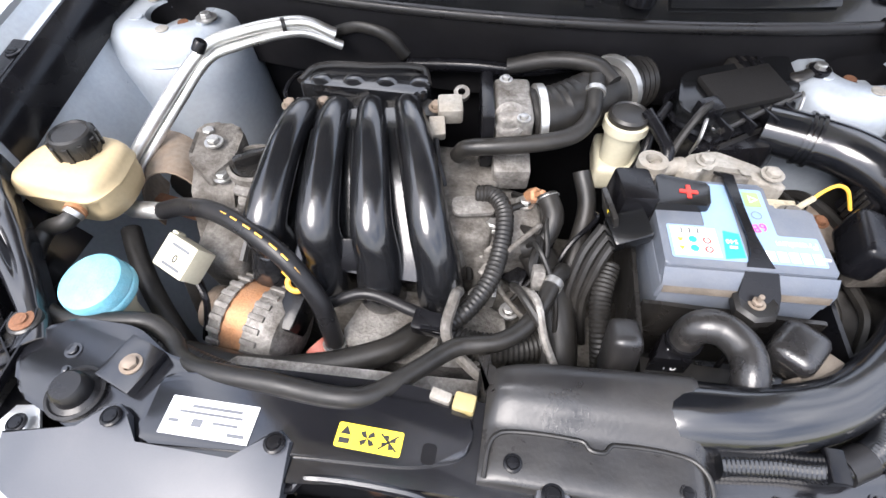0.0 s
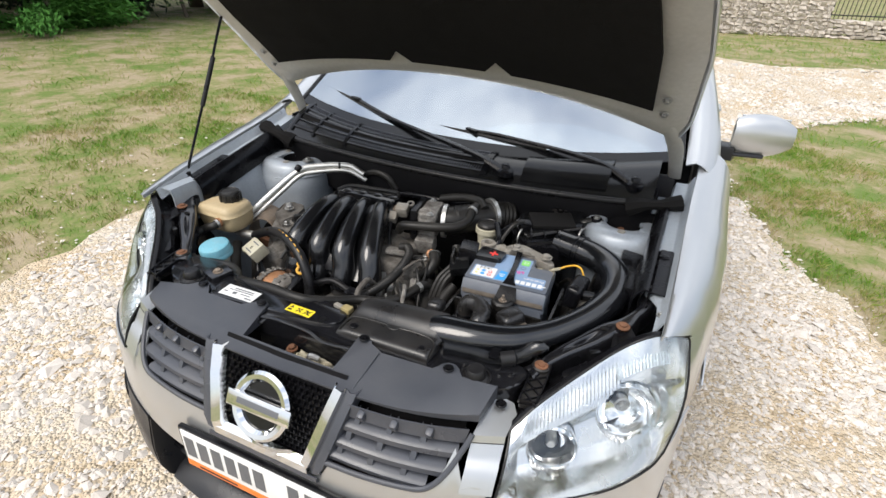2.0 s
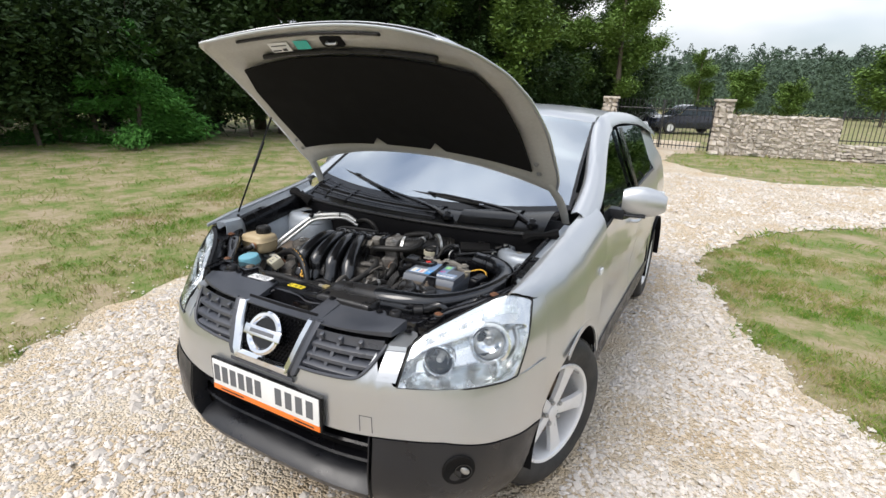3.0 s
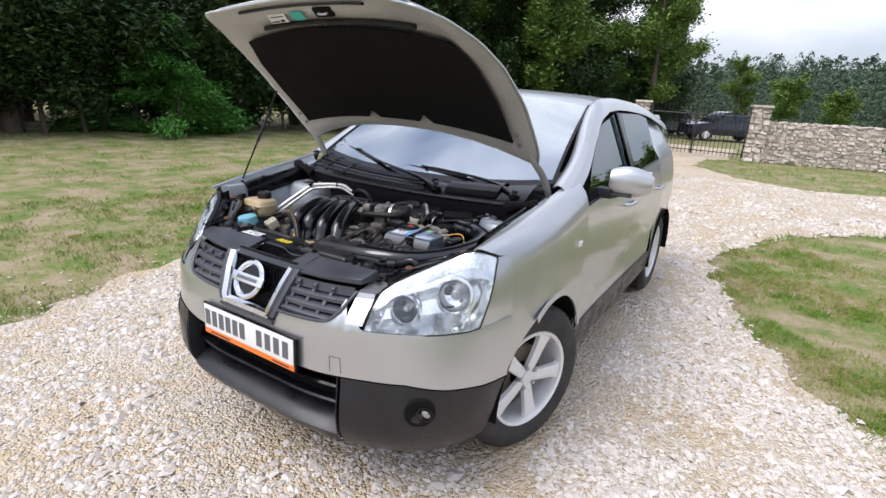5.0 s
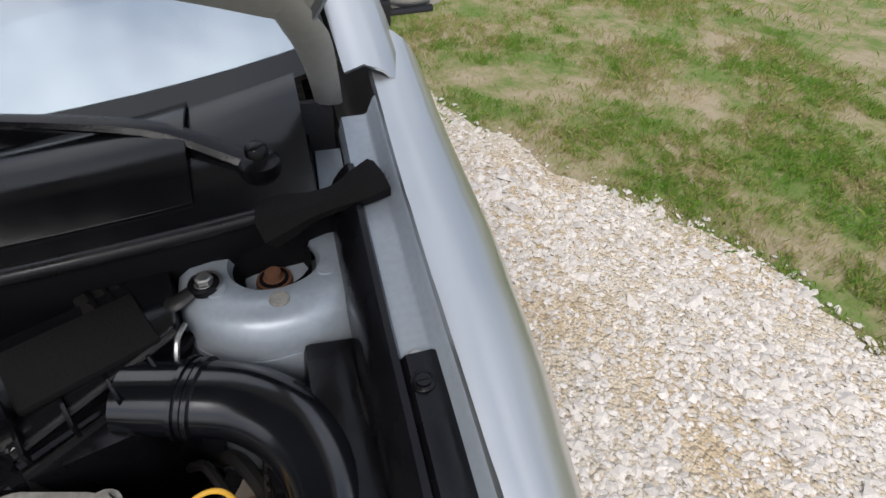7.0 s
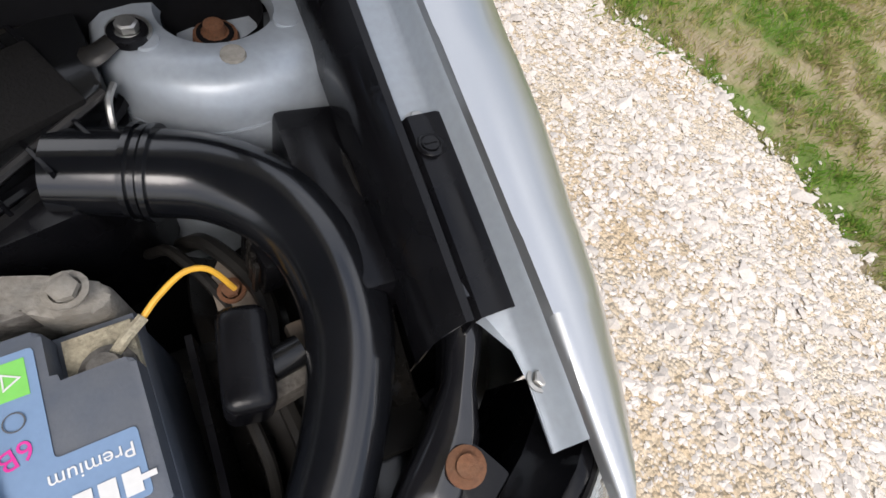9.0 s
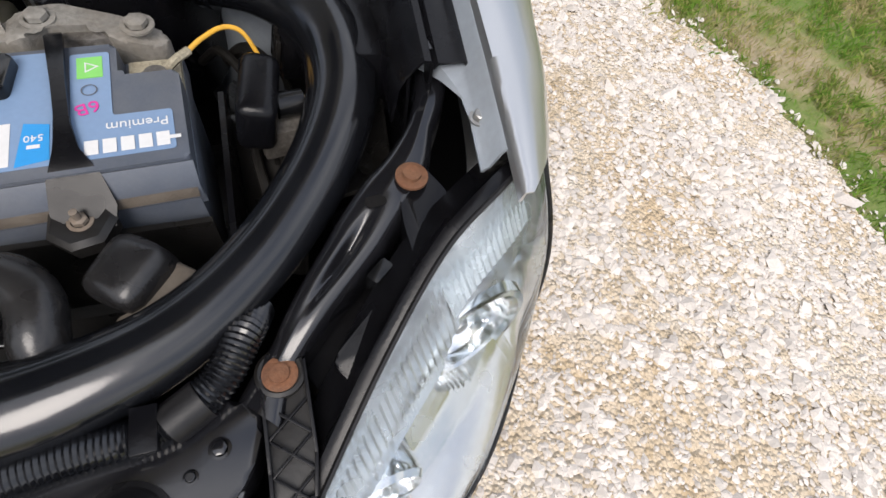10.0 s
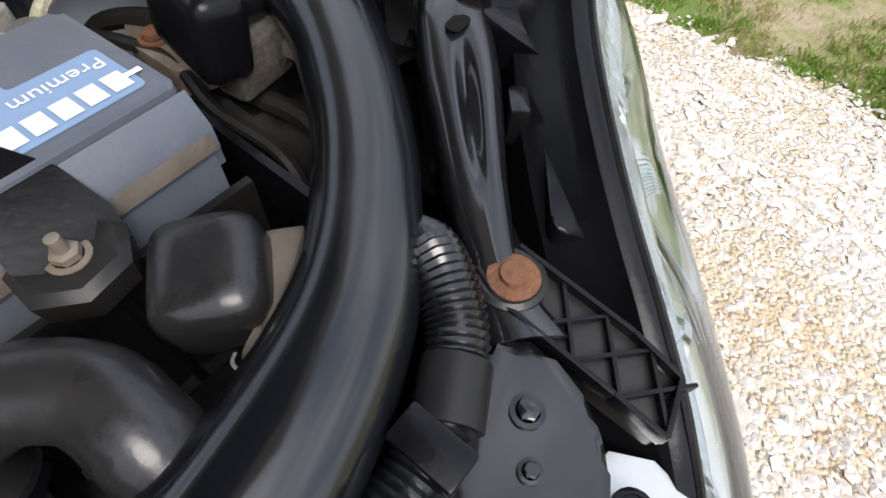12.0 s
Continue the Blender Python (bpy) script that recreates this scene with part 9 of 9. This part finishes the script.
reach = wide[:, None] * (1 - t ** peak[:, None]) ** 0.7 * rg.uniform(0.3, 1.1, (N, M))
c = np.stack([x[:, None] + np.cos(a) * reach, y[:, None] + np.sin(a) * reach, h[:, None] * t], -1).reshape(-1, 3)
e1, e2 = rg.normal(0, 1, c.shape), rg.normal(0, 1, c.shape)
e1 /= np.linalg.norm(e1, axis=1)[:, None]
e2 /= np.linalg.norm(e2, axis=1)[:, None]
sz = rg.uniform(0.14, 0.42, (len(c), 1))
vv = np.stack([c - e1 * sz, c + 0.3 * e1 * sz - 0.6 * e2 * sz, c + e1 * sz + 0.4 * e2 * sz], 1).reshape(-1, 3).tolist()
ff = np.arange(len(c) * 3).reshape(-1, 3).tolist()
me = bpy.data.meshes.new("far_woods")
me.from_pydata(vv, [], ff)
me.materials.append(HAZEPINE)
tagged(new("far_woods", me), "distant pine wood behind the wall, haze mixed into its green", "woods", kind="stuff")
bm = bmesh.new()
xs = np.linspace(-160, 260, 60)
rows = [[(x, 128 + 0.06 * abs(x), GZ - 1) for x in xs], [(x, 140 + 0.06 * abs(x), 7 + 2 * noise.noise((x * 0.05, 0, 0))) for x in xs], [(x, 180 + 0.06 * abs(x), 13 + 5 * noise.noise((x * 0.02, 3, 0)) + 0.035 * max(0, x)) for x in xs], [(x, 230, 4) for x in xs]]
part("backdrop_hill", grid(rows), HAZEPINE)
tagged(bpy.data.objects["backdrop_hill"], "distant wooded ridge", "hill", kind="structure")


# ---- cars parked outside the gate ----
def parked_car(label, paint, x, y, turn, h):
    """A small hatchback, side on: body, cabin, glass, wheels."""
    c = thing("parked_car", label, "car", group="cars outside the gate")
    side_low = [(-2.05, 0.30), (-2.10, 0.55), (-2.02, 0.78), (-1.55, 0.88), (-0.95, 0.94), (0.6, 0.97), (1.7, 0.96), (2.02, 0.90), (2.08, 0.55), (2.0, 0.30)]
    up = pose(0, 0, 0, 90, 0, 0)
    part("body", prism(side_low, -0.82, 0.82, 0.06, up), paint, c)
    cabin = [(-1.05, 0.94), (-0.45, h - 0.10), (0.0, h), (1.0, h - 0.02), (1.55, h - 0.14), (1.85, 0.94)]
    rows = [[(px * (1 - 0.02 * e), s * (0.80 - 0.16 * max(0, (pz - 0.94)) / (h - 0.94)), pz) for px, pz in cabin] for s, e in ((-1, 1), (-0.5, 0), (0.5, 0), (1, 1))]
    part("roof", grid(rows, 0.02), paint, c)
    for s in (-1, 1):
        for a, b in (((-0.88, -0.36), (0.02, 0.02)), ((0.08, 0.08), (0.86, 0.86)), ((0.92, 0.92), (1.62, 1.40))):
            q = [(a[0], 0.97), (a[1], h - 0.12), (b[1], h - 0.09), (b[0], 0.97)]
            bm = bmesh.new()
            bm.faces.new([bm.verts.new((px, s * (0.815 - 0.16 * (pz - 0.94) / (h - 0.94)), pz)) for px, pz in q])
            bmesh.ops.solidify(bm, geom=bm.faces[:], thickness=0.01)
            part("side_window", bm, CARGLASS, c, "sky-reflecting side window")
        for wx in (-1.30, 1.28):
            w = part("wheel", lathe([(0, 0.06), (0.19, 0.06), (0.21, 0.10), (0.29, 0.10), (0.31, 0.06), (0.31, -0.08), (0, -0.08)], Matrix.Translation((wx, s * 0.76, 0.31)) @ pose(0, 0, 0, -90 * s, 0, 0), 24), TYRE, c, "black tyre")
            part("rim", lathe([(0.19, 0.065), (0.10, 0.075), (0, 0.08)], Matrix.Translation((wx, s * 0.76, 0.31)) @ pose(0, 0, 0, -90 * s, 0, 0), 16), RIM, w)
        part("handle", box((0.65, s * 0.83, 0.82), (0.16, 0.03, 0.03), 0.008), paint, c)
    c.matrix_basis = pose(x, y, GZ, 0, 0, turn)
    return c


CARGLASS = shade("parked_glass", (0.10, 0.12, 0.13), 0.06, 0.6, 0.1, 3, 30, 0.0)
NAVY = shade("navy_paint", (0.012, 0.016, 0.03), 0.25, 0.2, 0.1, 4, 300, 0.0, coat=0.6)
parked_car("dark navy hatchback parked on grass outside the gate", NAVY, -0.85, 30.2, 32, 1.52)
parked_car("silver hatchback parked behind the navy car", SILVER, -4.6, 31.8, 30, 1.50)
